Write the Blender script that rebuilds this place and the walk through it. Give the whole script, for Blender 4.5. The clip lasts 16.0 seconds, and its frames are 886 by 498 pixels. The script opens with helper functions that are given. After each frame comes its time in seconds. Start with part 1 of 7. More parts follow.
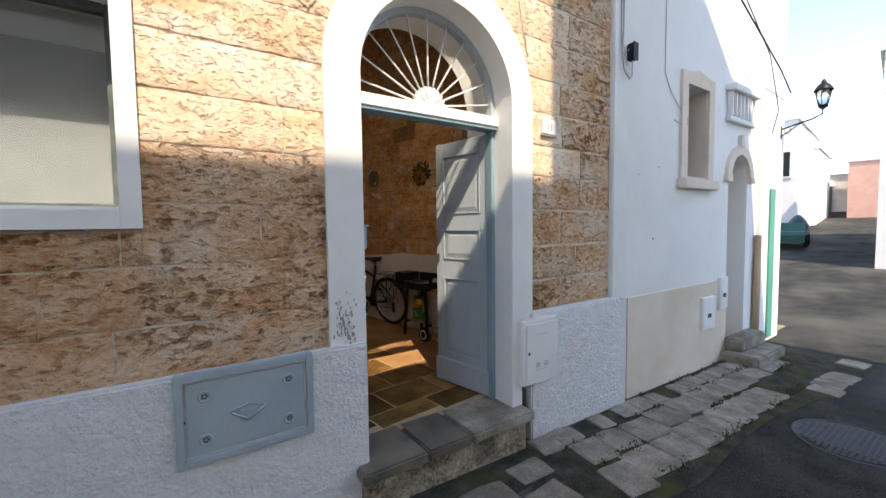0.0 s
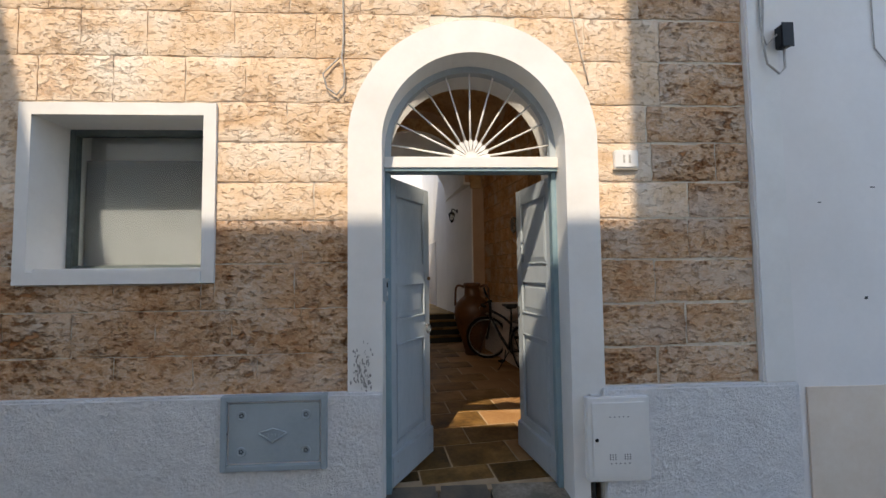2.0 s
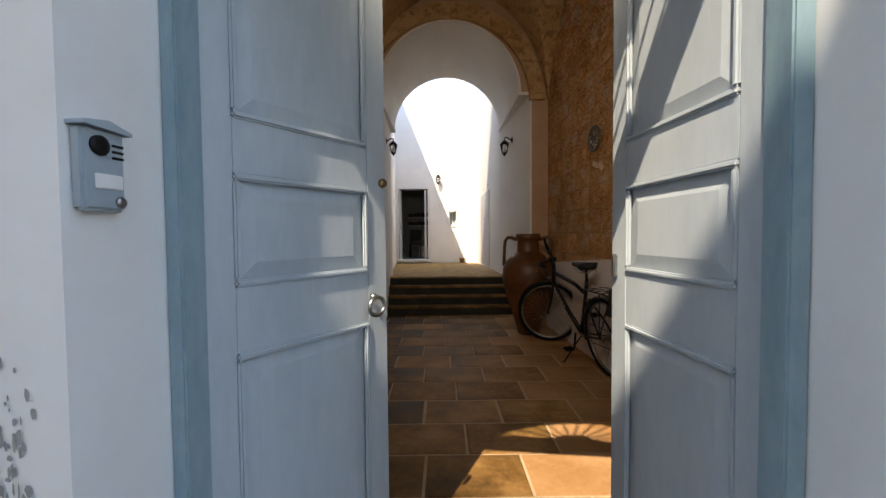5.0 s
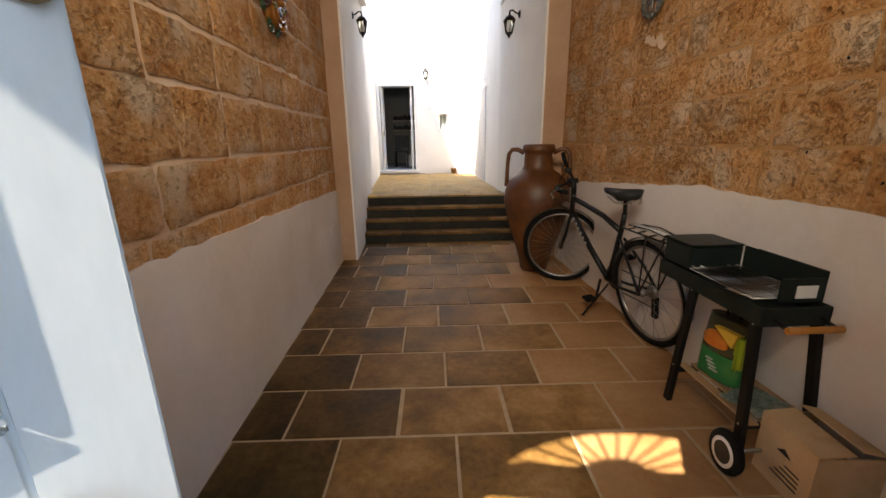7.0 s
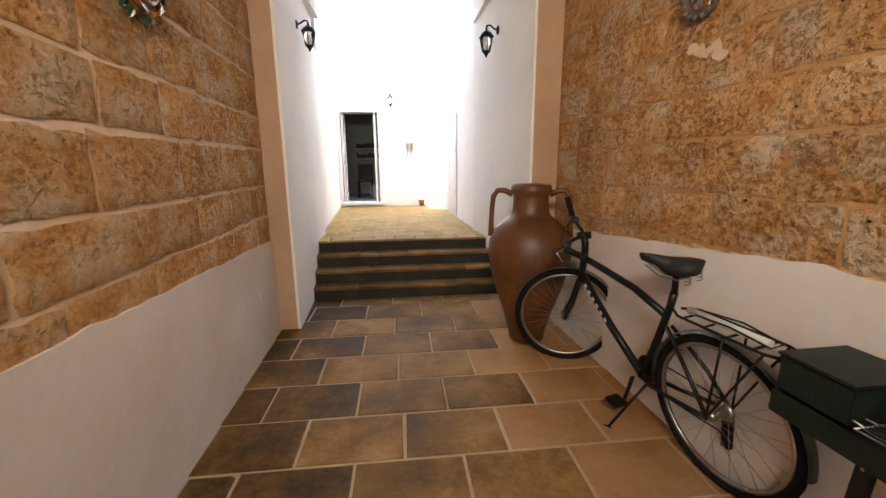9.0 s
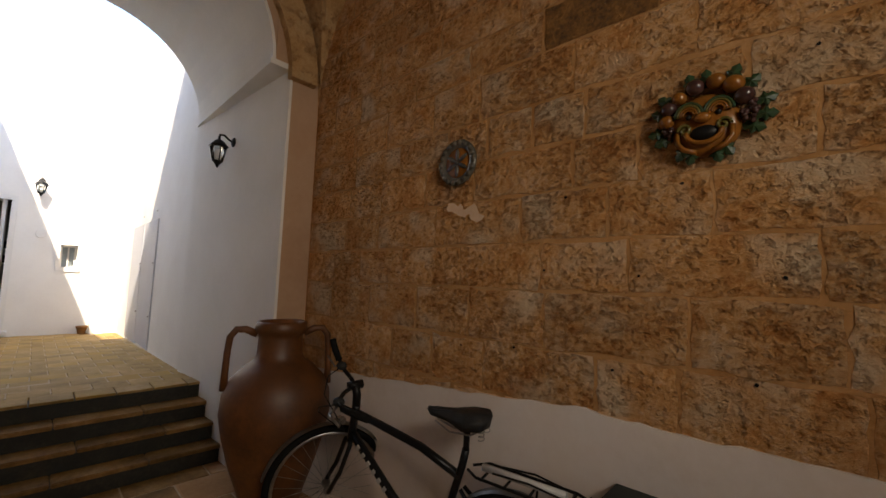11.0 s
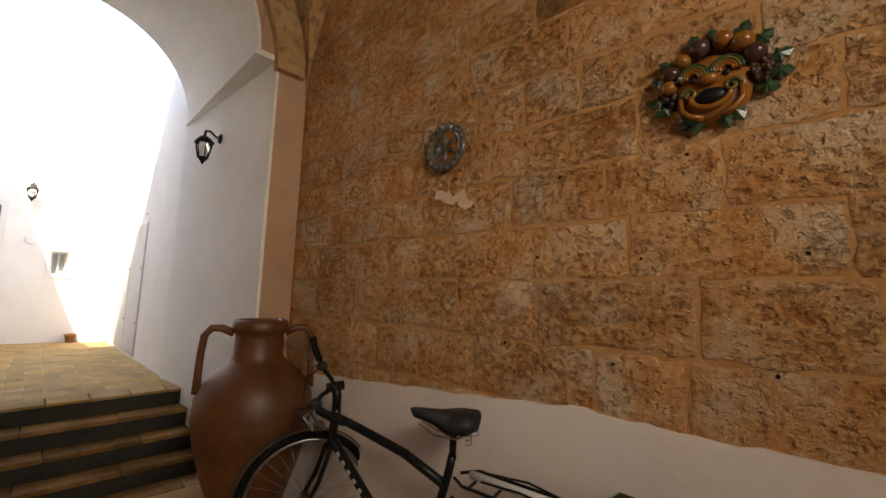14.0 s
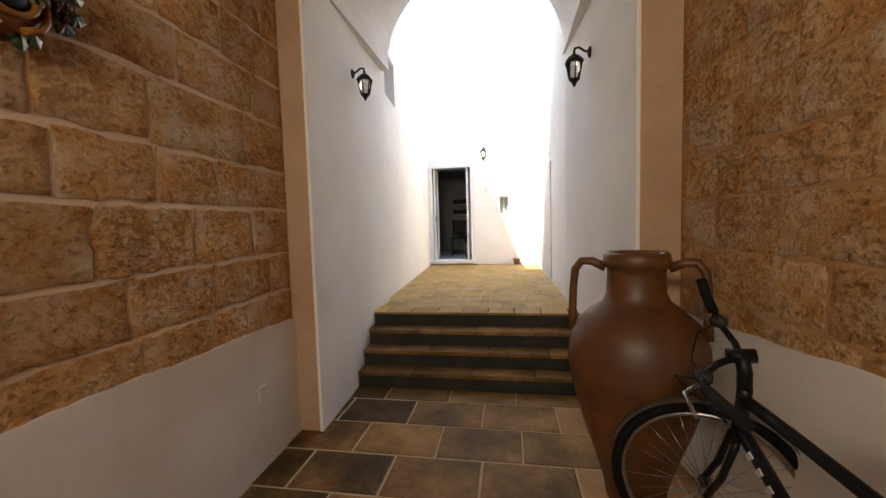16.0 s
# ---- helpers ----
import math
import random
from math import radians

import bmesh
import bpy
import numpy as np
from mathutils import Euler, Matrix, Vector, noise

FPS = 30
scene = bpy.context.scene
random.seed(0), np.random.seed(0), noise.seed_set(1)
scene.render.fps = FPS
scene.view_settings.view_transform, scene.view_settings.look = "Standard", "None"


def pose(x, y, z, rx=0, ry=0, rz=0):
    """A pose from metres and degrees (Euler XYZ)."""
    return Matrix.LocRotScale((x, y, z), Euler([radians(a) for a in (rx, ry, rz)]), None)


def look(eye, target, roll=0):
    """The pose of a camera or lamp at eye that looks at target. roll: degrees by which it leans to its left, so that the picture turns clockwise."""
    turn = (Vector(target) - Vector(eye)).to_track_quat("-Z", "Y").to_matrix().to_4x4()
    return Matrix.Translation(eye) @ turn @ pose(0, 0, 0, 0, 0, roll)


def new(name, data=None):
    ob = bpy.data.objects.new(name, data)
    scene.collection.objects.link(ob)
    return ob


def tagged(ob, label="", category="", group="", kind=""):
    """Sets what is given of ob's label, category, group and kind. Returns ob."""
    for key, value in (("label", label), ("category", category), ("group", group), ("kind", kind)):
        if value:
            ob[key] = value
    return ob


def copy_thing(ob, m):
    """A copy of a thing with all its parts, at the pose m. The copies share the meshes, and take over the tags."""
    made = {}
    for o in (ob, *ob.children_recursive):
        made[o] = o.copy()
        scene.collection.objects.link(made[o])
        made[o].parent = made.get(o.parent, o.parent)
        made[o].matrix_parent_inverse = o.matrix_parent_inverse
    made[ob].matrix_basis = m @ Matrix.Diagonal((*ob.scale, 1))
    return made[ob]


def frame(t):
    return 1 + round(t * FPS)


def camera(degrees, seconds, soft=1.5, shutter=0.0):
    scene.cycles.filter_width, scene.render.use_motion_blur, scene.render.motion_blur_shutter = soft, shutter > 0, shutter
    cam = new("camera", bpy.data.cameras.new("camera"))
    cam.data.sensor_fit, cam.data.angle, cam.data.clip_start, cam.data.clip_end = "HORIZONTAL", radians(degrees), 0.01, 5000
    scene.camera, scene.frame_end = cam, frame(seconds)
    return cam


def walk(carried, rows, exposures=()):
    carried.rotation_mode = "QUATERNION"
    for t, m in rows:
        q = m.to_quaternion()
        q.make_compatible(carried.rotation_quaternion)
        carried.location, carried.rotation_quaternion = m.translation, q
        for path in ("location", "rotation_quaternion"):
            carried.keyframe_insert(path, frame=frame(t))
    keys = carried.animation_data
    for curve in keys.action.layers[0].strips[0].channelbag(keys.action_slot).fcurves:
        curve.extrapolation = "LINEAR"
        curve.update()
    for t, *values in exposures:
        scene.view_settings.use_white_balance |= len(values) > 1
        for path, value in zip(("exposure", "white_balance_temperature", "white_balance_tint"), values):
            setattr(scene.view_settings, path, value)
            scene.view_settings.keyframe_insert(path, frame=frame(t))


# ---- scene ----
cam = camera(96.1, 16.0)
PATH = [
    (0, (0.511, 0.205, 1.368), (1.827, 1.706, 1.256), -0.7),
    (0.5, (0.782, -0.016, 1.37), (1.842, 1.68, 1.393), -0.6),
    (1, (1.122, -0.125, 1.388), (1.912, 1.712, 1.426), -0.5),
    (1.5, (1.392, -0.195, 1.406), (2.035, 1.698, 1.456), -0.5),
    (2, (1.617, -0.254, 1.437), (1.964, 1.713, 1.541), -0.7),
    (2.5, (1.779, -0.114, 1.447), (1.988, 1.863, 1.66), -0.8),
    (3, (1.922, 0.15, 1.424), (2.059, 2.126, 1.695), -0.8),
    (3.5, (2.06, 0.497, 1.391), (2.137, 2.477, 1.666), -0.8),
    (4, (2.126, 0.91, 1.351), (2.165, 2.895, 1.593), -0.7),
    (4.5, (2.192, 1.273, 1.281), (2.221, 3.269, 1.398), -0.7),
    (5, (2.245, 1.612, 1.2), (2.252, 3.611, 1.13), -0.5),
    (5.2, (2.235, 1.731, 1.182), (2.242, 3.726, 1.043), -0.3),
    (7.3, (2.318, 2.757, 1.285), (2.364, 4.682, 0.741), -0.8),
    (7.5, (2.329, 2.846, 1.292), (2.377, 4.77, 0.749), -0.7),
    (8, (2.37, 3.095, 1.297), (2.425, 5.019, 0.754), -0.7),
    (8.2, (2.385, 3.195, 1.307), (2.437, 5.119, 0.763), -0.8),
    (10.3, (2.224, 3.924, 1.441), (3.2, 5.669, 1.453), 1.1),
    (10.5, (2.241, 3.953, 1.459), (3.366, 5.605, 1.525), 1.5),
    (11, (2.211, 4.002, 1.473), (3.631, 5.4, 1.642), 2.0),
    (11.5, (2.216, 3.994, 1.493), (3.762, 5.227, 1.795), 2.5),
    (12, (2.224, 3.979, 1.519), (3.829, 5.099, 1.931), 2.6),
    (12.5, (2.228, 3.994, 1.511), (3.865, 5.05, 1.963), 2.7),
    (13, (2.239, 4.03, 1.467), (3.889, 5.063, 1.925), 2.8),
    (13.5, (2.287, 4.056, 1.416), (3.934, 5.105, 1.851), 2.6),
    (14, (2.365, 4.056, 1.385), (3.776, 5.455, 1.611), 1.9),
    (14.5, (2.422, 4.123, 1.356), (3.517, 5.797, 1.353), 1.2),
    (15, (2.489, 4.258, 1.364), (3.217, 6.117, 1.257), 0.4),
    (15.5, (2.592, 4.358, 1.365), (2.94, 6.323, 1.238), -0.3),
    (16, (2.708, 4.436, 1.377), (2.375, 6.403, 1.237), -1.6),
]
walk(cam, [(t, look(eye, target, roll)) for t, eye, target, roll in PATH], [
    (0.0, 2.0, 8000, 12), (2.5, 1.5, 7900, 12), (4.0, 1.55, 7900, 12), (5.0, 2.3, 8100, 12), (5.2, 2.4, 8100, 12), (7.3, 3.9, 7900, 11), (8.2, 4.5, 7900, 11),
    (10.3, 3.0, 7900, 12), (11.0, 2.65, 7900, 12), (12.5, 3.75, 8200, 12), (13.5, 3.8, 8200, 12), (14.5, 2.85, 8300, 11), (15.5, 3.2, 8300, 11), (16.0, 3.5, 8300, 11)])

# ---- light ----
# the way the sunlight travels, from the shadow of the fanlight on the floor
SUN = Vector((0.71, 1.50, -2.18)).normalized()
world = bpy.data.worlds.new("sky")
scene.world = world
world.use_nodes = True
wn, wl = world.node_tree.nodes, world.node_tree.links
wn.clear()
sky = wn.new("ShaderNodeTexSky")
sky.sky_type, sky.sun_disc = "NISHITA", False
sky.dust_density, sky.air_density, sky.ozone_density = 0.05, 0.85, 2.6
sky.sun_elevation = math.asin(-SUN.z)
sky.sun_rotation = math.atan2(-SUN.x, -SUN.y)
w_co, w_noise, w_ramp, w_mix = wn.new("ShaderNodeTexCoord"), wn.new("ShaderNodeTexNoise"), wn.new("ShaderNodeValToRGB"), wn.new("ShaderNodeMix")
w_noise.inputs["Scale"].default_value, w_noise.inputs["Detail"].default_value = 6.0, 8
w_ramp.color_ramp.elements[0].position, w_ramp.color_ramp.elements[1].position = 0.45, 0.58
w_mix.data_type = "RGBA"
w_mix.inputs[7].default_value = (2.6, 2.62, 2.65, 1)
w_bg, w_out = wn.new("ShaderNodeBackground"), wn.new("ShaderNodeOutputWorld")
w_bg.inputs["Strength"].default_value = 0.15
wl.new(w_co.outputs["Generated"], w_noise.inputs["Vector"])
# a cloud bank stands over the courtyard end, the rest of the sky is mostly clear
w_dot, w_add = wn.new("ShaderNodeVectorMath"), wn.new("ShaderNodeMath")
w_dot.operation, w_add.operation = "DOT_PRODUCT", "MULTIPLY_ADD"
w_dot.inputs[1].default_value = Vector((-0.21, 0.90, 0.36)).normalized()
w_add.inputs[1].default_value = 3.0
w_off = wn.new("ShaderNodeMath")
w_off.operation = "SUBTRACT"
w_off.inputs[1].default_value = 2.915
wl.new(w_co.outputs["Generated"], w_dot.inputs[0])
wl.new(w_dot.outputs["Value"], w_add.inputs[0])
wl.new(w_noise.outputs["Fac"], w_add.inputs[2])
wl.new(w_add.outputs[0], w_off.inputs[0])
wl.new(w_off.outputs[0], w_ramp.inputs["Fac"])
wl.new(w_ramp.outputs["Color"], w_mix.inputs[0])
wl.new(sky.outputs["Color"], w_mix.inputs[6])
wl.new(w_mix.outputs[2], w_bg.inputs["Color"])
wl.new(w_bg.outputs["Background"], w_out.inputs["Surface"])

sun = new("sun", bpy.data.lights.new("sun", "SUN"))
sun.data.energy, sun.data.angle, sun.data.color = 1.8, radians(0.55), (1.0, 0.95, 0.88)
sun.matrix_world = look((0, 0, 30), Vector((0, 0, 30)) + SUN)
# added lamp behind the fanlight brightens the passage, as sky and sunlit street would
fan_light = new("fanlight_daylight", bpy.data.lights.new("fanlight_daylight", "AREA"))
fan_light.data.shape, fan_light.data.size, fan_light.data.size_y = "RECTANGLE", 1.0, 0.42
fan_light.data.energy, fan_light.data.color = 2.3, (1.0, 0.95, 0.88)
fan_light.data.spread = radians(115)
fan_light.matrix_world = look((2.31, 2.50, 2.46), (2.75, 7.6, 1.6))


# ---- materials ----
def material(name, colors, rough=0.8, scale=3.0, fine=60.0, bump=0.2, depth=0.01, metal=0.0, fine_mix=0.35, tint=0.0, stretch=(1, 1, 1), spec=0.5, pits=0.0, pit_scale=22.0, stain=None, stain_amount=0.5, stain_scale=1.2, crag=0.0, crag_scale=10.0, crag_color=(0.60, 0.38, 0.22), cluster=1.4, offset=True):
    """A surface of two to four colours in large clouds, with fine grain, pits, stains and relief; tint varies it from piece to piece."""
    m = bpy.data.materials.new(name)
    m.use_nodes = True
    n, l = m.node_tree.nodes, m.node_tree.links
    b = n["Principled BSDF"]
    b.inputs["Metallic"].default_value = metal
    b.inputs["Specular IOR Level"].default_value = spec
    geo, info = n.new("ShaderNodeNewGeometry"), n.new("ShaderNodeObjectInfo")
    mp = n.new("ShaderNodeMapping")
    mp.inputs["Scale"].default_value = stretch
    shift = n.new("ShaderNodeVectorMath")
    shift.operation = "MULTIPLY_ADD"
    rnd = n.new("ShaderNodeCombineXYZ")
    for i in range(3):
        l.new(info.outputs["Random"], rnd.inputs[i])
    shift.inputs[1].default_value = (17.0, 31.0, 23.0) if tint and offset else (0, 0, 0)
    l.new(rnd.outputs[0], shift.inputs[0])
    l.new(geo.outputs["Position"], shift.inputs[2])
    l.new(shift.outputs[0], mp.inputs["Vector"])
    big, small = n.new("ShaderNodeTexNoise"), n.new("ShaderNodeTexNoise")
    big.inputs["Scale"].default_value, big.inputs["Detail"].default_value, big.inputs["Roughness"].default_value = scale, 8, 0.62
    small.inputs["Scale"].default_value, small.inputs["Detail"].default_value, small.inputs["Roughness"].default_value = fine, 6, 0.7
    l.new(mp.outputs[0], big.inputs["Vector"])
    l.new(mp.outputs[0], small.inputs["Vector"])
    ramp = n.new("ShaderNodeValToRGB")
    el = ramp.color_ramp.elements
    el[0].position, el[1].position = 0.3, 0.7
    for k in range(len(colors) - 2):
        el.new(0.3 + 0.4 * (k + 1) / (len(colors) - 1))
    for e, c in zip(el, colors):
        e.color = (*c, 1)
    add = n.new("ShaderNodeMath")
    add.operation = "MULTIPLY_ADD"
    add.inputs[1].default_value = fine_mix
    sub = n.new("ShaderNodeMath")
    sub.operation = "SUBTRACT"
    sub.inputs[1].default_value = 0.5
    l.new(small.outputs["Fac"], sub.inputs[0])
    l.new(sub.outputs[0], add.inputs[0])
    l.new(big.outputs["Fac"], add.inputs[2])
    l.new(add.outputs[0], ramp.inputs["Fac"])
    col = ramp.outputs["Color"]
    if stain:
        st, sr, mx = n.new("ShaderNodeTexNoise"), n.new("ShaderNodeValToRGB"), n.new("ShaderNodeMix")
        st.inputs["Scale"].default_value, st.inputs["Detail"].default_value = stain_scale, 5
        sr.color_ramp.elements[0].position, sr.color_ramp.elements[1].position = 0.5, 0.68
        sr.color_ramp.elements[1].color = (stain_amount,) * 3 + (1,)
        mx.data_type = "RGBA"
        mx.inputs[7].default_value = (*stain, 1)
        l.new(mp.outputs[0], st.inputs["Vector"])
        l.new(st.outputs["Fac"], sr.inputs["Fac"])
        l.new(sr.outputs["Color"], mx.inputs[0])
        l.new(col, mx.inputs[6])
        col = mx.outputs[2]
    height = add.outputs[0]
    if pits:
        # brown multiplied into the pits paints the shade of their hollows
        vo, vr, mx = n.new("ShaderNodeTexNoise"), n.new("ShaderNodeValToRGB"), n.new("ShaderNodeMix")
        vo.inputs["Scale"].default_value, vo.inputs["Detail"].default_value, vo.inputs["Roughness"].default_value = pit_scale, 4, 0.6
        vr.color_ramp.elements[0].position, vr.color_ramp.elements[1].position = 0.30, 0.47
        l.new(mp.outputs[0], vo.inputs["Vector"])
        l.new(vo.outputs["Fac"], vr.inputs["Fac"])
        mx.data_type, mx.blend_type = "RGBA", "MULTIPLY"
        mx.inputs[0].default_value = pits
        l.new(col, mx.inputs[6])
        cr = n.new("ShaderNodeMix")
        cr.data_type = "RGBA"
        cr.inputs[6].default_value, cr.inputs[7].default_value = (0.5, 0.32, 0.2, 1), (1, 1, 1, 1)
        l.new(vr.outputs["Color"], cr.inputs[0])
        l.new(cr.outputs[2], mx.inputs[7])
        col = mx.outputs[2]
        hm = n.new("ShaderNodeMath")
        hm.operation = "MULTIPLY_ADD"
        hm.inputs[1].default_value = 0.7
        l.new(vr.outputs["Color"], hm.inputs[0])
        l.new(height, hm.inputs[2])
        height = hm.outputs[0]
    if crag:
        # chipped hollows that lie flat and gather in clusters, painted a shade-dark brown
        cm, cn, cc = n.new("ShaderNodeMapping"), n.new("ShaderNodeTexNoise"), n.new("ShaderNodeTexNoise")
        cm.inputs["Scale"].default_value = (1, 1, 1.7)
        cn.inputs["Scale"].default_value, cn.inputs["Detail"].default_value, cn.inputs["Roughness"].default_value, cn.inputs["Distortion"].default_value = crag_scale, 6, 0.62, 0.1
        cc.inputs["Scale"].default_value, cc.inputs["Detail"].default_value = cluster, 4
        l.new(geo.outputs["Position"], cm.inputs["Vector"])
        l.new(cm.outputs[0], cn.inputs["Vector"])
        l.new(geo.outputs["Position"], cc.inputs["Vector"])
        cut = n.new("ShaderNodeMath")
        cut.operation = "MULTIPLY_ADD"
        cut.inputs[1].default_value = -0.55
        l.new(cc.outputs["Fac"], cut.inputs[0])
        l.new(cn.outputs["Fac"], cut.inputs[2])
        cr2 = n.new("ShaderNodeMapRange")
        cr2.inputs["From Min"].default_value, cr2.inputs["From Max"].default_value = 0.06, 0.15
        l.new(cut.outputs[0], cr2.inputs["Value"])
        mx = n.new("ShaderNodeMix")
        mx.data_type, mx.blend_type = "RGBA", "MULTIPLY"
        mx.inputs[0].default_value = crag
        tone = n.new("ShaderNodeMix")
        tone.data_type = "RGBA"
        tone.inputs[6].default_value, tone.inputs[7].default_value = (*crag_color, 1), (1, 1, 1, 1)
        l.new(cr2.outputs[0], tone.inputs[0])
        l.new(tone.outputs[2], mx.inputs[7])
        l.new(col, mx.inputs[6])
        col = mx.outputs[2]
        hm = n.new("ShaderNodeMath")
        hm.operation = "MULTIPLY_ADD"
        hm.inputs[1].default_value = 1.1
        l.new(cr2.outputs[0], hm.inputs[0])
        l.new(height, hm.inputs[2])
        height = hm.outputs[0]
    if tint:
        hsv = n.new("ShaderNodeHueSaturation")
        mr = n.new("ShaderNodeMapRange")
        mr.inputs["To Min"].default_value, mr.inputs["To Max"].default_value = 1 - tint, 1 + tint
        l.new(info.outputs["Random"], mr.inputs["Value"])
        l.new(mr.outputs[0], hsv.inputs["Value"])
        l.new(col, hsv.inputs["Color"])
        col = hsv.outputs["Color"]
    l.new(col, b.inputs["Base Color"])
    rr = n.new("ShaderNodeMapRange")
    rr.inputs["To Min"].default_value, rr.inputs["To Max"].default_value = max(0.02, rough - 0.12), min(1, rough + 0.12)
    l.new(big.outputs["Fac"], rr.inputs["Value"])
    l.new(rr.outputs[0], b.inputs["Roughness"])
    if bump:
        bp = n.new("ShaderNodeBump")
        bp.inputs["Strength"].default_value, bp.inputs["Distance"].default_value = bump, depth
        l.new(height, bp.inputs["Height"])
        l.new(bp.outputs[0], b.inputs["Normal"])
    return m


TUFA = material("tufa", [(0.66, 0.44, 0.27), (0.74, 0.53, 0.355), (0.79, 0.60, 0.44), (0.82, 0.675, 0.53)], 0.95, 3.2, 45, 0.8, 0.012, tint=0.03, pits=0.25, pit_scale=32, spec=0.1, stain=(0.83, 0.74, 0.63), stain_amount=0.75, stain_scale=2.6, stretch=(0.9, 0.9, 1.2), fine_mix=0.7, crag=0.36, crag_scale=17, cluster=1.7, offset=False)
TUFA_RED = material("tufa_weathered", [(0.56, 0.265, 0.12), (0.68, 0.395, 0.22), (0.76, 0.51, 0.335), (0.80, 0.61, 0.46)], 0.95, 3.0, 40, 1.0, 0.030, tint=0.03, pits=0.35, pit_scale=24, spec=0.1, stretch=(0.8, 0.8, 1.25), fine_mix=0.8, stain=(0.77, 0.65, 0.54), stain_amount=0.7, stain_scale=1.9, crag=0.85, crag_scale=14, cluster=2.2, offset=False)
TUFA_IN = material("tufa_inside", [(0.57, 0.245, 0.078), (0.68, 0.34, 0.13), (0.76, 0.435, 0.205), (0.81, 0.535, 0.315)], 0.95, 6.0, 50, 1.0, 0.034, tint=0.09, pits=0.30, pit_scale=30, spec=0.1, stretch=(0.9, 0.9, 1.1), fine_mix=0.9, stain=(0.80, 0.62, 0.43), stain_amount=0.85, stain_scale=4.0, crag=0.38, crag_scale=26, crag_color=(0.62, 0.38, 0.20), cluster=2.6)
TUFA_DARK = material("sooty_tufa", [(0.15, 0.09, 0.05), (0.30, 0.155, 0.06), (0.44, 0.22, 0.075)], 0.95, 9, 60, 1.0, 0.03, spec=0.1, fine_mix=0.9)
MORTAR = material("mortar", [(0.62, 0.50, 0.37), (0.72, 0.62, 0.50), (0.77, 0.69, 0.59)], 0.95, 4, 50, 0.7, 0.012, pits=0.2, spec=0.15)
MORTAR_IN = material("mortar_inside", [(0.42, 0.205, 0.075), (0.50, 0.265, 0.11), (0.57, 0.33, 0.155)], 0.95, 5, 60, 1.0, 0.02, spec=0.1)
MORTAR_PALE = material("pale_lime_joint", [(0.65, 0.44, 0.28), (0.72, 0.53, 0.37), (0.77, 0.60, 0.46)], 0.95, 4, 50, 0.9, 0.016, spec=0.1)
VAULT = material("vault_stone", [(0.50, 0.29, 0.12), (0.60, 0.38, 0.19), (0.66, 0.46, 0.26)], 0.95, 3, 40, 1.0, 0.03, pits=0.5, pit_scale=14, spec=0.15, fine_mix=0.7)
WHITE = material("whitewash", [(0.76, 0.74, 0.705), (0.80, 0.78, 0.745), (0.83, 0.81, 0.775)], 0.9, 1.5, 30, 0.25, 0.01, spec=0.15, stain=(0.60, 0.56, 0.50), stain_amount=0.2, stain_scale=0.9)
WHITE_TRIM = material("white_paint", [(0.70, 0.685, 0.66), (0.745, 0.73, 0.70), (0.775, 0.76, 0.735)], 0.75, 2, 25, 0.15, 0.008, spec=0.2, stain=(0.60, 0.56, 0.50), stain_amount=0.2, stain_scale=3)
STUCCO = material("rough_stucco", [(0.74, 0.73, 0.72), (0.80, 0.79, 0.78), (0.84, 0.83, 0.82)], 0.92, 9, 38, 1.0, 0.03, spec=0.2, fine_mix=0.8)
DADO_IN = material("inner_dado_paint", [(0.66, 0.59, 0.53), (0.73, 0.67, 0.62), (0.77, 0.72, 0.68)], 0.9, 1.6, 25, 0.3, 0.01, spec=0.2, stain=(0.58, 0.46, 0.35), stain_amount=0.4)
BEIGE = material("beige_plaster", [(0.42, 0.265, 0.17), (0.47, 0.31, 0.205), (0.51, 0.35, 0.24)], 0.9, 2, 25, 0.2, 0.008, spec=0.2)
CREAM = material("cream_render", [(0.66, 0.54, 0.43), (0.71, 0.60, 0.50), (0.75, 0.66, 0.57)], 0.9, 1.6, 25, 0.25, 0.01, spec=0.15, stain=(0.50, 0.37, 0.20), stain_amount=0.3, stain_scale=1.1)
STEP_BASE = material("stained_step_plaster", [(0.16, 0.13, 0.09), (0.36, 0.29, 0.21), (0.54, 0.46, 0.36), (0.66, 0.58, 0.48)], 0.95, 7, 45, 1.0, 0.03, spec=0.1, fine_mix=1.0, pits=0.3, pit_scale=16, stain=(0.07, 0.07, 0.04), stain_amount=0.7, stain_scale=4)
LILAC = material("pale_lime_wash", [(0.73, 0.705, 0.685), (0.77, 0.745, 0.725), (0.80, 0.775, 0.755)], 0.9, 0.9, 20, 0.2, 0.01, spec=0.15, stain=(0.66, 0.62, 0.58), stain_amount=0.25, stain_scale=1.3)
BLUE = material("blue_grey_paint", [(0.36, 0.41, 0.44), (0.41, 0.46, 0.49), (0.455, 0.505, 0.535)], 0.5, 2.5, 40, 0.1, 0.004, spec=0.35, stretch=(1, 1, 0.25))
BLUE_DARK = material("weathered_blue_paint", [(0.16, 0.26, 0.30), (0.22, 0.33, 0.37), (0.30, 0.40, 0.43)], 0.6, 6, 50, 0.3, 0.006, stretch=(1, 1, 0.3))
FRAME_DARK = material("dark_window_frame", [(0.045, 0.06, 0.055), (0.08, 0.10, 0.095), (0.13, 0.15, 0.14)], 0.5, 6, 50, 0.1, 0.003)
PANEL = material("grey_panel_paint", [(0.29, 0.35, 0.38), (0.33, 0.39, 0.42), (0.36, 0.42, 0.45)], 0.5, 3, 40, 0.08, 0.003, spec=0.4)
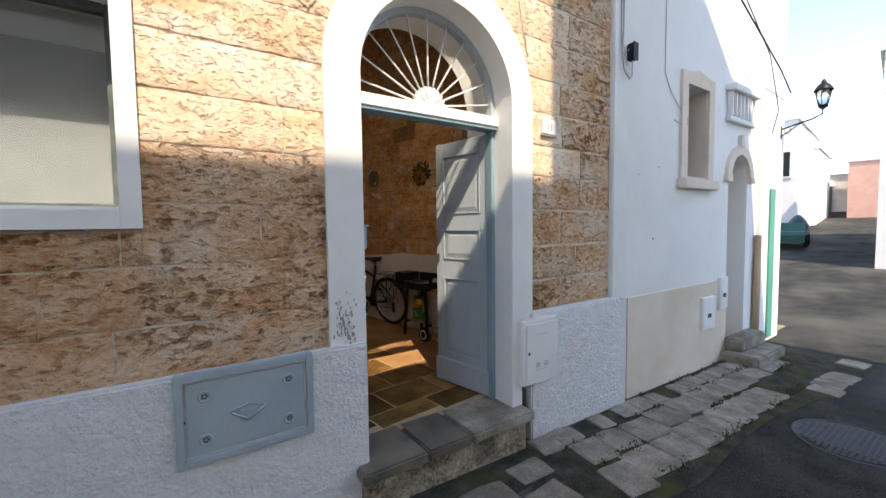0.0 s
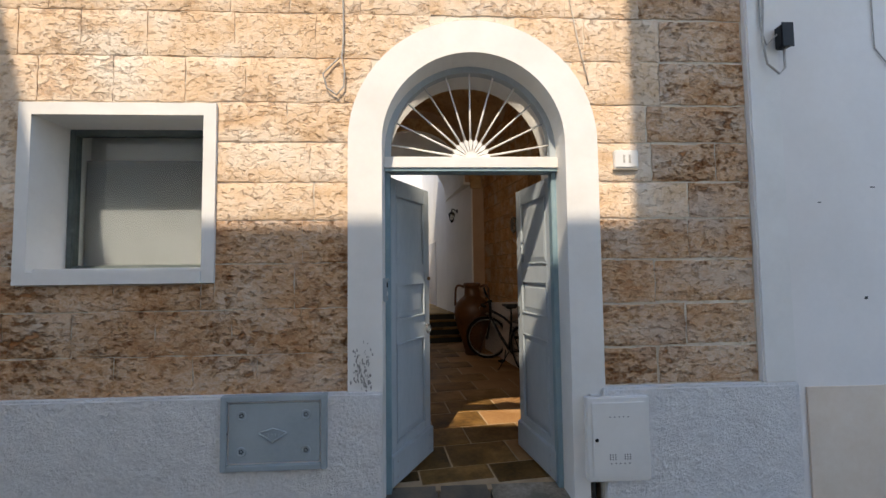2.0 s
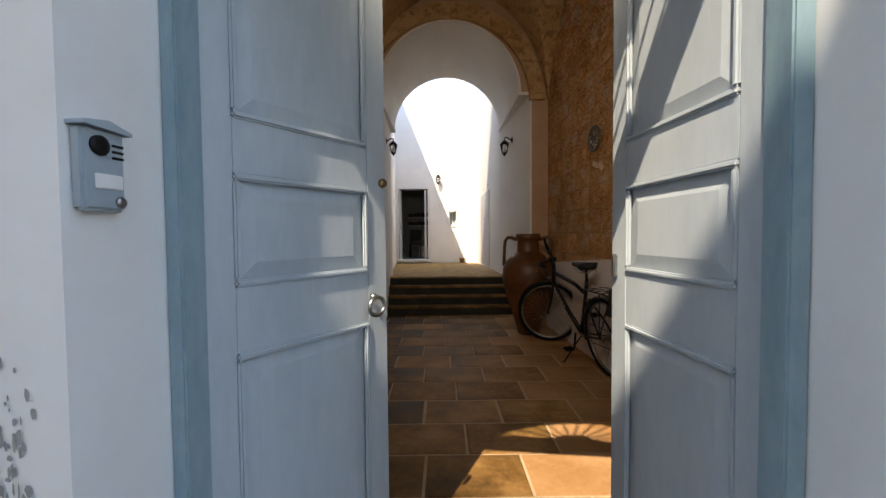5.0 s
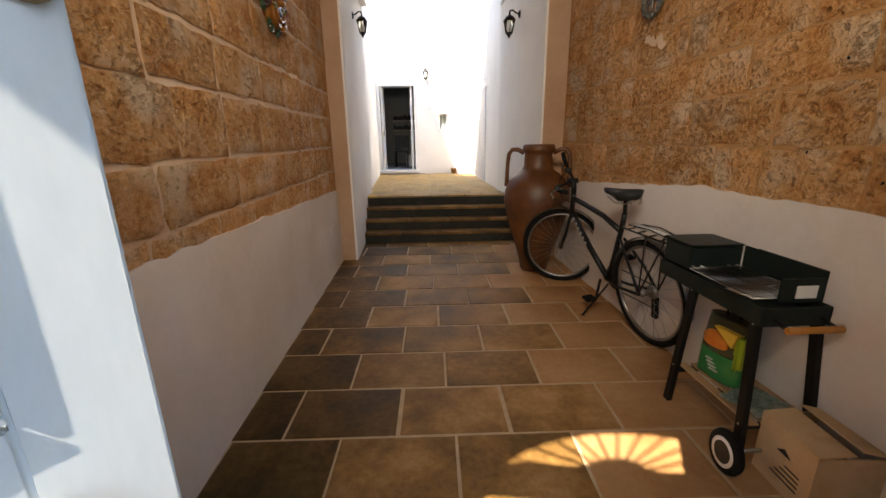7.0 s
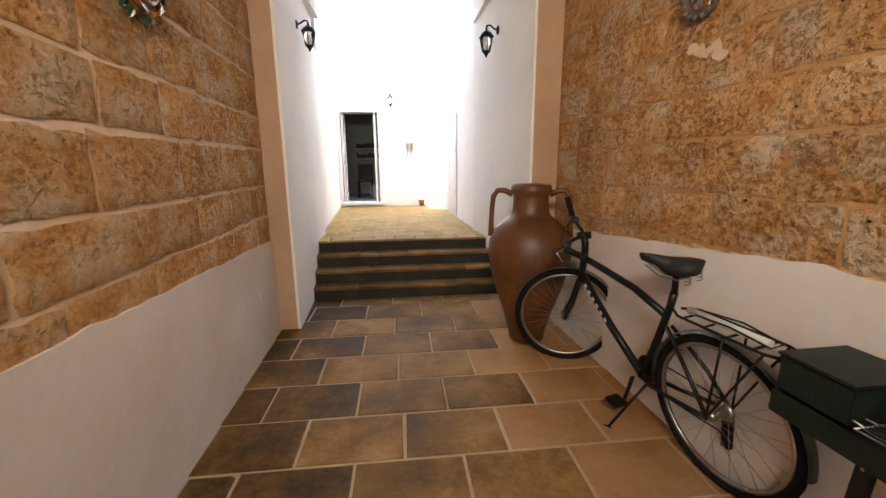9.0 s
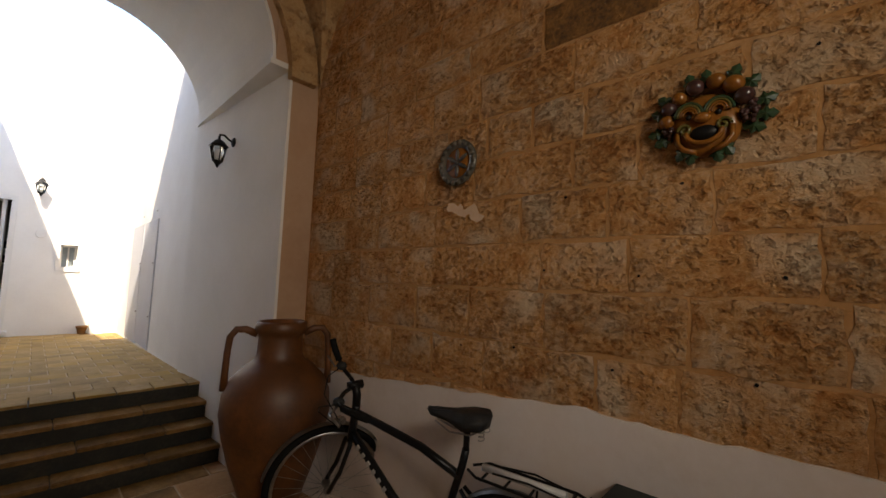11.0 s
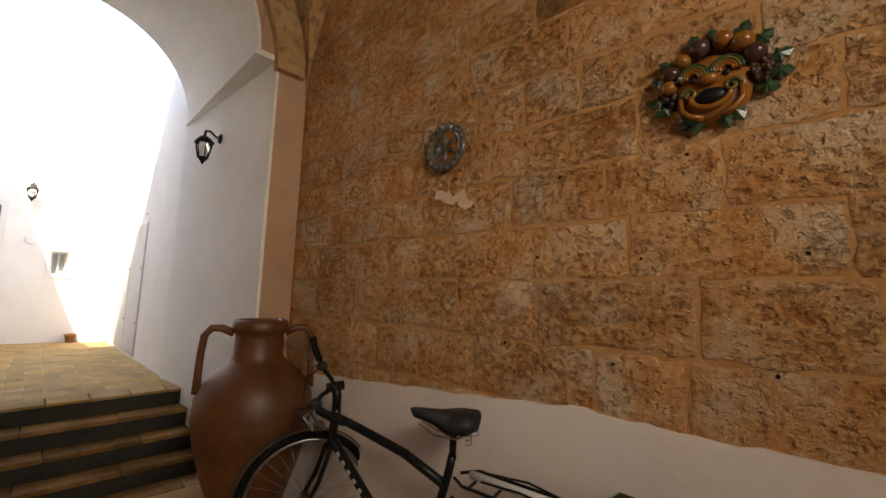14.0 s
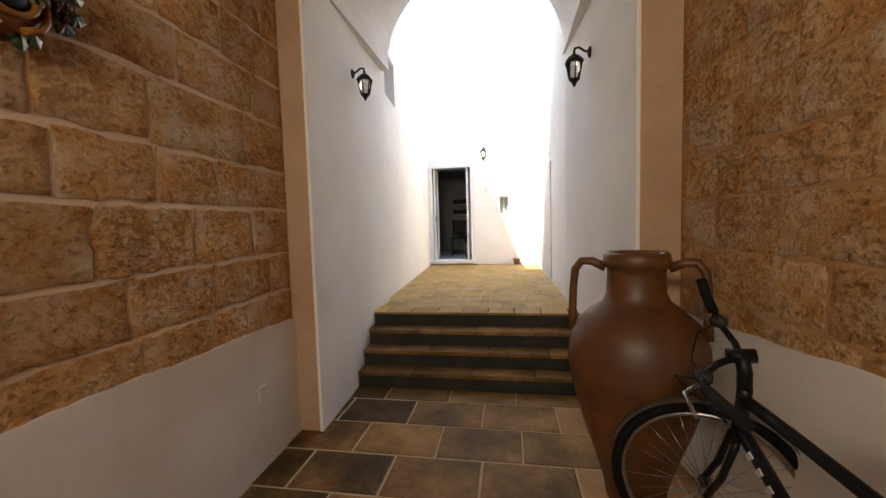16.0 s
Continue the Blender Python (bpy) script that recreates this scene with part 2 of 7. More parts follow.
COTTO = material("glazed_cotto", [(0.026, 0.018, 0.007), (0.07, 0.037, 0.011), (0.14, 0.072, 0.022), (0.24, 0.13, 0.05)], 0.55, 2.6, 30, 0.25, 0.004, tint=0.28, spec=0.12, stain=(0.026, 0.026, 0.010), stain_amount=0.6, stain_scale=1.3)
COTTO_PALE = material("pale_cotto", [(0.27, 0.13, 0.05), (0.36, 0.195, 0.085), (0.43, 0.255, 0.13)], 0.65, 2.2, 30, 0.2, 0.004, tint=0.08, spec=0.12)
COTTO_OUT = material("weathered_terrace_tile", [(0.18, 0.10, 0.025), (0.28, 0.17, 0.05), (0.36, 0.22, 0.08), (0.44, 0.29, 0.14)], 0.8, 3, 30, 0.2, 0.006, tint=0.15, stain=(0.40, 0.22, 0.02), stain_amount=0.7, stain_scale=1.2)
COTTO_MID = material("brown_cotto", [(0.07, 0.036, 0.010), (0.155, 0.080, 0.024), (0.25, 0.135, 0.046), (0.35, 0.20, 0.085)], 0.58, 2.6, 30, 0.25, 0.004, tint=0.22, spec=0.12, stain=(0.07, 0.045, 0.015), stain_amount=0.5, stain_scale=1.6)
JOINT = material("tile_joint", [(0.36, 0.25, 0.15), (0.50, 0.37, 0.24)], 0.9, 8, 60, 0.3, 0.004)
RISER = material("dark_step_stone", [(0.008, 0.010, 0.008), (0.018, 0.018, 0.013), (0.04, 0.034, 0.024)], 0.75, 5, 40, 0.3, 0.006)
SLATE = material("dark_threshold_stone", [(0.07, 0.065, 0.055), (0.13, 0.11, 0.085), (0.20, 0.15, 0.10)], 0.6, 4, 40, 0.25, 0.006, tint=0.2)
ASPHALT = material("asphalt", [(0.024, 0.026, 0.024), (0.05, 0.051, 0.046), (0.095, 0.092, 0.082)], 0.95, 2.3, 110, 1.0, 0.02, fine_mix=1.5, pits=0.25, pit_scale=60, spec=0.2, stain=(0.15, 0.14, 0.12), stain_amount=0.8, stain_scale=0.55)
COBBLE = material("worn_paving_stone", [(0.17, 0.14, 0.105), (0.26, 0.22, 0.175), (0.38, 0.335, 0.28)], 0.9, 5, 60, 0.8, 0.012, tint=0.22, spec=0.2, stain=(0.12, 0.11, 0.075), stain_amount=0.7, stain_scale=3.5, fine_mix=0.7)
MOSS = material("moss", [(0.03, 0.045, 0.012), (0.07, 0.085, 0.02), (0.12, 0.12, 0.03)], 0.95, 20, 90, 0.8, 0.01)
TERRACOTTA = material("glazed_terracotta", [(0.05, 0.018, 0.006), (0.12, 0.042, 0.011), (0.21, 0.075, 0.019)], 0.5, 3, 30, 0.15, 0.006, spec=0.5, stain=(0.09, 0.035, 0.012), stain_amount=0.6, stain_scale=2)
BLACK = material("black_metal", [(0.004, 0.0045, 0.005), (0.008, 0.0085, 0.009)], 0.45, 8, 60, 0.05, 0.002, spec=0.25)
DARK_GREY = material("dark_grey_plastic", [(0.014, 0.015, 0.016), (0.024, 0.025, 0.026)], 0.55, 8, 60, 0.05, 0.002, spec=0.25)
RUBBER = material("rubber", [(0.005, 0.005, 0.005), (0.010, 0.010, 0.0095)], 0.85, 10, 90, 0.2, 0.002, spec=0.15)
STEEL = material("steel", [(0.30, 0.30, 0.29), (0.42, 0.42, 0.41)], 0.35, 8, 80, 0.03, 0.001, metal=1.0)
BRASS = material("old_brass", [(0.25, 0.16, 0.08), (0.34, 0.22, 0.11)], 0.45, 12, 80, 0.1, 0.002, metal=0.9)
LIGHT_GREY = material("light_grey_plastic", [(0.55, 0.56, 0.56), (0.62, 0.63, 0.63)], 0.5, 5, 60, 0.05, 0.002)
DARK_ROOM = material("dim_interior_paint", [(0.34, 0.35, 0.34), (0.40, 0.41, 0.40)], 0.9, 2, 30, 0.1, 0.005)
CONCRETE = material("cement", [(0.30, 0.29, 0.27), (0.40, 0.38, 0.35), (0.46, 0.44, 0.41)], 0.9, 4, 50, 0.4, 0.008)


def glass(name, color=(0.9, 0.95, 0.95), rough=0.02):
    m = bpy.data.materials.new(name)
    m.use_nodes = True
    b = m.node_tree.nodes["Principled BSDF"]
    b.inputs["Base Color"].default_value = (*color, 1)
    b.inputs["Roughness"].default_value, b.inputs["Transmission Weight"].default_value, b.inputs["IOR"].default_value = rough, 1.0, 1.45
    return m


GLASS = glass("window_glass")


# ---- tools for meshes ----
def box(bm, x0, x1, y0, y1, z0, z1, bevel=0.0, m=None):
    r = bmesh.ops.create_cube(bm, size=1)
    vs = r["verts"]
    for v in vs:
        v.co = Vector((x0 + (v.co.x + 0.5) * (x1 - x0), y0 + (v.co.y + 0.5) * (y1 - y0), z0 + (v.co.z + 0.5) * (z1 - z0)))
    if bevel:
        es = list({e for v in vs for e in v.link_edges})
        r = bmesh.ops.bevel(bm, geom=es, offset=bevel, segments=2, affect="EDGES", clamp_overlap=True)
        vs = list({v for f in r["faces"] for v in f.verts} | {v for v in vs if v.is_valid})
    if m is not None:
        bmesh.ops.transform(bm, matrix=m, verts=vs)
    return vs


def solid(bm, loop, axis, a, b):
    """A prism: the loop of 2D points, put across the given axis ('x', 'y' or 'z'), from a to b."""
    def put(p, d):
        return {"x": (d, p[0], p[1]), "y": (p[0], d, p[1]), "z": (p[0], p[1], d)}[axis]
    lo, hi = [bm.verts.new(put(p, a)) for p in loop], [bm.verts.new(put(p, b)) for p in loop]
    k = len(loop)
    fs = [bm.faces.new(lo), bm.faces.new(hi)]
    for i in range(k):
        fs.append(bm.faces.new((lo[i], lo[(i + 1) % k], hi[(i + 1) % k], hi[i])))
    bmesh.ops.recalc_face_normals(bm, faces=fs)
    return lo + hi


def arch_points(cx, r, zs, n=28, rz=None, a0=0.0, a1=math.pi):
    rz = rz or r
    return [(cx - r * math.cos(a0 + (a1 - a0) * i / n), zs + rz * math.sin(a0 + (a1 - a0) * i / n)) for i in range(n + 1)]


def over_arch(bm, cx, r, zs, top, y0, y1, n=28, rz=None):
    """The wall above a round arch, up to top."""
    pts = arch_points(cx, r, zs, n, rz)
    for p, q in zip(pts, pts[1:]):
        solid(bm, [p, q, (q[0], top), (p[0], top)], "y", y0, y1)


def ring(bm, cx, r0, r1, zs, y0, y1, n=28, a0=0.0, a1=math.pi):
    """A band between two arches."""
    p, q = arch_points(cx, r0, zs, n, None, a0, a1), arch_points(cx, r1, zs, n, None, a0, a1)
    for i in range(n):
        solid(bm, [p[i], p[i + 1], q[i + 1], q[i]], "y", y0, y1)


def tube(bm, pts, r, sides=8, closed=False, taper=None):
    """A round bar along points."""
    pts = [Vector(p) for p in pts]
    k = len(pts)
    rings, ref = [], None
    for i, p in enumerate(pts):
        if closed:
            d = pts[(i + 1) % k] - pts[i - 1]
        else:
            d = pts[min(i + 1, k - 1)] - pts[max(i - 1, 0)]
        d.normalize()
        if ref is None:
            ref = d.orthogonal().normalized()
        ref = (ref - d * ref.dot(d)).normalized()
        side = d.cross(ref)
        rad = taper[i] if taper else r
        rings.append([bm.verts.new(p + (ref * math.cos(2 * math.pi * j / sides) + side * math.sin(2 * math.pi * j / sides)) * rad) for j in range(sides)])
    for i in range(k if closed else k - 1):
        a, b = rings[i], rings[(i + 1) % k]
        for j in range(sides):
            f = bm.faces.new((a[j], a[(j + 1) % sides], b[(j + 1) % sides], b[j]))
            f.smooth = True
    if not closed:
        bm.faces.new(rings[0][::-1])
        bm.faces.new(rings[-1])
    return [v for r_ in rings for v in r_]


def lathe(bm, profile, n=40, m=None):
    """Turns (radius, height) points about z."""
    rings = []
    for r, z in profile:
        rings.append([bm.verts.new((r * math.cos(2 * math.pi * j / n), r * math.sin(2 * math.pi * j / n), z)) for j in range(n)])
    for a, b in zip(rings, rings[1:]):
        for j in range(n):
            f = bm.faces.new((a[j], a[(j + 1) % n], b[(j + 1) % n], b[j]))
            f.smooth = True
    bm.faces.new(rings[0][::-1])
    bm.faces.new(rings[-1])
    vs = [v for r_ in rings for v in r_]
    if m is not None:
        bmesh.ops.transform(bm, matrix=m, verts=vs)
    return vs


def ball(bm, c, r, scale=(1, 1, 1), u=12, v=8):
    vs = bmesh.ops.create_uvsphere(bm, u_segments=u, v_segments=v, radius=r)["verts"]
    for w in vs:
        w.co = Vector((w.co.x * scale[0], w.co.y * scale[1], w.co.z * scale[2])) + Vector(c)
        for f in w.link_faces:
            f.smooth = True
    return vs


def mesh_of(name, bm, mat):
    me = bpy.data.meshes.new(name)
    bm.to_mesh(me)
    bm.free()
    me.materials.append(mat)
    return me


def part(name, bm, mat, parent=None, label="", m=None):
    ob = new(name, mesh_of(name, bm, mat))
    if m is not None:
        ob.matrix_basis = m
    if parent is not None:
        ob.parent = parent
    if label:
        ob["label"] = label
    return ob


def thing(name, label, category, m=None, group="", kind=""):
    ob = new(name)
    ob.empty_display_size = 0.05
    if m is not None:
        ob.matrix_basis = m
    return tagged(ob, label, category, group, kind)


def structure(name, bm, mat, label, category="wall", m=None):
    return tagged(part(name, bm, mat, None, "", m), label, category, "", "structure")


def B():
    return bmesh.new()


# ---- the plan ----
FRONT = pose(0, 2.45, 0, 0, 0, -7.2)   # the street front: x along it, y into the house
DOOR_L, DOOR_R, SPRING = 1.69, 2.85, 2.24
DOOR_C, DOOR_W = (DOOR_L + DOOR_R) / 2, (DOOR_R - DOOR_L) / 2
BAND = 0.21                             # white band round the door
LEFT, RIGHT, BACK = 1.284, 3.64, 6.83   # the vaulted room, at its inner end
PIER_L, PIER_R, PIER_END = 1.423, 3.291, 8.67
LAND = 0.528                            # height of the terrace at the steps
# the two long walls stand askew: x runs along them as y does in the plan, y into the wall
WALL_W = pose(LEFT, BACK, 0, 0, 0, 91.9) @ Matrix.Translation((-BACK, 0, 0))
WALL_E = pose(RIGHT, BACK, 0, 0, 0, -87.4) @ Matrix.Translation((BACK, 0, 0))


def west_x(y):
    return LEFT + 0.0332 * (BACK - y)


def east_x(y):
    return RIGHT + 0.0454 * (BACK - y)


def terrace_z(y):
    """The terrace falls a little towards its end."""
    return LAND - 0.028 * max(0, y - 8.06)


def rough_block(name, mat, seed, n=4, k=3, rough=0.09, edge_drop=0.14):
    """One dressed block, 1 x 1 x 1, with an uneven face towards -y."""
    rnd = random.Random(seed)
    bm = B()
    wob = 0.022 if mat is TUFA_IN else 0.012
    grid = [[bm.verts.new((i / n + rnd.uniform(-wob, wob), (edge_drop + rnd.uniform(-0.02, 0.02) if i in (0, n) or j in (0, k) else rnd.uniform(-rough, rough)), j / k + rnd.uniform(-wob, wob) * 1.6)) for j in range(k + 1)] for i in range(n + 1)]
    for i in range(n):
        for j in range(k):
            f = bm.faces.new((grid[i][j], grid[i + 1][j], grid[i + 1][j + 1], grid[i][j + 1]))
            f.smooth = True
    edge = [grid[i][0] for i in range(n + 1)] + [grid[n][j] for j in range(1, k + 1)] + [grid[i][k] for i in range(n - 1, -1, -1)] + [grid[0][j] for j in range(k - 1, 0, -1)]
    back = [bm.verts.new((v.co.x, 1, v.co.z)) for v in edge]
    for i in range(len(edge)):
        bm.faces.new((edge[i], back[i], back[(i + 1) % len(edge)], edge[(i + 1) % len(edge)]))
    bmesh.ops.recalc_face_normals(bm, faces=bm.faces)
    return mesh_of(name, bm, mat)


BLOCKS = {}


def lay_block(x0, x1, z0, z1, mat, parent, depth=0.05, y=0.0, m=None, joint=0.006):
    """A block in a wall whose face is towards -y in the frame m."""
    key = mat.name
    if key not in BLOCKS:
        BLOCKS[key] = [rough_block("stone_block", mat, i, 6, 5, 0.08, 0.045) if mat is TUFA_IN else rough_block("stone_block", mat, i, 6, 4, 0.05, 0.03) for i in range(8)]
    ob = new("stone_block", random.choice(BLOCKS[key]))
    ob.parent = parent
    local = Matrix.Translation((x0 + joint, y, z0 + joint)) @ Matrix.Diagonal((x1 - x0 - 2 * joint, depth, z1 - z0 - 2 * joint, 1))
    ob.matrix_basis = local if m is None else m @ local
    return ob


# ---- the street front ----
WIN_L, WIN_R, WIN_B, WIN_T = -0.40, 0.606, 1.45, 2.40
WIN2_L, WIN2_R, WIN2_B, WIN2_T = -1.75, -0.97, 1.75, 3.03
TOP = 6.4
bm = B()
hl, hr, hs = DOOR_L - BAND, DOOR_R + BAND, DOOR_W + BAND
y0, y1 = 0.006, 0.5
box(bm, -3.2, WIN2_L - 0.08, y0, y1, -0.7, TOP)
box(bm, WIN2_L - 0.08, WIN2_R + 0.08, y0, y1, -0.7, WIN2_B - 0.08)
box(bm, WIN2_L - 0.08, WIN2_R + 0.08, y0, y1, WIN2_T + 0.08, TOP)
box(bm, WIN2_R + 0.08, WIN_L - 0.07, y0, y1, -0.7, TOP)
box(bm, WIN_L - 0.07, WIN_R + 0.07, y0, y1, -0.7, WIN_B - 0.08)
box(bm, WIN_L - 0.07, WIN_R + 0.07, y0, y1, WIN_T + 0.07, TOP)
box(bm, WIN_R + 0.07, hl, y0, y1, -0.7, TOP)
over_arch(bm, DOOR_C, hs, SPRING, TOP, y0, y1)
box(bm, hr, 4.12, y0, y1, -0.7, TOP)
wall_front = structure("wall_front", bm, MORTAR, "weathered tufa stone street wall of the house", "wall", FRONT)

# the white band round the door
bm = B()
ring(bm, DOOR_C, DOOR_W, DOOR_W + BAND, SPRING, -0.025, 0.5)
box(bm, DOOR_L - BAND, DOOR_L, -0.025, 0.5, 0.71, SPRING)
box(bm, DOOR_R, DOOR_R + BAND, -0.025, 0.5, 0.66, SPRING)
box(bm, DOOR_L - 0.10, DOOR_L, -0.022, 0.5, -0.05, 0.71)
box(bm, DOOR_R, DOOR_R + 0.10, -0.022, 0.5, -0.05, 0.66)
structure("trim_door", bm, WHITE_TRIM, "smooth white painted arched door surround", "door surround", FRONT)

# rough white stucco at the foot of the wall
bm = B()
box(bm, -3.2, DOOR_L - 0.004, -0.05, 0.03, -0.7, 0.71, 0.012)
structure("dado_west", bm, STUCCO, "rough white stucco band along the wall foot", "wall base", FRONT)
bm = B()
box(bm, 3.03, 4.30, -0.05, 0.03, -0.7, 0.70, 0.012)
box(bm, DOOR_R + 0.10, 3.03, -0.05, 0.03, 0.16, 0.66, 0.01)
structure("dado_east", bm, STUCCO, "rough white stucco band along the wall foot", "wall base", FRONT)
bm = B()
box(bm, 4.08, 4.30, -0.035, 0.5, 0.70, TOP, 0.01)
structure("trim_corner", bm, WHITE_TRIM, "white painted corner strip of the house", "corner strip", FRONT)


def window_unit(name, l, r, b, t, label):
    """A white band round a deep opening, with a grey frame and a dark pane."""
    w = thing(name, label, "window", FRONT, "", "structure")
    bm = B()
    f = 0.075
    box(bm, l - f, l, -0.02, 0.42, b - f, t + f)
    box(bm, r, r + f, -0.02, 0.42, b - f, t + f)
    box(bm, l, r, -0.02, 0.42, t, t + f)
    box(bm, l, r, -0.03, 0.42, b - f, b)
    part("surround", bm, WHITE_TRIM, w, "white painted window surround")
    bm = B()
    box(bm, l, r, 0.02, 0.24, b, b + 0.02, 0.004)
    part("window_sill", bm, WHITE_TRIM, w)
    bm = B()
    k = 0.042
    box(bm, l, l + k, 0.24, 0.30, b, t, 0.006)
    box(bm, r - k, r, 0.24, 0.30, b, t, 0.006)
    box(bm, l + k, r - k, 0.24, 0.30, t - k, t, 0.006)
    box(bm, l + k, r - k, 0.24, 0.30, b, b + k, 0.006)
    part("window_frame", bm, FRAME_DARK, w, "dark grey-green painted frame")
    bm = B()
    box(bm, l + k, r - k, 0.265, 0.271, b + k, t - k)
    p = part("pane", bm, GLASS, w)
    p.visible_shadow = False
    return w


window_unit("window_1", WIN_L, WIN_R, WIN_B, WIN_T, "square window with white surround and pale blind")
window_unit("window_2", WIN2_L, WIN2_R, WIN2_B, WIN2_T, "tall window with white painted surround")
# the blind's grey also stands in for the reflection in the pane
bm = B()
box(bm, WIN_L + 0.02, WIN_R - 0.02, 0.36, 0.365, WIN_B + 0.02, WIN_T - 0.18)
structure("blind", bm, material("grey_blind_cloth", [(0.15, 0.155, 0.16), (0.20, 0.205, 0.21)], 0.9, 2, 60, 0.2, 0.004), "grey roller blind behind the pane, toned for the glass reflection", "blind", FRONT)
bm = B()
box(bm, -2.4, 0.85, 1.6, 1.65, 0.8, 3.5)
box(bm, -2.4, 0.85, 0.5, 1.65, 3.5, 3.55)
box(bm, -2.4, 0.85, 0.5, 1.65, 0.75, 0.8)
box(bm, -2.45, -2.4, 0.5, 1.65, 0.75, 3.55)
box(bm, 0.85, 0.9, 0.5, 1.65, 0.75, 3.55)
structure("wall_behind_windows", bm, DARK_ROOM, "dim wall of the room behind the windows", "wall", FRONT)

# threshold
sill = thing("doorstep", "worn doorstep of dark and sandy stone slabs", "doorstep", FRONT, "", "structure")
for i, (a, b, m_) in enumerate(((1.60, 2.02, SLATE), (2.03, 2.36, SLATE), (2.37, 2.95, COBBLE))):
    bm = B()
    box(bm, a, b, -0.16, 0.26, -0.07, 0.0, 0.012)
    part("slab", bm, m_, sill)
bm = B()
box(bm, 1.63, 2.92, -0.10, 0.26, -0.7, -0.07, 0.01)
part("base", bm, STEP_BASE, sill, "stained plaster base")

# ---- the vaulted room ----
bm = B()
# inner lining of the front wall, on both sides of the door
box(bm, -0.5, DOOR_L - BAND, 0.5, 0.62, -0.3, 5.2)
box(bm, DOOR_R + BAND, 4.1, 0.5, 0.62, -0.3, 5.2)
over_arch(bm, DOOR_C, DOOR_W + BAND, SPRING, 5.2, 0.5, 0.62)
structure("wall_inner_front", bm, WHITE, "white inner face of the street wall", "wall", FRONT)
bm = B()
box(bm, 2.83, BACK, 0.004, 0.35, -0.3, 5.3)
wall_west = structure("wall_west", bm, MORTAR_PALE, "tufa stone passage wall with pale joints", "wall", WALL_W)
bm = B()
box(bm, -BACK, -2.5, 0.0015, 0.35, -0.3, 5.3)
wall_east = structure("wall_east", bm, MORTAR_IN, "tufa stone passage wall with worn joints", "wall", WALL_E)


def wavy_dado(name, m, side, height, label):
    """Painted plaster at the wall foot, with an uneven upper edge."""
    bm = B()
    n = 90
    ya, yb = (2.9 if side > 0 else 2.56), BACK
    pts = [(side * ya, -0.2), (side * yb, -0.2)]
    for i in range(n + 1):
        y = yb + (ya - yb) * i / n
        pts.append((side * y, height(y) + 0.020 * noise.noise((y * 2.6, side, 0)) + 0.012 * noise.noise((y * 9.0, side, 3)) + 0.006 * noise.noise((y * 25, side, 7))))
    solid(bm, pts, "y", -0.014, 0.02)
    return structure(name, bm, DADO_IN, label, "wall base", m)


wavy_dado("dado_room_west", WALL_W, 1, lambda y: 0.885 - 0.042 * (y - 4.2), "scuffed pale painted plaster along the wall foot")
wavy_dado("dado_room_east", WALL_E, -1, lambda y: 1.005 - 0.082 * max(0.0, y - 4.7), "scuffed pale painted plaster along the wall foot")

# end wall with the white archway, whose piers close in towards the courtyard
ARC_C, ARC_R, ARC_S = (PIER_L + PIER_R) / 2, (PIER_R - PIER_L) / 2, 3.03
FACE_W, FACE_E = (1.462, 1.372), (3.405, 3.272)
y0, y1 = BACK, PIER_END
bm = B()
solid(bm, [(LEFT - 0.3, y0), (FACE_W[0] - 0.022, y0), (FACE_W[1] - 0.022, y1), (LEFT - 0.3, y1)], "z", -0.3, ARC_S)
solid(bm, [(FACE_E[0] + 0.022, y0), (RIGHT + 0.3, y0), (RIGHT + 0.3, y1), (FACE_E[1] + 0.022, y1)], "z", -0.3, ARC_S)
box(bm, LEFT - 0.3, PIER_L - 0.003, y0, y1, ARC_S, 5.5)
box(bm, PIER_R + 0.003, RIGHT + 0.3, y0, y1, ARC_S, 5.5)
over_arch(bm, ARC_C, ARC_R, ARC_S, 5.5, y0, y1)
structure("wall_back", bm, BEIGE, "beige plastered end wall of the vaulted room")
bm = B()
ring(bm, ARC_C, ARC_R - 0.02, ARC_R + 0.003, ARC_S, y0 - 0.004, y1 + 0.004)
archway = structure("archway", bm, WHITE, "whitewashed barrel archway above the steps", "archway")
for nm, fw, sg in (("pier_west", FACE_W, -1), ("pier_east", FACE_E, 1)):
    bm = B()
    solid(bm, [(fw[0], y0 - 0.004), (fw[0] + sg * 0.022, y0 - 0.004), (fw[1] + sg * 0.022, y1 + 0.004), (fw[1], y1 + 0.004)], "z", -0.2, ARC_S - 0.03)
    structure(nm, bm, WHITE, "whitewashed pier under the archway", "pier")
for nm, fw, sg, xs_ in (("impost_west", FACE_W, -1, PIER_L + 0.035), ("impost_east", FACE_E, 1, PIER_R - 0.035)):
    bm = B()
    solid(bm, [(xs_, y0 - 0.006), (fw[0] + sg * 0.022, y0 - 0.006), (fw[1] + sg * 0.03, y1 + 0.006), (xs_, y1 + 0.006)], "z", ARC_S - 0.03, ARC_S + 0.012)
    structure(nm, bm, WHITE, "narrow whitewashed ledge at the arch foot", "ledge")
bm = B()
ring(bm, ARC_C, ARC_R + 0.10, ARC_R + 0.30, ARC_S - 0.1, BACK - 0.07, BACK)
structure("arch_rib", bm, VAULT, "stone rib over the archway", "arch")

# cross vault
bm = B()
VX, VY0, VY1, VS, VH = (LEFT + RIGHT) / 2, 2.35, BACK, 2.72, 1.62
gx, gy = 48, 60


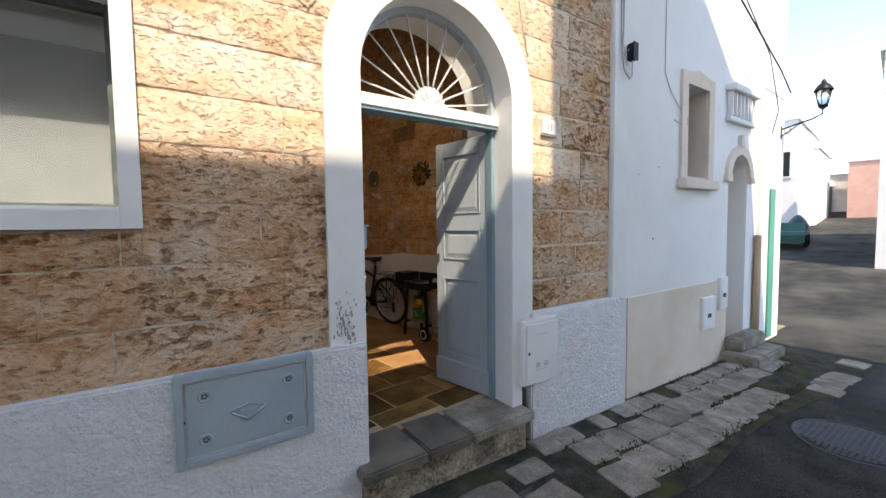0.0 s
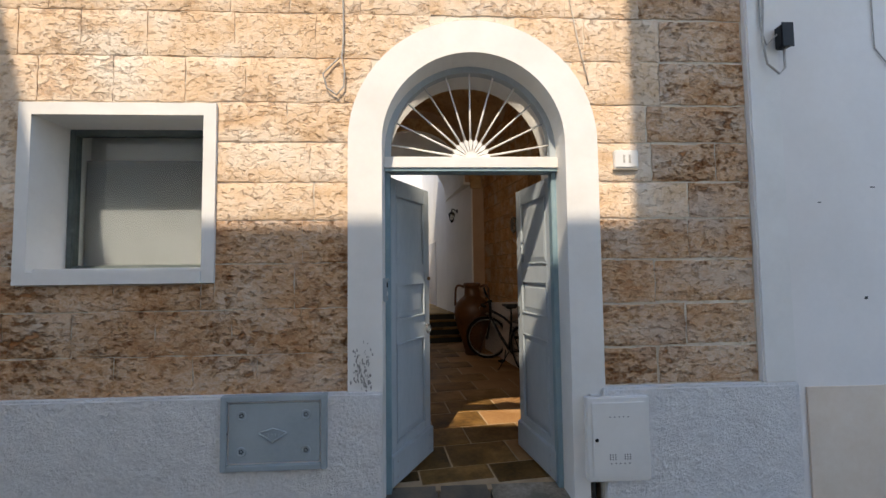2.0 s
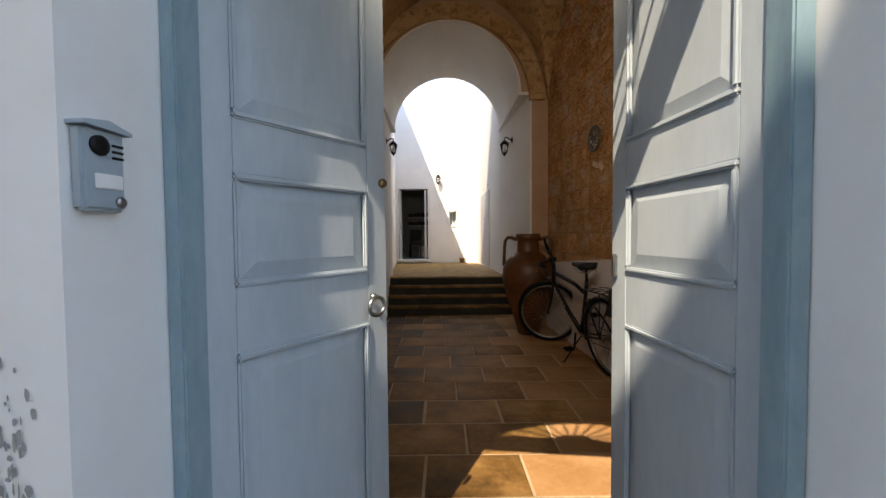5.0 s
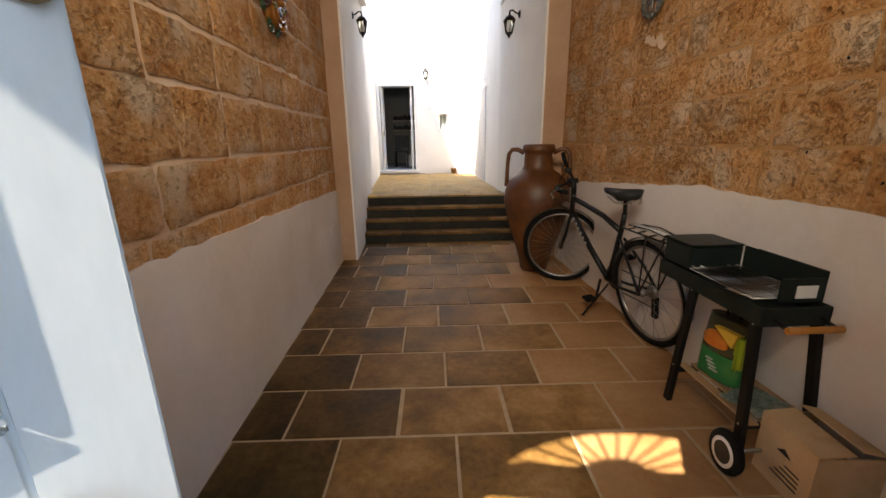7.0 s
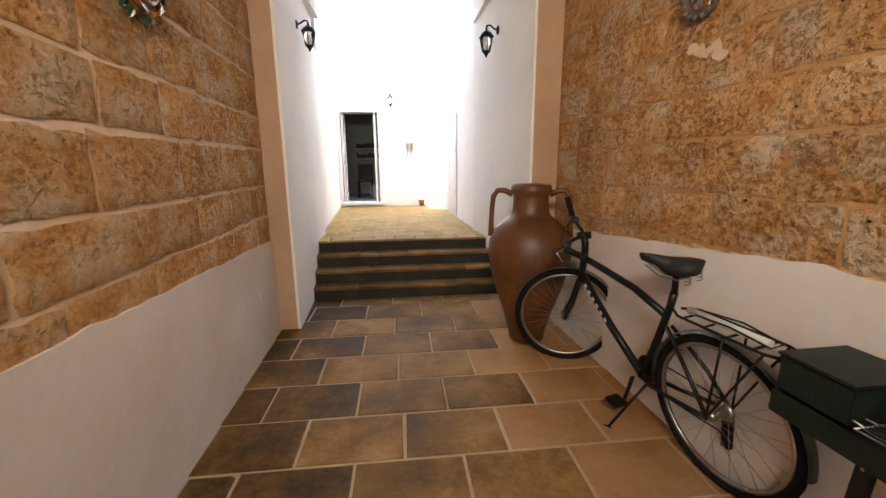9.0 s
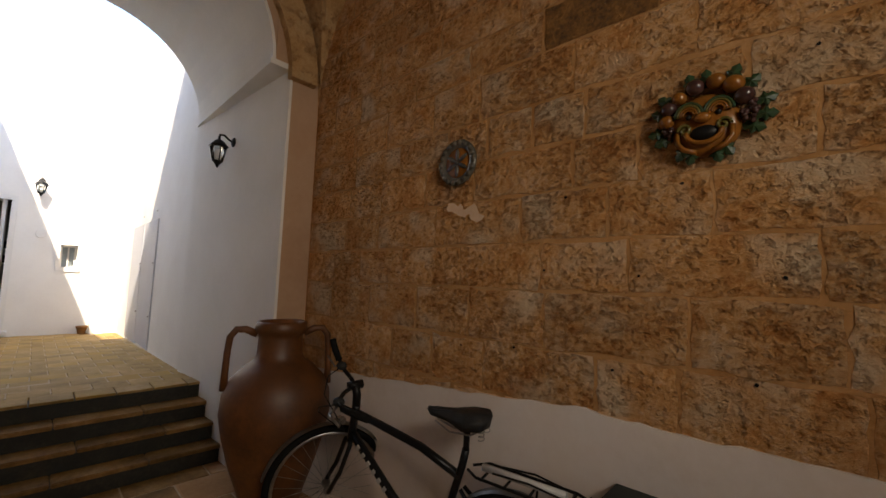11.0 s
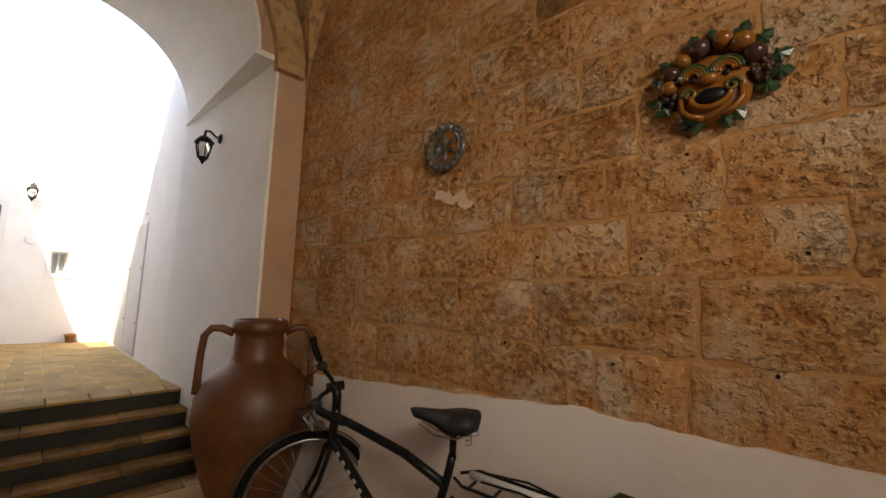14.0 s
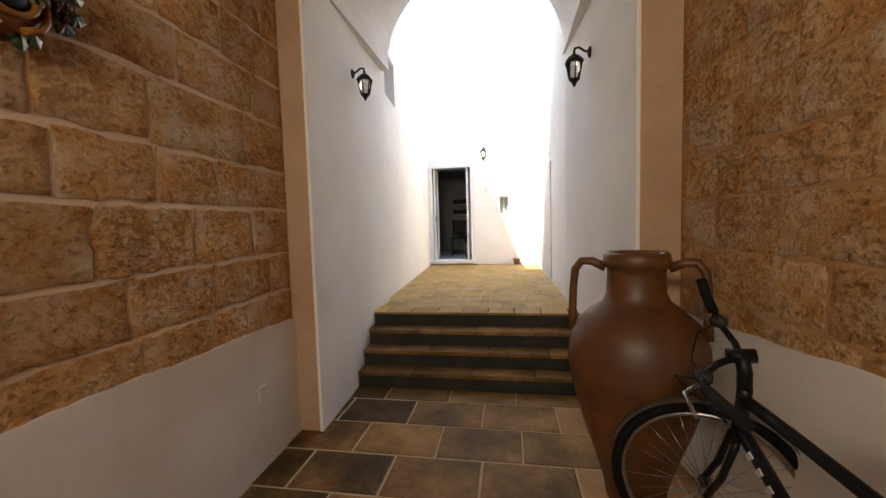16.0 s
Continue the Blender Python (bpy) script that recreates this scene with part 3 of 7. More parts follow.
def vault_z(x, y):
    a = min(1, abs(x - VX) / ((RIGHT - LEFT) / 2))
    b = min(1, abs(y - (VY0 + VY1) / 2) / ((VY1 - VY0) / 2))
    return VS + VH * max(math.sqrt(1 - a * a), math.sqrt(1 - b * b))


rows = []
for i in range(gx + 1):
    x = VX - (RIGHT - LEFT) / 2 * math.cos(math.pi * i / gx)
    col = []
    for j in range(gy + 1):
        y = (VY0 + VY1) / 2 - (VY1 - VY0) / 2 * math.cos(math.pi * j / gy)
        col.append(bm.verts.new((x + 0.04 * (BACK - y), y, vault_z(x, y))))
    rows.append(col)
for i in range(gx):
    for j in range(gy):
        bm.faces.new((rows[i][j], rows[i][j + 1], rows[i + 1][j + 1], rows[i + 1][j]))
ceiling = structure("ceiling", bm, VAULT, "star vault of bare dark stone", "ceiling")
bm = B()
box(bm, -0.6, LEFT + 3.4, 2.6, PIER_END - 0.2, 4.75, 5.05)
structure("roof", bm, CONCRETE, "flat cement roof over the passage", "roof")

# floor bed and steps
bm = B()
solid(bm, [tuple((FRONT @ Vector(p))[:2]) for p in ((0.4, 0.2, 0), (4.2, 0.2, 0))] + [(4.6, 7.56), (0.3, 7.56)], "z", -0.3, -0.004)
floor = structure("floor", bm, JOINT, "passage floor of large worn cotto tiles", "floor")
steps = thing("steps", "four dark stone steps up to the terrace", "steps", None, "", "structure")
NOSE = (7.54, 7.705, 7.88, 8.06)
for i, y in enumerate(NOSE):
    z = LAND * (i + 1) / 4
    bm = B()
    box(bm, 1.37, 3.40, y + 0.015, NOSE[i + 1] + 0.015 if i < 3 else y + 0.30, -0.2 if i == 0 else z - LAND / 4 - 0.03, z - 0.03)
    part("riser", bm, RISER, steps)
    if i < 3:
        xs = [1.37 + k * 2.03 / 4 + (0.12 if i % 2 and 0 < k < 4 else 0) for k in range(5)]
        for a, b in zip(xs, xs[1:]):
            bm = B()
            box(bm, a + 0.003, b - 0.003, y, NOSE[i + 1] + 0.014, z - 0.03, z, 0.006)
            part("tread", bm, COTTO_MID, steps)

# ---- the terrace ----
CY = 13.38
bm = B()
solid(bm, [(NOSE[3] + 0.3, -0.2), (18.0, -0.2), (18.0, terrace_z(18.0) - 0.004), (NOSE[3] + 0.3, terrace_z(NOSE[3] + 0.3) - 0.004)], "x", 0.2, 4.0)
terrace = structure("terrace", bm, JOINT, "terrace floor of mossy ochre tiles", "terrace")


def court_x(y):
    return 1.326 - 0.0905 * (y - PIER_END)


bm = B()
NICHE = (9.02, 9.62, 2.88, 3.42)
for ya, yb, za, zb, back in ((PIER_END, NICHE[0], -0.2, 5.7, 0), (NICHE[0], NICHE[1], -0.2, NICHE[2], 0), (NICHE[0], NICHE[1], NICHE[3], 5.7, 0), (NICHE[0], NICHE[1], NICHE[2], NICHE[3], 0.2), (NICHE[1], CY, -0.2, 5.7, 0)):
    solid(bm, [(court_x(ya) - back, ya), (court_x(yb) - back, yb), (0.55, yb), (0.55, ya)], "z", za, zb)
structure("wall_court_west", bm, WHITE, "tall whitewashed courtyard wall with a small niche")
EX, GD = 3.30, (10.35, 12.2, 2.2)
bm = B()
box(bm, EX, EX + 0.3, PIER_END, GD[0], -0.2, 5.0)
box(bm, EX, EX + 0.3, GD[0], GD[1], GD[2], 5.0)
box(bm, EX, EX + 0.3, GD[1], 15.5, -0.2, 5.0)
structure("wall_court_east", bm, WHITE, "tall whitewashed courtyard wall")
CD_L, CD_R, CD_B, CD_T = 0.99, 1.85, 0.486, 2.56
CW = (2.475, 2.69, 1.49, 1.89)
bm = B()
CTOP = 5.12
box(bm, 0.4, CD_L, CY, CY + 0.3, -0.2, CTOP)
box(bm, CD_L, CD_R, CY, CY + 0.3, CD_T, CTOP)
box(bm, CD_L, CD_R, CY, CY + 0.3, -0.2, CD_B)
box(bm, CD_R, CW[0], CY, CY + 0.3, -0.2, CTOP)
box(bm, CW[0], CW[1], CY, CY + 0.3, -0.2, CW[2])
box(bm, CW[0], CW[1], CY, CY + 0.3, CW[3], CTOP)
box(bm, CW[1], EX + 0.05, CY, CY + 0.3, -0.2, CTOP)
structure("wall_court_end", bm, WHITE, "whitewashed courtyard end wall with a doorway")
bm = B()
box(bm, 2.93, EX, CY - 0.22, CY, -0.2, 1.98, 0.01)
structure("wall_court_block", bm, WHITE, "low whitewashed block in the courtyard corner")
bm = B()
box(bm, 0.45, 0.5, CY + 0.3, 16.8, 0.35, 2.9)
box(bm, 2.85, 2.9, CY + 0.3, 16.8, 0.35, 2.9)
box(bm, 0.45, 2.9, 16.8, 16.85, 0.35, 2.9)
box(bm, 0.45, 2.9, CY + 0.3, 16.85, 2.9, 2.95)
box(bm, 0.45, 2.9, CY + 0.3, 16.85, 0.40, 0.47)
structure("wall_back_room", bm, DARK_ROOM, "dim room behind the courtyard doorway")


# ---- the street ----
def street_z(x):
    """The street falls a little along the house, and rises towards the far end."""
    if x < 6:
        return -0.27 - 0.022 * max(0, x - 1.5)
    if x < 14:
        return -0.369 + 0.006 * (x - 6) ** 2
    return 0.015 + 0.09 * (min(x, 40) - 14)


bm = B()
xs = [-400, -60, -20, -8, -3] + [i * 1.0 for i in range(-2, 42)] + [60, 120, 400]
ys = [-400, -60, -20, -8, -5, -3, -1.5, -0.5, 0.02]
g = [[bm.verts.new((x, y, street_z(x))) for y in ys] for x in xs]
for i in range(len(xs) - 1):
    for j in range(len(ys) - 1):
        bm.faces.new((g[i][j], g[i + 1][j], g[i + 1][j + 1], g[i][j + 1]))
g2 = [[bm.verts.new((x, y, street_z(x))) for y in (0.02, 10, 60, 400)] for x in xs if x >= 9]
for i in range(len(g2) - 1):
    for j in range(3):
        bm.faces.new((g2[i][j], g2[i + 1][j], g2[i + 1][j + 1], g2[i][j + 1]))
structure("ground", bm, ASPHALT, "patched grey asphalt street", "street", FRONT)

# houses across the street: a low one between two tall ones
OPP = -4.6
def rise(v):
    return (v - OPP) * 2.18 / 1.577
bm = B()
box(bm, -2.36, 1.89, OPP - 6, OPP, -0.7, 1.72 + rise(0))
structure("wall_opposite_low", bm, WHITE, "plain whitewashed house across the street", "house", FRONT)
bm = B()
solid(bm, [(-20, -0.7), (-1.61, -0.7), (-1.61, 7.45), (-2.31, 10.15), (-20, 10.15)], "y", OPP - 6, OPP)
structure("wall_opposite_west", bm, WHITE, "plain tall whitewashed house across the street", "house", FRONT)
bm = B()
solid(bm, [(1.79, -0.7), (7.24, -0.7), (5.64, 9.05), (4.34, 10.25), (1.79, 10.25)], "y", OPP - 6, OPP)
structure("wall_opposite_east", bm, WHITE, "plain tall whitewashed house across the street", "house", FRONT)

# the next house
NX = 4.30
bm = B()
SW = (5.46, 5.96, 1.88, 2.88)
ND = (6.59, 7.17)
box(bm, NX, SW[0], 0.0, 0.5, -0.9, 5.2)
box(bm, SW[0], SW[1], 0.0, 0.5, -0.9, SW[2])
box(bm, SW[0], SW[1], 0.0, 0.5, SW[3], 5.2)
box(bm, SW[1], ND[0], 0.0, 0.5, -0.9, 5.2)
over_arch(bm, (ND[0] + ND[1]) / 2, (ND[1] - ND[0]) / 2, 1.95, 5.2, 0.0, 0.5, 14)
box(bm, ND[1], 8.35, 0.0, 0.5, -0.9, 5.2)
structure("wall_next_house", bm, LILAC, "pale limewashed wall of the next house", "house", FRONT)
bm = B()
box(bm, NX + 0.08, ND[0], -0.012, 0.0, -0.9, 0.66)
structure("dado_next_house", bm, CREAM, "cream painted stained band at the wall foot", "wall base", FRONT)


# ---- the front door ----
def door_leaf(name, side, hinge, turn, label):
    """A panelled leaf; side 1 reaches along +x from its hinge, -1 along -x."""
    W, H, T = 0.585, 2.06, 0.045
    leaf = thing(name, label, "door leaf", FRONT @ Matrix.Translation((hinge[0], hinge[1], 0.015)) @ pose(0, 0, 0, 0, 0, turn), "leaves of the front door")
    panels = ((0.25, 0.915), (1.07, 1.33), (1.455, 1.95))
    st = 0.085

    def b(bm, x0, x1, *r, **k):
        return box(bm, min(side * x0, side * x1), max(side * x0, side * x1), *r, **k)
    bm = B()
    b(bm, 0, st, 0, T, 0, H, bevel=0.003)
    b(bm, W - st, W, 0, T, 0, H, bevel=0.003)
    zs = [0.0] + [z for p in panels for z in p] + [H]
    for i in range(0, len(zs), 2):
        b(bm, st, W - st, 0.001, T - 0.001, zs[i], zs[i + 1], bevel=0.002)
    part("frame", bm, BLUE, leaf)
    for z0, z1 in panels:
        bm = B()
        for s_, y in ((1, 0.012), (-1, T - 0.012)):
            # raised field with sloping borders
            x0, x1, e, d = st, W - st, 0.055, 0.018
            lo = [(x0, z0), (x1, z0), (x1, z1), (x0, z1)]
            hi = [(x0 + e, z0 + e), (x1 - e, z0 + e), (x1 - e, z1 - e), (x0 + e, z1 - e)]
            a = [bm.verts.new((side * p[0], y + s_ * 0.004, p[1])) for p in lo]
            c = [bm.verts.new((side * p[0], y - s_ * (d - 0.006) + s_ * 0.004, p[1])) for p in hi]
            for i in range(4):
                bm.faces.new((a[i], a[(i + 1) % 4], c[(i + 1) % 4], c[i]))
            bm.faces.new(c)
        bmesh.ops.recalc_face_normals(bm, faces=bm.faces)
        part("panel", bm, BLUE, leaf)
        bm = B()
        m_ = 0.016
        b(bm, st, W - st, -0.006, 0.010, z1 - m_, z1, bevel=0.005)
        b(bm, st, W - st, -0.006, 0.010, z0, z0 + m_, bevel=0.005)
        b(bm, st, st + m_, -0.006, 0.010, z0 + m_, z1 - m_, bevel=0.005)
        b(bm, W - st - m_, W - st, -0.006, 0.010, z0 + m_, z1 - m_, bevel=0.005)
        part("moulding", bm, BLUE, leaf)
    bm = B()
    b(bm, -0.002, W + 0.006, -0.022, T, 0.0, 0.20, bevel=0.006)
    part("kick_board", bm, BLUE, leaf)
    for z in (0.05, 0.15):
        for x in (0.06, W - 0.06):
            bm = B()
            lathe(bm, [(0.006, 0), (0.006, 0.003), (0.002, 0.004)], 8, Matrix.Translation((side * x, -0.022, z)) @ pose(0, 0, 0, 90))
            part("bolt", bm, STEEL, leaf)
    for z in (0.35, 1.05, 1.85):
        bm = B()
        tube(bm, [(0, 0.01, z), (0, 0.01, z + 0.11)], 0.011, 10)
        part("hinge", bm, BLUE_DARK, leaf)
    if side == 1:
        bm = B()
        ring_pts = [(W - 0.078 + 0.032 * math.cos(a), -0.030, 0.965 + 0.028 * math.sin(a)) for a in [2 * math.pi * i / 20 for i in range(20)]]
        tube(bm, ring_pts, 0.0065, 8, closed=True)
        knock = part("ring_handle", bm, STEEL, leaf, "bright metal ring handle")
        bm = B()
        ball(bm, (W - 0.078, -0.016, 0.993), 0.013)
        part("boss", bm, STEEL, knock)
        bm = B()
        lathe(bm, [(0.014, 0), (0.016, 0.006), (0.012, 0.014), (0.004, 0.016)], 14, Matrix.Translation((W - 0.02, 0.0, 1.354)) @ pose(0, 0, 0, 90))
        part("lock_cover", bm, BRASS, leaf, "round brass lock cover")
    else:
        bm = B()
        box(bm, -W + 0.02, -W + 0.04, -0.014, 0.0, 1.05, 1.12, 0.004)
        part("latch", bm, STEEL, leaf)
    return leaf


door_leaf("door_leaf", 1, (DOOR_L + 0.022, 0.215), 62.0, "blue-grey panelled door leaf standing open inwards, with ring handle")
door_leaf("door_leaf", -1, (DOOR_R - 0.022, 0.215), -79.0, "blue-grey panelled door leaf standing open inwards, partly sunlit")

frame_1 = thing("door_frame", "blue-grey door frame with white fanlight", "door frame", FRONT, "", "structure")
bm = B()
box(bm, DOOR_L, DOOR_L + 0.035, 0.165, 0.235, 0.0, 2.09, 0.004)
part("jamb", bm, BLUE_DARK, frame_1)
bm = B()
box(bm, DOOR_R - 0.035, DOOR_R, 0.165, 0.235, 0.0, 2.09, 0.004)
part("jamb", bm, BLUE_DARK, frame_1)
bm = B()
box(bm, DOOR_L, DOOR_R, 0.115, 0.235, 2.108, 2.185, 0.006)
part("transom", bm, WHITE_TRIM, frame_1, "white painted transom")
bm = B()
box(bm, DOOR_L + 0.002, DOOR_R - 0.002, 0.125, 0.232, 2.088, 2.108, 0.003)
part("rebate", bm, BLUE_DARK, frame_1)
bm = B()
ring(bm, DOOR_C, DOOR_W - 0.04, DOOR_W, SPRING, 0.16, 0.22)
box(bm, DOOR_L, DOOR_L + 0.04, 0.16, 0.22, 2.185, SPRING)
box(bm, DOOR_R - 0.04, DOOR_R, 0.16, 0.22, 2.185, SPRING)
part("arch_frame", bm, BLUE, frame_1)
for i in range(11):
    a = radians(10 + 16 * i)
    d = Vector((math.cos(a), 0, math.sin(a)))
    # out to the arched frame
    reach = 0.10
    while math.hypot(reach * d.x, max(0, 2.19 + reach * d.z - SPRING)) < DOOR_W - 0.035 and reach < 0.62:
        reach += 0.004
    c = Vector((DOOR_C, 0.19, 2.19))
    bm = B()
    tube(bm, [c + d * 0.10, c + d * (0.5 * reach), c + d * reach], 0.007, 8, taper=[0.008, 0.0065, 0.0055])
    part("spoke", bm, WHITE_TRIM, frame_1)
for i in range(11):
    a = radians(8 + 16.4 * i)
    bm = B()
    ln, w0 = 0.128, 0.021
    prof = [(0.035, 0.003), (0.08, 0.009), (0.110, 0.0145), (0.124, 0.011), (0.131, 0.0)]
    loop = [(x * math.cos(a) - w * math.sin(a), x * math.sin(a) + w * math.cos(a)) for x, w in prof] + [(x * math.cos(a) + w * math.sin(a), x * math.sin(a) - w * math.cos(a)) for x, w in prof[-2::-1]]
    solid(bm, [(DOOR_C + p[0], 2.187 + max(0.0, p[1])) for p in loop], "y", 0.160 + 0.003 * (i % 2), 0.20)
    part("petal", bm, WHITE_TRIM, frame_1)
bm = B()
solid(bm, arch_points(DOOR_C, 0.042, 2.186, 14), "y", 0.148, 0.20)
part("hub", bm, WHITE_TRIM, frame_1)

# ---- things on the front ----
def gas_cover():
    g = thing("meter_cover", "blue-grey steel meter cover let into the stucco", "meter cover", FRONT)
    l, r, b, t, y = 0.757, 1.368, 0.285, 0.715, -0.052
    bm = B()
    f = 0.035
    for x0, x1, z0, z1 in ((l, l + f, b, t), (r - f, r, b, t), (l + f, r - f, t - f, t), (l + f, r - f, b, b + f)):
        box(bm, x0, x1, y - 0.016, y + 0.03, z0, z1, 0.004)
    part("frame", bm, PANEL, g)
    bm = B()
    box(bm, l + f + 0.010, r - f - 0.010, y - 0.006, y + 0.03, b + f + 0.010, t - f - 0.010, 0.003)
    d = part("door", bm, PANEL, g)
    bm = B()
    box(bm, l + f - 0.002, r - f + 0.002, y + 0.03, y + 0.04, b + f - 0.002, t - f + 0.002)
    part("backing", bm, BLACK, g)
    for x in (0.875, 1.245):
        for z in (0.395, 0.60):
            bm = B()
            n = 20
            tube(bm, [(x + 0.024 * math.cos(2 * math.pi * i / n), y - 0.007, z + 0.024 * math.sin(2 * math.pi * i / n)) for i in range(n)], 0.0045, 6, closed=True)
            v = part("vent_ring", bm, PANEL, d)
            for k in range(5):
                a = 2 * math.pi * k / 5
                bm = B()
                lathe(bm, [(0.0045, 0), (0.0045, 0.0015)], 8, Matrix.Translation((x + 0.01 * math.cos(a), y - 0.0058, z + 0.01 * math.sin(a))) @ pose(0, 0, 0, 90))
                part("vent_hole", bm, BLACK, d)
    bm = B()
    dm = [(1.055 - 0.08, y - 0.008, 0.498), (1.055, y - 0.008, 0.525), (1.055 + 0.08, y - 0.008, 0.498), (1.055, y - 0.008, 0.445)]
    for p, q in zip(dm, dm[1:] + dm[:1]):
        tube(bm, [p, q], 0.005, 6)
    for k in range(4):
        box(bm, 1.02 + 0.02 * k, 1.03 + 0.02 * k, y - 0.0095, y - 0.005, 0.478, 0.493)
    part("emblem", bm, PANEL, d, "raised diamond emblem")
    bm = B()
    lathe(bm, [(0.008, 0), (0.008, 0.002)], 12, Matrix.Translation((0.79, y - 0.0055, 0.498)) @ pose(0, 0, 0, 90))
    part("lock", bm, BLACK, d)


gas_cover()


def white_meter():
    g = thing("meter_box", "white painted meter box door with small vent holes", "meter box", FRONT)
    l, r, b, t, y = 2.92, 3.31, 0.15, 0.65, -0.05
    bm = B()
    box(bm, l, r, y - 0.016, y + 0.05, b, t, 0.006)
    part("frame", bm, WHITE_TRIM, g)
    bm = B()
    box(bm, l + 0.03, r - 0.03, y - 0.024, y - 0.014, b + 0.03, t - 0.03, 0.003)
    d = part("door", bm, WHITE_TRIM, g)
    holes = [(3.06 + 0.028 * i, 0.535) for i in range(5)] + [(3.06 + 0.028 * i, 0.26) for i in range(5)]
    holes += [(3.055 + 0.016 * i, 0.285 + 0.013 * k) for i in range(3) for k in range(3)] + [(3.145 + 0.016 * i, 0.285 + 0.013 * k) for i in range(3) for k in range(3)]
    for x, z in holes:
        bm = B()
        lathe(bm, [(0.0042, 0), (0.0042, 0.001)], 6, Matrix.Translation((x, y - 0.0236, z)) @ pose(0, 0, 0, 90))
        part("vent_hole", bm, BLACK, d)
    bm = B()
    lathe(bm, [(0.011, 0), (0.011, 0.004), (0.007, 0.006)], 12, Matrix.Translation((2.975, y - 0.023, 0.40)) @ pose(0, 0, 0, 90))
    part("lock", bm, BLACK, d)
    p = thing("waste_pipe", "grey plastic pipe in a slot under the meter box", "pipe", FRONT)
    bm = B()
    tube(bm, [(2.985, 0.0, -0.36), (2.985, 0.0, -0.1), (2.975, 0.005, 0.0), (2.975, 0.01, 0.16)], 0.02, 10)
    part("pipe", bm, DARK_GREY, p)


white_meter()


def intercom():
    m = FRONT @ Matrix.Translation((DOOR_L, 0.026, 1.315)) @ pose(0, 0, 0, 0, 0, 90)
    g = thing("intercom", "grey metal intercom with camera and bell push on the door jamb", "intercom", m)
    bm = B()
    box(bm, -0.037, 0.037, -0.024, 0.0, -0.072, 0.062, 0.006)
    part("body", bm, PANEL, g)
    bm = B()
    solid(bm, [(-0.041, 0.060), (0.041, 0.056), (0.041, 0.061), (0.0, 0.073), (-0.041, 0.066)], "y", -0.034, 0.0)
    part("hood", bm, PANEL, g)
    bm = B()
    lathe(bm, [(0.016, 0), (0.016, 0.004), (0.009, 0.006), (0.003, 0.005)], 16, Matrix.Translation((-0.010, -0.024, 0.032)) @ pose(0, 0, 0, 90))
    part("lens", bm, BLACK, g)
    for k in range(3):
        bm = B()
        box(bm, 0.012, 0.031, -0.026, -0.023, 0.014 + 0.010 * k, 0.018 + 0.010 * k)
        part("speaker_slot", bm, BLACK, g)
    bm = B()
    box(bm, -0.018, 0.028, -0.027, -0.023, -0.036, -0.012, 0.001)
    part("name_plate", bm, WHITE_TRIM, g)
    bm = B()
    lathe(bm, [(0.009, 0), (0.009, 0.004), (0.004, 0.006)], 14, Matrix.Translation((0.024, -0.024, -0.056)) @ pose(0, 0, 0, 90))
    part("bell_push", bm, STEEL, g)


intercom()


def house_number(x, z, w, h, label):
    g = thing("house_number", label, "number tile", FRONT @ Matrix.Translation((x, -0.012, z)), "house number tiles")
    bm = B()
    box(bm, -w / 2, w / 2, -0.02, 0.02, -h / 2, h / 2, 0.006)
    part("tile", bm, WHITE_TRIM, g)
    for k in (-1, 1):
        bm = B()
        box(bm, k * w * 0.12 - 0.006, k * w * 0.12 + 0.006, -0.0225, -0.018, -h * 0.22, h * 0.22)
        part("digit", bm, CONCRETE, g)
    bm = B()
    box(bm, -w / 2 - 0.006, w / 2 + 0.006, -0.014, 0.02, -h / 2 - 0.012, -h / 2, 0.004)
    part("ledge", bm, MORTAR, g)


house_number(3.245, 2.13, 0.155, 0.115, "small white ceramic number tile on the stone wall")
house_number(-0.78, 2.47, 0.13, 0.10, "small grey number tile on the stone wall")


def cable(name, pts, r, label, mat=None, m=FRONT):
    g = thing(name, label, "cable", m)
    bm = B()
    tube(bm, pts, r, 6)
    part("strand", bm, mat or DARK_GREY, g)
    return g


cable("wall_cable", [(1.43, -0.012, 3.9), (1.44, -0.012, 3.4), (1.45, -0.014, 3.1), (1.452, -0.014, 2.89), (1.44, -0.016, 2.78), (1.46, -0.02, 2.68), (1.455, -0.02, 2.59), (1.41, -0.02, 2.535), (1.35, -0.02, 2.58), (1.325, -0.018, 2.67), (1.37, -0.016, 2.72), (1.42, -0.014, 2.77)], 0.005, "thin loose grey cable hanging in a loop on the stone wall", CONCRETE)
cable("wall_cable", [(2.83, -0.01, 3.8), (2.90, -0.012, 3.25), (2.96, -0.012, 2.9), (3.02, -0.012, 2.62)], 0.004, "thin pale cable running down the stone wall", MORTAR)
cable("wall_cable", [(4.20, -0.05, 4.2), (4.19, -0.05, 3.14), (4.17, -0.055, 2.9), (4.19, -0.06, 2.75), (4.26, -0.07, 2.68), (4.30, -0.07, 2.72), (4.30, -0.07, 2.85)], 0.007, "grey cable looping down the white corner strip", CONCRETE)
cable("wall_cable", [(4.17, -0.045, 4.2), (4.165, -0.045, 3.3), (4.17, -0.045, 3.0), (4.20, -0.05, 2.88), (4.27, -0.06, 2.95)], 0.005, "grey cable clipped to the white corner strip", CONCRETE)
g = thing("junction_box", "small grey junction box on the white wall", "junction box", FRONT)
bm = B()
box(bm, 4.265, 4.335, -0.10, -0.035, 2.85, 3.0, 0.01)
part("body", bm, DARK_GREY, g)
bm = B()
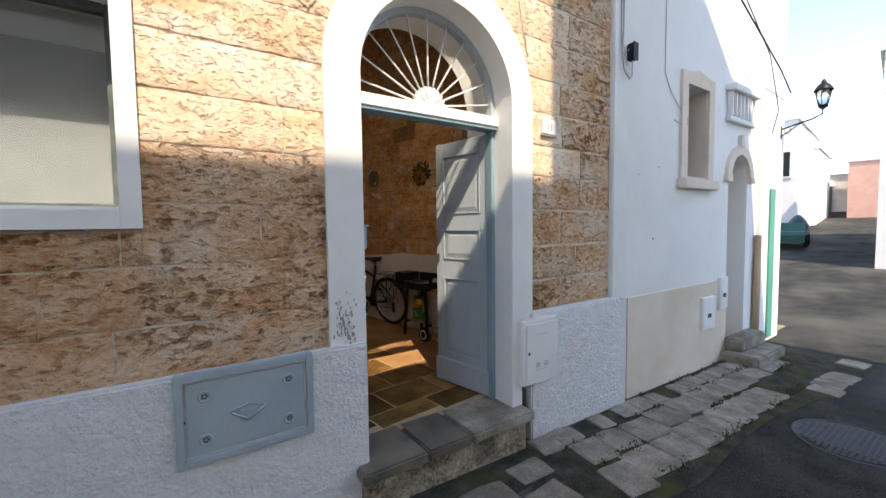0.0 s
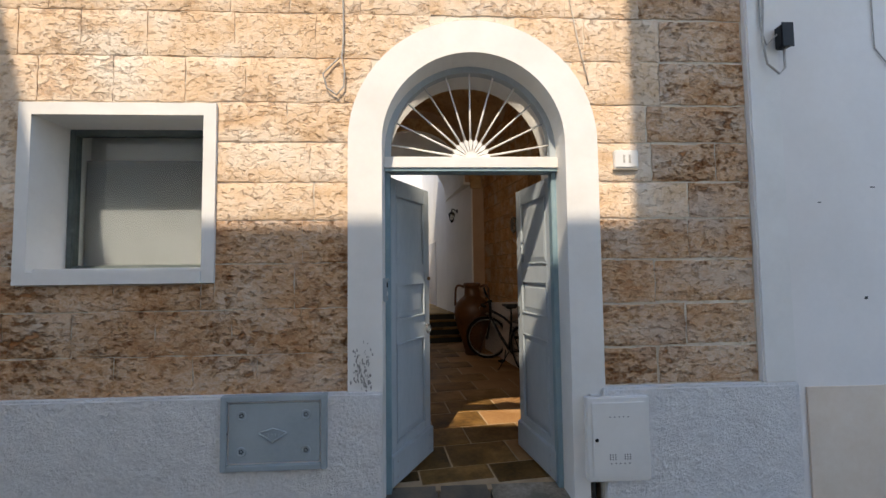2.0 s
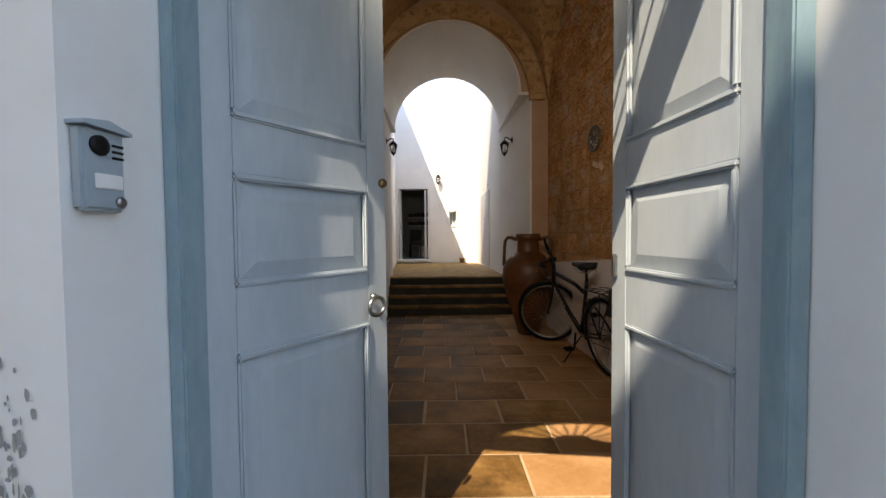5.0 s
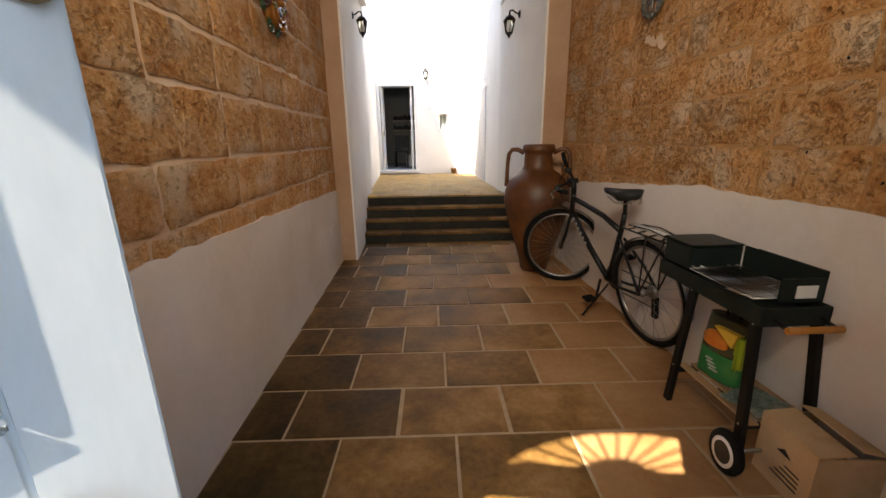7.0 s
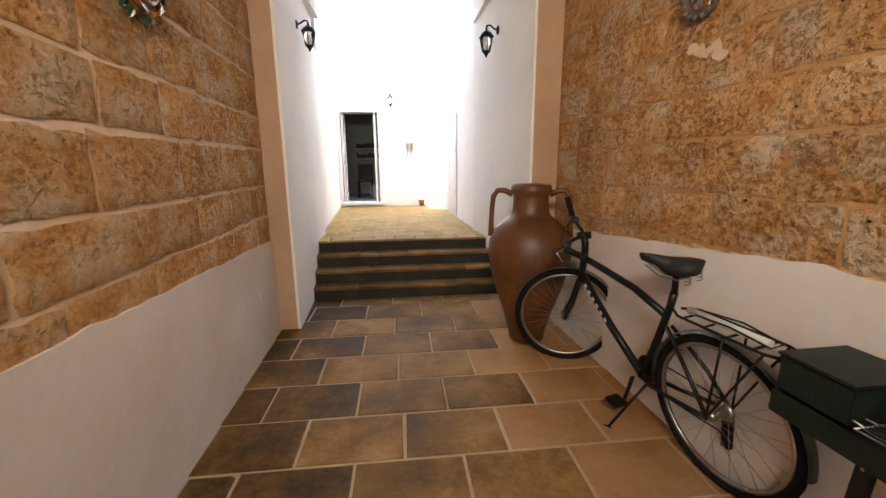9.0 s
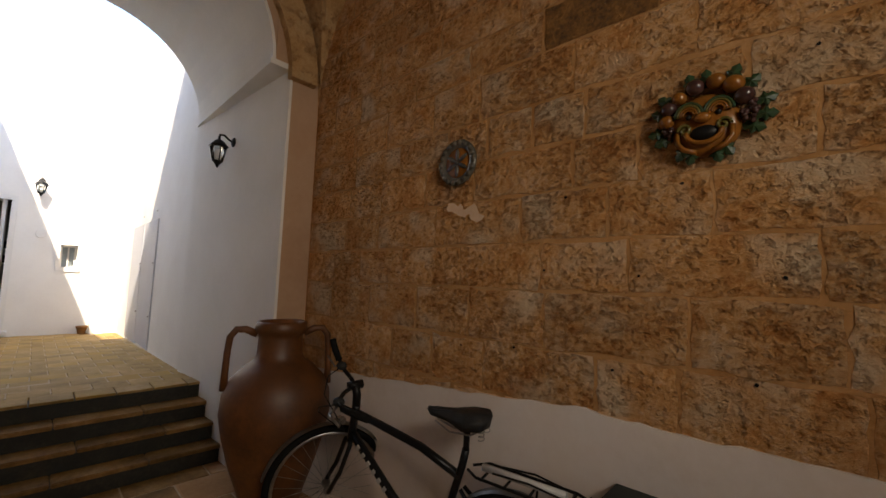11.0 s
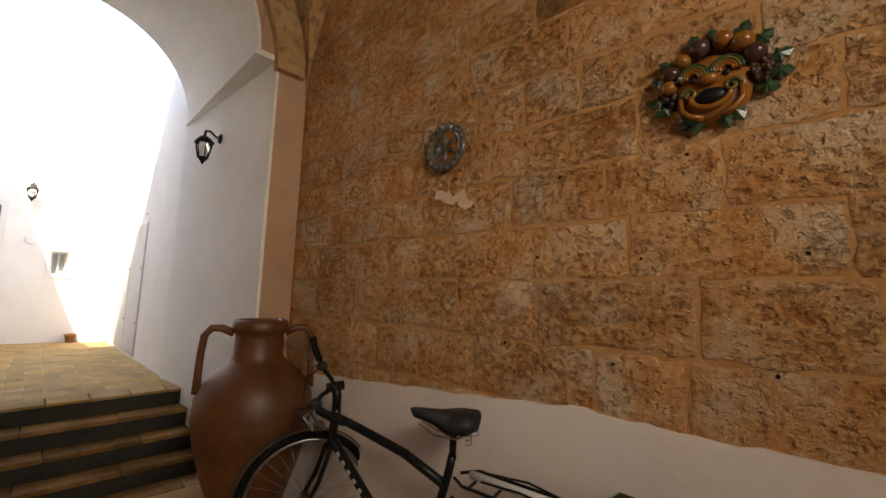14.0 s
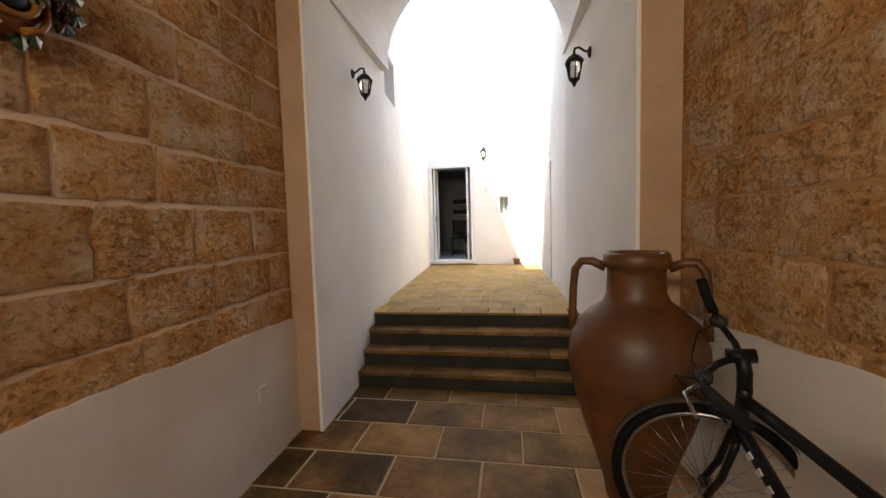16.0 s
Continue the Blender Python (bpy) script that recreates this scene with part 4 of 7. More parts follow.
box(bm, 4.26, 4.34, -0.106, -0.098, 2.845, 3.005, 0.003)
part("lid", bm, DARK_GREY, g)
cable("wall_cable", [(5.0, -0.008, 4.6), (5.0, -0.008, 3.3), (5.0, -0.008, 2.9), (5.12, -0.01, 2.74), (5.35, -0.012, 2.56), (5.44, -0.03, 2.50), (5.44, -0.03, 2.44), (5.36, -0.014, 2.42), (5.20, -0.01, 2.46)], 0.004, "thin pale cable sagging to the small window", CONCRETE)

# ---- next house: window, doorway, meters, balcony ----
w = thing("window_3", "small deep window with cream stone surround", "window", FRONT, "", "structure")
l, r, b_, t = SW
bm = B()
f = 0.13
box(bm, l - f, l, -0.03, 0.0, b_ - 0.02, t + f)
box(bm, r, r + f, -0.03, 0.0, b_ - 0.02, t + f)
solid(bm, [(l, t), (r, t), (r, t + f), ((l + r) / 2, t + f + 0.05), (l, t + f)], "y", -0.03, 0.0)
part("surround", bm, CREAM, w)
bm = B()
box(bm, l - f - 0.03, r + f + 0.03, -0.09, 0.0, b_ - 0.13, b_ - 0.02, 0.01)
part("sill", bm, CREAM, w)
bm = B()
box(bm, l + 0.002, l + 0.012, 0.0, 0.3, b_ + 0.002, t - 0.002)
box(bm, r - 0.012, r - 0.002, 0.0, 0.3, b_ + 0.002, t - 0.002)
box(bm, l + 0.012, r - 0.012, 0.0, 0.3, b_ + 0.002, b_ + 0.012)
part("reveal", bm, CREAM, w)
bm = B()
for x0, x1, z0, z1 in ((l, l + 0.05, b_, t), (r - 0.05, r, b_, t), (l + 0.05, r - 0.05, t - 0.05, t), (l + 0.05, r - 0.05, b_, b_ + 0.05), ((l + r) / 2 - 0.02, (l + r) / 2 + 0.02, b_ + 0.05, t - 0.05)):
    box(bm, x0, x1, 0.3, 0.34, z0, z1)
part("window_frame", bm, BLUE_DARK, w)
bm = B()
box(bm, l, r, 0.345, 0.36, b_, t)
part("pane", bm, DARK_GREY, w)

d = thing("door_2", "arched doorway of the next house with pale panelled door", "door", FRONT, "", "structure")
dc = (ND[0] + ND[1]) / 2
dr = (ND[1] - ND[0]) / 2
bm = B()
ring(bm, dc, dr, dr + 0.12, 1.95, -0.04, 0.0, 14)
solid(bm, [(dc - 0.05, 1.95 + dr + 0.10), (dc + 0.05, 1.95 + dr + 0.10), (dc + 0.03, 1.95 + dr + 0.25), (dc - 0.03, 1.95 + dr + 0.25)], "y", -0.05, 0.0)
box(bm, ND[0] - 0.14, ND[0], -0.05, 0.0, 1.89, 1.97)
box(bm, ND[1], ND[1] + 0.14, -0.05, 0.0, 1.89, 1.97)
part("arch_moulding", bm, CREAM, d)
bm = B()
box(bm, ND[0], ND[1], 0.28, 0.33, -0.3, 2.5)
part("leaf", bm, CREAM, d)
bm = B()
box(bm, ND[0] + 0.02, ND[0] + 0.05, 0.24, 0.28, -0.3, 2.0)
part("jamb", bm, BLUE_DARK, d)
steps_2 = thing("house_steps", "two worn pale stone steps before the next doorway", "steps", FRONT)
for k, (x0, x1, y, z0, z1) in enumerate(((6.45, 7.35, -0.42, -0.5, -0.24), (6.55, 7.30, -0.22, -0.24, -0.08))):
    bm = B()
    box(bm, x0, x1, y, 0.0, z0, z1, 0.02)
    part("step", bm, COBBLE, steps_2)
for x0, x1, z0, z1, nm, lb in ((5.88, 6.22, 0.10, 0.49, "meter_box", "small weathered pale meter box door on the cream wall"), (6.34, 6.56, 0.30, 0.70, "meter_box", "narrow white plastic meter box beside the doorway")):
    g = thing(nm, lb, "meter box", FRONT)
    bm = B()
    box(bm, x0, x1, -0.04, 0.0, z0, z1, 0.006)
    part("body", bm, LILAC, g)
    bm = B()
    box(bm, x0 + 0.025, x1 - 0.025, -0.046, -0.038, z0 + 0.025, z1 - 0.025, 0.003)
    dd = part("door", bm, LILAC, g)
    for k in range(4):
        bm = B()
        box(bm, (x0 + x1) / 2 - 0.05 + 0.026 * k, (x0 + x1) / 2 - 0.035 + 0.026 * k, -0.048, -0.045, (z0 + z1) / 2 - 0.05, (z0 + z1) / 2)
        part("slot", bm, DARK_GREY, dd)
g = thing("balcony", "small white balcony with baluster parapet", "balcony", FRONT)
bm = B()
box(bm, 6.45, 7.25, -0.11, 0.0, 2.98, 3.06, 0.01)
part("cap", bm, LILAC, g)
bm = B()
box(bm, 6.45, 7.25, -0.06, 0.0, 2.62, 2.68, 0.008)
part("base", bm, LILAC, g)
for k in range(7):
    bm = B()
    box(bm, 6.48 + 0.115 * k, 6.54 + 0.115 * k, -0.06, 0.0, 2.68, 2.98, 0.012)
    part("baluster", bm, LILAC, g)
p = thing("downpipe", "pinkish downpipe at the corner of the next house", "pipe", FRONT)
bm = B()
tube(bm, [(7.46, -0.05, -0.42), (7.46, -0.05, 1.2)], 0.04, 10)
part("pipe", bm, BEIGE, p)
bm = B()
box(bm, 7.52, 8.32, -0.05, 0.0, -0.9, 4.9)
structure("wall_third_house", bm, WHITE, "sunlit whitewashed house wall further along", "house", FRONT)
d = thing("door_3", "narrow green painted door in a white wall", "door", FRONT, "", "structure")
bm = B()
box(bm, 7.82, 8.02, -0.07, -0.05, -0.3, 1.85, 0.006)
part("leaf", bm, material("green_paint", [(0.05, 0.26, 0.19), (0.08, 0.33, 0.25)], 0.5, 3, 40, 0.1, 0.003), d)
# overhead wires along the houses
cable("overhead_wire", [(4.0, -0.3, 4.3), (5.5, -0.35, 3.85), (6.6, -0.3, 3.55), (7.6, -0.2, 3.4), (8.3, -0.12, 3.25)], 0.009, "thick dark wire strung along the house fronts")
cable("overhead_wire", [(4.0, -0.2, 4.6), (6.0, -0.3, 3.9), (7.2, -0.2, 3.5), (7.7, -0.16, 2.9), (7.75, -0.08, 2.6)], 0.006, "thin dark wire strung along the house fronts")


def street_lamp(m):
    g = thing("street_lamp", "black wrought wall lamp on a scrolled bracket", "street lamp", m)
    bm = B()
    tube(bm, [(0, 0, 0), (0, -0.25, 0.05), (0, -0.55, 0.10), (0, -0.72, 0.16), (0, -0.72, 0.24)], 0.014, 8)
    tube(bm, [(0, 0, -0.12), (0, -0.2, -0.02), (0, -0.40, 0.08)], 0.010, 8)
    tube(bm, [(0, -0.12 + 0.06 * math.cos(a * 0.4), -0.03 + 0.06 * math.sin(a * 0.4)) for a in range(16)], 0.007, 6)
    part("bracket", bm, BLACK, g)
    bm = B()
    box(bm, -0.03, 0.03, -0.012, 0.0, -0.17, 0.06, 0.004)
    part("wall_plate", bm, BLACK, g)
    c = (0, -0.72, 0.24)
    bm = B()
    lathe(bm, [(0.05, 0), (0.06, 0.02), (0.02, 0.03)], 8, Matrix.Translation(c))
    part("foot", bm, BLACK, g)
    bm = B()
    for k in range(6):
        a = math.pi * k / 3
        tube(bm, [(0.07 * math.cos(a), c[1] + 0.07 * math.sin(a), c[2] + 0.02), (0.14 * math.cos(a), c[1] + 0.14 * math.sin(a), c[2] + 0.30)], 0.008, 6)
    part("cage", bm, BLACK, g)
    bm = B()
    lathe(bm, [(0.066, 0.02), (0.132, 0.295)], 6, Matrix.Translation(c))
    p = part("glass", bm, GLASS, g)
    p.visible_shadow = False
    bm = B()
    lathe(bm, [(0.17, 0.30), (0.165, 0.32), (0.10, 0.40), (0.05, 0.43), (0.04, 0.47), (0.005, 0.50)], 12, Matrix.Translation(c))
    part("hood", bm, BLACK, g)


street_lamp(FRONT @ Matrix.Translation((8.2, -0.05, 2.72)) @ Matrix.Diagonal((0.7, 0.62, 0.8, 1)))


# ---- the far end of the street ----
def house(name, x0, x1, y0, y1, z0, z1, mat, label, windows=(), roof=None, west=True):
    """A far house with windows on its face towards -x."""
    h = thing(name, label, "house")
    bm = B()
    box(bm, x0, x1, y0, y1, z0, z1)
    part("wall", bm, mat, h)
    bm = B()
    if roof:
        solid(bm, [(x0 - 0.15, z1), (x1, z1), (x1, z1 + roof)], "y", y0 - 0.1, y1 + 0.1)
    else:
        box(bm, x0 - 0.08, x1 + 0.08, y0 - 0.08, y1 + 0.08, z1, z1 + 0.14)
    part("roof", bm, LILAC, h)
    for a, b, c, d_ in windows:
        bm = B()
        box(bm, x0 - 0.05, x0, a - 0.08, b + 0.08, c - 0.08, d_ + 0.08)
        wi = part("window", bm, WHITE, h)
        bm = B()
        box(bm, x0 - 0.06, x0 - 0.045, a, b, c, d_)
        part("pane", bm, DARK_GREY, wi)
    return h


GREEN_DARK = material("dark_green_paint", [(0.012, 0.07, 0.05), (0.02, 0.10, 0.07)], 0.5, 3, 40, 0.1, 0.003)
PINK = material("pink_render", [(0.55, 0.30, 0.24), (0.62, 0.38, 0.31)], 0.9, 2, 25, 0.2, 0.01)
house("far_house", 36.5, 42, 1.6, 5.4, 1.2, 4.4, CREAM, "low cream house closing the street", (), 1.5)
g = thing("garage_door", "dark green garage door under a white arch", "door")
bm = B()
box(bm, 36.38, 36.5, 3.05, 3.95, 2.0, 3.65)
part("leaf", bm, GREEN_DARK, g)
bm = B()
for k in range(10):
    a, b = math.pi * k / 10, math.pi * (k + 1) / 10
    solid(bm, [(3.5, 3.65), (3.5 + 0.6 * math.cos(a), 3.65 + 0.55 * math.sin(a)), (3.5 + 0.6 * math.cos(b), 3.65 + 0.55 * math.sin(b))], "x", 36.40, 36.5)
part("arch", bm, WHITE, g)
house("tall_house", 22.5, 30, 3.05, 7.0, 0.0, 5.6, LILAC, "pale two-storey house with narrow windows", ((3.25, 3.45, 3.3, 4.3), (3.55, 3.75, 3.3, 4.3)))
house("tall_house", 27.5, 33, 2.9, 3.9, 0.2, 5.0, WHITE, "white narrow house beside the far square", ((3.15, 3.35, 3.0, 4.2),))
house("corner_house", 15.5, 22, -6.0, 0.55, -0.5, 5.6, LILAC, "tall white house on the far street side", ((-0.5, -0.1, 2.9, 4.1),))
house("pink_house", 31.5, 36, -4.0, 2.05, 0.3, 4.6, PINK, "pink rendered house near the street end", ())
g = thing("parked_car", "small dark car parked by the far houses", "car", pose(19.3, 2.72, street_z(19.3) + 0.02, 0, 0, 4) @ Matrix.Scale(0.7, 4))
bm = B()
prof = [(-1.5, 0.25), (-1.5, 0.6), (-1.3, 0.75), (-0.7, 0.8), (-0.2, 1.2), (0.9, 1.2), (1.4, 0.8), (1.5, 0.6), (1.5, 0.25)]
solid(bm, prof, "y", -0.6, 0.6)
part("body", bm, GREEN_DARK, g)
bm = B()
solid(bm, [(-0.6, 0.82), (-0.17, 1.16), (0.85, 1.16), (1.25, 0.82)], "y", -0.61, 0.61)
part("windows", bm, DARK_GREY, g)
for x in (-0.95, 0.95):
    for y in (-0.62, 0.62):
        bm = B()
        lathe(bm, [(0.28, -0.08), (0.30, -0.05), (0.30, 0.05), (0.28, 0.08)], 20, Matrix.Translation((x, y, 0.29)) @ pose(0, 0, 0, 90))
        part("wheel", bm, RUBBER, g)
g = thing("covered_scooter", "scooter under a teal waterproof cover", "scooter", pose(21.6, 2.82, street_z(21.6), 0, 0, 10) @ Matrix.Scale(0.85, 4))
bm = B()
lathe(bm, [(0.42, 0.1), (0.45, 0.3), (0.40, 0.6), (0.28, 0.9), (0.12, 1.1), (0.02, 1.14)], 18)
for v in bm.verts:
    v.co.x *= 1.6
    v.co += 0.05 * Vector(noise.noise_vector(v.co * 4))
part("cover", bm, material("teal_cover", [(0.006, 0.045, 0.06), (0.012, 0.07, 0.085)], 0.5, 4, 40, 0.3, 0.02), g)
g = thing("tv_aerial", "thin metal aerial mast with a dish", "aerial", pose(27.8, 3.3, 5.1))
bm = B()
tube(bm, [(0, 0, 0), (0, 0, 1.6)], 0.02, 6)
part("mast", bm, CONCRETE, g)
bm = B()
lathe(bm, [(0.02, 0), (0.2, 0.05), (0.3, 0.12)], 16, Matrix.Translation((-0.05, 0, 0.7)) @ pose(0, 0, 0, 0, -90))
part("dish", bm, WHITE, g)

# ---- terrace: doors, lamps, window ----
g = thing("door_4", "white painted doorway with glazed leaf folded inwards", "door", None, "", "structure")
bm = B()
f = 0.07
box(bm, CD_L - f, CD_L, CY - 0.02, CY + 0.1, CD_B, CD_T + f)
box(bm, CD_R, CD_R + f, CY - 0.02, CY + 0.1, CD_B, CD_T + f)
box(bm, CD_L, CD_R, CY - 0.02, CY + 0.1, CD_T, CD_T + f)
part("surround", bm, WHITE_TRIM, g)
bm = B()
box(bm, CD_L - 0.12, CD_R + 0.12, CY - 0.12, CY, CD_B - 0.07, CD_B, 0.01)
part("sill", bm, WHITE_TRIM, g)
for x0, x1 in ((CD_L + 0.01, CD_L + 0.05), (CD_R - 0.10, CD_R - 0.05)):
    bm = B()
    for a, b, c, d_ in ((CY + 0.05, CY + 0.13, CD_B, CD_T), (CY + 0.42, CY + 0.5, CD_B, CD_T), (CY + 0.13, CY + 0.42, CD_T - 0.08, CD_T), (CY + 0.13, CY + 0.42, CD_B, CD_B + 0.1)):
        box(bm, x0, x1, a, b, c, d_)
    leaf = part("leaf", bm, WHITE_TRIM, g)
    bm = B()
    box(bm, x0 + 0.015, x0 + 0.02, CY + 0.13, CY + 0.42, CD_B + 0.1, CD_T - 0.08)
    p = part("pane", bm, GLASS, leaf)
    p.visible_shadow = False
bm = B()
box(bm, CD_L + 0.05, CD_L + 0.07, CY + 0.02, CY + 0.05, 1.38, 1.48, 0.004)
part("handle", bm, BRASS, g)
for z in (1.86, 1.56):
    g = thing("wall_shelf", "white wall shelf with dark books", "shelf", pose(1.0, 16.45, z), "shelves of the back room")
    bm = B()
    box(bm, 0, 1.0, 0, 0.3, -0.02, 0.015)
    part("board", bm, WHITE_TRIM, g)
    bm = B()
    rnd = random.Random(int(z * 100))
    x = 0.02
    while x < 0.9:
        wd = rnd.uniform(0.02, 0.05)
        box(bm, x, x + wd, 0.03, 0.22, 0.015, 0.015 + rnd.uniform(0.1, 0.17))
        x += wd + 0.003
    tagged(part("row_of_books", bm, BLACK, None, "", pose(1.0, 16.45, z)), "row of dark books standing on a wall shelf", "books", "", "stuff")
chair = thing("dining_chair", "dark wooden chair in the back room", "chair", pose(1.38, 14.9, 0.47))
for nm, q in (("seat", (-0.2, 0.2, -0.2, 0.2, 0.43, 0.47)), ("backrest", (-0.2, 0.2, 0.17, 0.2, 0.55, 0.92))):
    bm = B()
    box(bm, *q, 0.01)
    part(nm, bm, DARK_GREY, chair)
for x in (-0.18, 0.18):
    for y, h in ((-0.18, 0.43), (0.185, 0.9)):
        bm = B()
        tube(bm, [(x, y, 0), (x, y, h)], 0.018, 6)
        part("leg", bm, DARK_GREY, chair)
g = thing("storage_box", "white storage box on the back room floor", "box", pose(1.68, 15.1, 0.47))
bm = B()
box(bm, -0.18, 0.18, -0.15, 0.15, 0, 0.32, 0.01)
part("body", bm, WHITE_TRIM, g)
bm = B()
box(bm, -0.19, 0.19, -0.16, 0.16, 0.32, 0.35, 0.008)
part("lid", bm, WHITE_TRIM, g)
g = thing("window_4", "tiny white framed courtyard window", "window", None, "", "structure")
wl_, wr_, wb_, wt_ = CW
bm = B()
for q in ((wl_ - 0.05, wl_, wb_ - 0.05, wt_ + 0.05), (wr_, wr_ + 0.05, wb_ - 0.05, wt_ + 0.05), (wl_, wr_, wt_, wt_ + 0.05), (wl_, wr_, wb_ - 0.05, wb_)):
    box(bm, q[0], q[1], CY - 0.02, CY + 0.02, q[2], q[3])
part("surround", bm, WHITE_TRIM, g)
bm = B()
for q in ((wl_, wl_ + 0.03, wb_, wt_), (wr_ - 0.03, wr_, wb_, wt_), (wl_ + 0.03, wr_ - 0.03, wt_ - 0.03, wt_), (wl_ + 0.03, wr_ - 0.03, wb_, wb_ + 0.03), ((wl_ + wr_) / 2 - 0.01, (wl_ + wr_) / 2 + 0.01, wb_ + 0.03, wt_ - 0.03)):
    box(bm, q[0], q[1], CY + 0.16, CY + 0.2, q[2], q[3])
part("window_frame", bm, WHITE_TRIM, g)
bm = B()
box(bm, wl_, wr_, CY + 0.21, CY + 0.23, wb_, wt_)
part("pane", bm, PANEL, g)
g = thing("door_5", "grey metal door in the courtyard wall with strap bolts", "door", None, "", "structure")
GREY = material("grey_door_paint", [(0.42, 0.43, 0.46), (0.48, 0.49, 0.52)], 0.5, 3, 40, 0.1, 0.004)
for y0_, y1_ in ((GD[0] + 0.01, 11.27), (11.28, GD[1] - 0.01)):
    bm = B()
    box(bm, EX - 0.015, EX + 0.02, y0_, y1_, terrace_z(y0_) + 0.01, GD[2] - 0.01, 0.006)
    lf = part("leaf", bm, GREY, g)
    for z in (0.9, 1.6, 2.3):
        bm = B()
        lathe(bm, [(0.012, 0), (0.012, 0.01), (0.006, 0.014)], 8, Matrix.Translation((EX - 0.015, y0_ + 0.06, z)) @ pose(0, 0, 0, 0, -90))
        part("bolt", bm, STEEL, lf)
g = thing("wall_slot", "narrow grey cover plate in the courtyard wall", "cover plate")
bm = B()
box(bm, court_x(12.4) - 0.02, court_x(12.4) + 0.02, 12.35, 12.45, 1.65, 2.1, 0.004)
part("plate", bm, LILAC, g)
g = thing("junction_cover", "round white cover on the courtyard wall", "cover plate", pose(2.22, CY, 2.05, 90))
bm = B()
lathe(bm, [(0.07, 0), (0.07, 0.012), (0.06, 0.018)], 20)
part("disc", bm, WHITE_TRIM, g)
g = thing("plant_pot", "small terracotta pot in the courtyard corner", "pot", pose(2.84, CY - 0.16, terrace_z(CY - 0.16)) @ Matrix.Scale(0.7, 4))
bm = B()
lathe(bm, [(0.07, 0), (0.10, 0.16), (0.115, 0.16), (0.115, 0.2), (0.09, 0.2), (0.085, 0.12), (0.01, 0.12)], 18)
part("pot", bm, COTTO_PALE, g)


def lantern(m, label):
    """A wall lantern; its wall is behind it at y = 0, its arm reaches to -y."""
    g = thing("wall_lantern", label, "lantern", m, "wall lanterns")
    bm = B()
    lathe(bm, [(0.045, 0), (0.045, 0.01), (0.03, 0.02), (0.012, 0.024)], 16, pose(0, 0, 0.06, 90))
    part("wall_plate", bm, BLACK, g)
    bm = B()
    tube(bm, [(0, -0.01, 0.06), (0, -0.05, 0.075), (0, -0.09, 0.105), (0, -0.125, 0.10), (0, -0.13, 0.06)], 0.010, 8)
    part("arm", bm, BLACK, g)
    c = Matrix.Translation((0, -0.13, -0.02))
    bm = B()
    lathe(bm, [(0.082, 0.0), (0.085, 0.008), (0.055, 0.045), (0.03, 0.065), (0.012, 0.075), (0.012, 0.095), (0.004, 0.12)], 6, c)
    part("hood", bm, BLACK, g)
    bm = B()
    for k in range(6):
        a = math.pi * k / 3
        tube(bm, [(0.07 * math.cos(a), -0.13 + 0.07 * math.sin(a), -0.02), (0.042 * math.cos(a), -0.13 + 0.042 * math.sin(a), -0.155)], 0.005, 6)
    part("cage", bm, BLACK, g)
    bm = B()
    lathe(bm, [(0.040, -0.132), (0.066, -0.003)], 6, c)
    p = part("glass", bm, GLASS, g)
    p.visible_shadow = False
    bm = B()
    lathe(bm, [(0.018, -0.12), (0.026, -0.07), (0.016, -0.03)], 12, c)
    part("bulb", bm, WHITE_TRIM, g)
    bm = B()
    lathe(bm, [(0.005, -0.195), (0.014, -0.175), (0.030, -0.15), (0.046, -0.137), (0.046, -0.13)], 12, c)
    part("base", bm, BLACK, g)
    return g


lan = lantern(pose(3.338, 7.74, 2.585, 0, 0, -90) @ Matrix.Scale(0.92, 4), "black wall lantern with clear glass under the archway")
copy_thing(lan, pose(1.415, 7.72, 2.585, 0, 0, 90) @ Matrix.Scale(0.92, 4))
lantern(pose(2.16, CY, 2.87), "small black wall lantern on the courtyard wall")
g = thing("socket_plate", "small beige cover plate on the passage dado", "socket", WALL_W @ pose(6.42, -0.014, 0.44))
bm = B()
box(bm, -0.04, 0.04, -0.01, 0, -0.04, 0.04, 0.004)
part("plate", bm, DADO_IN, g)


# ---- passage: amphora, bicycle, barbecue ----
def amphora(m):
    g = thing("amphora", "tall glazed terracotta amphora with two handles on the floor", "amphora", m)
    bm = B()
    prof = [(0.135, 0), (0.15, 0.02), (0.16, 0.1), (0.205, 0.25), (0.27, 0.42), (0.325, 0.6), (0.345, 0.73), (0.338, 0.84), (0.30, 0.93), (0.225, 1.0), (0.165, 1.04), (0.146, 1.08), (0.142, 1.18), (0.145, 1.205), (0.162, 1.215), (0.168, 1.24), (0.162, 1.275), (0.15, 1.285), (0.128, 1.28), (0.12, 1.2), (0.118, 1.05), (0.02, 1.04)]
    lathe(bm, prof, 56)
    for v in bm.verts:
        v.co += 0.004 * Vector(noise.noise_vector(v.co * 5))
    part("body", bm, TERRACOTTA, g)
    for s in (-1, 1):
        bm = B()
        pts = [(s * 0.15, 0, 1.205), (s * 0.22, 0, 1.235), (s * 0.275, 0, 1.235), (s * 0.31, 0, 1.19), (s * 0.32, 0, 1.1), (s * 0.325, 0, 0.98), (s * 0.325, 0, 0.87)]
        tube(bm, pts, 0.022, 10, taper=[0.024, 0.022, 0.022, 0.022, 0.021, 0.021, 0.026])
        part("handle", bm, TERRACOTTA, g)
    return g


amphora(pose(3.29, 6.42, 0, 0, 0, -18) @ Matrix.Diagonal((0.89, 0.89, 0.94, 1)))

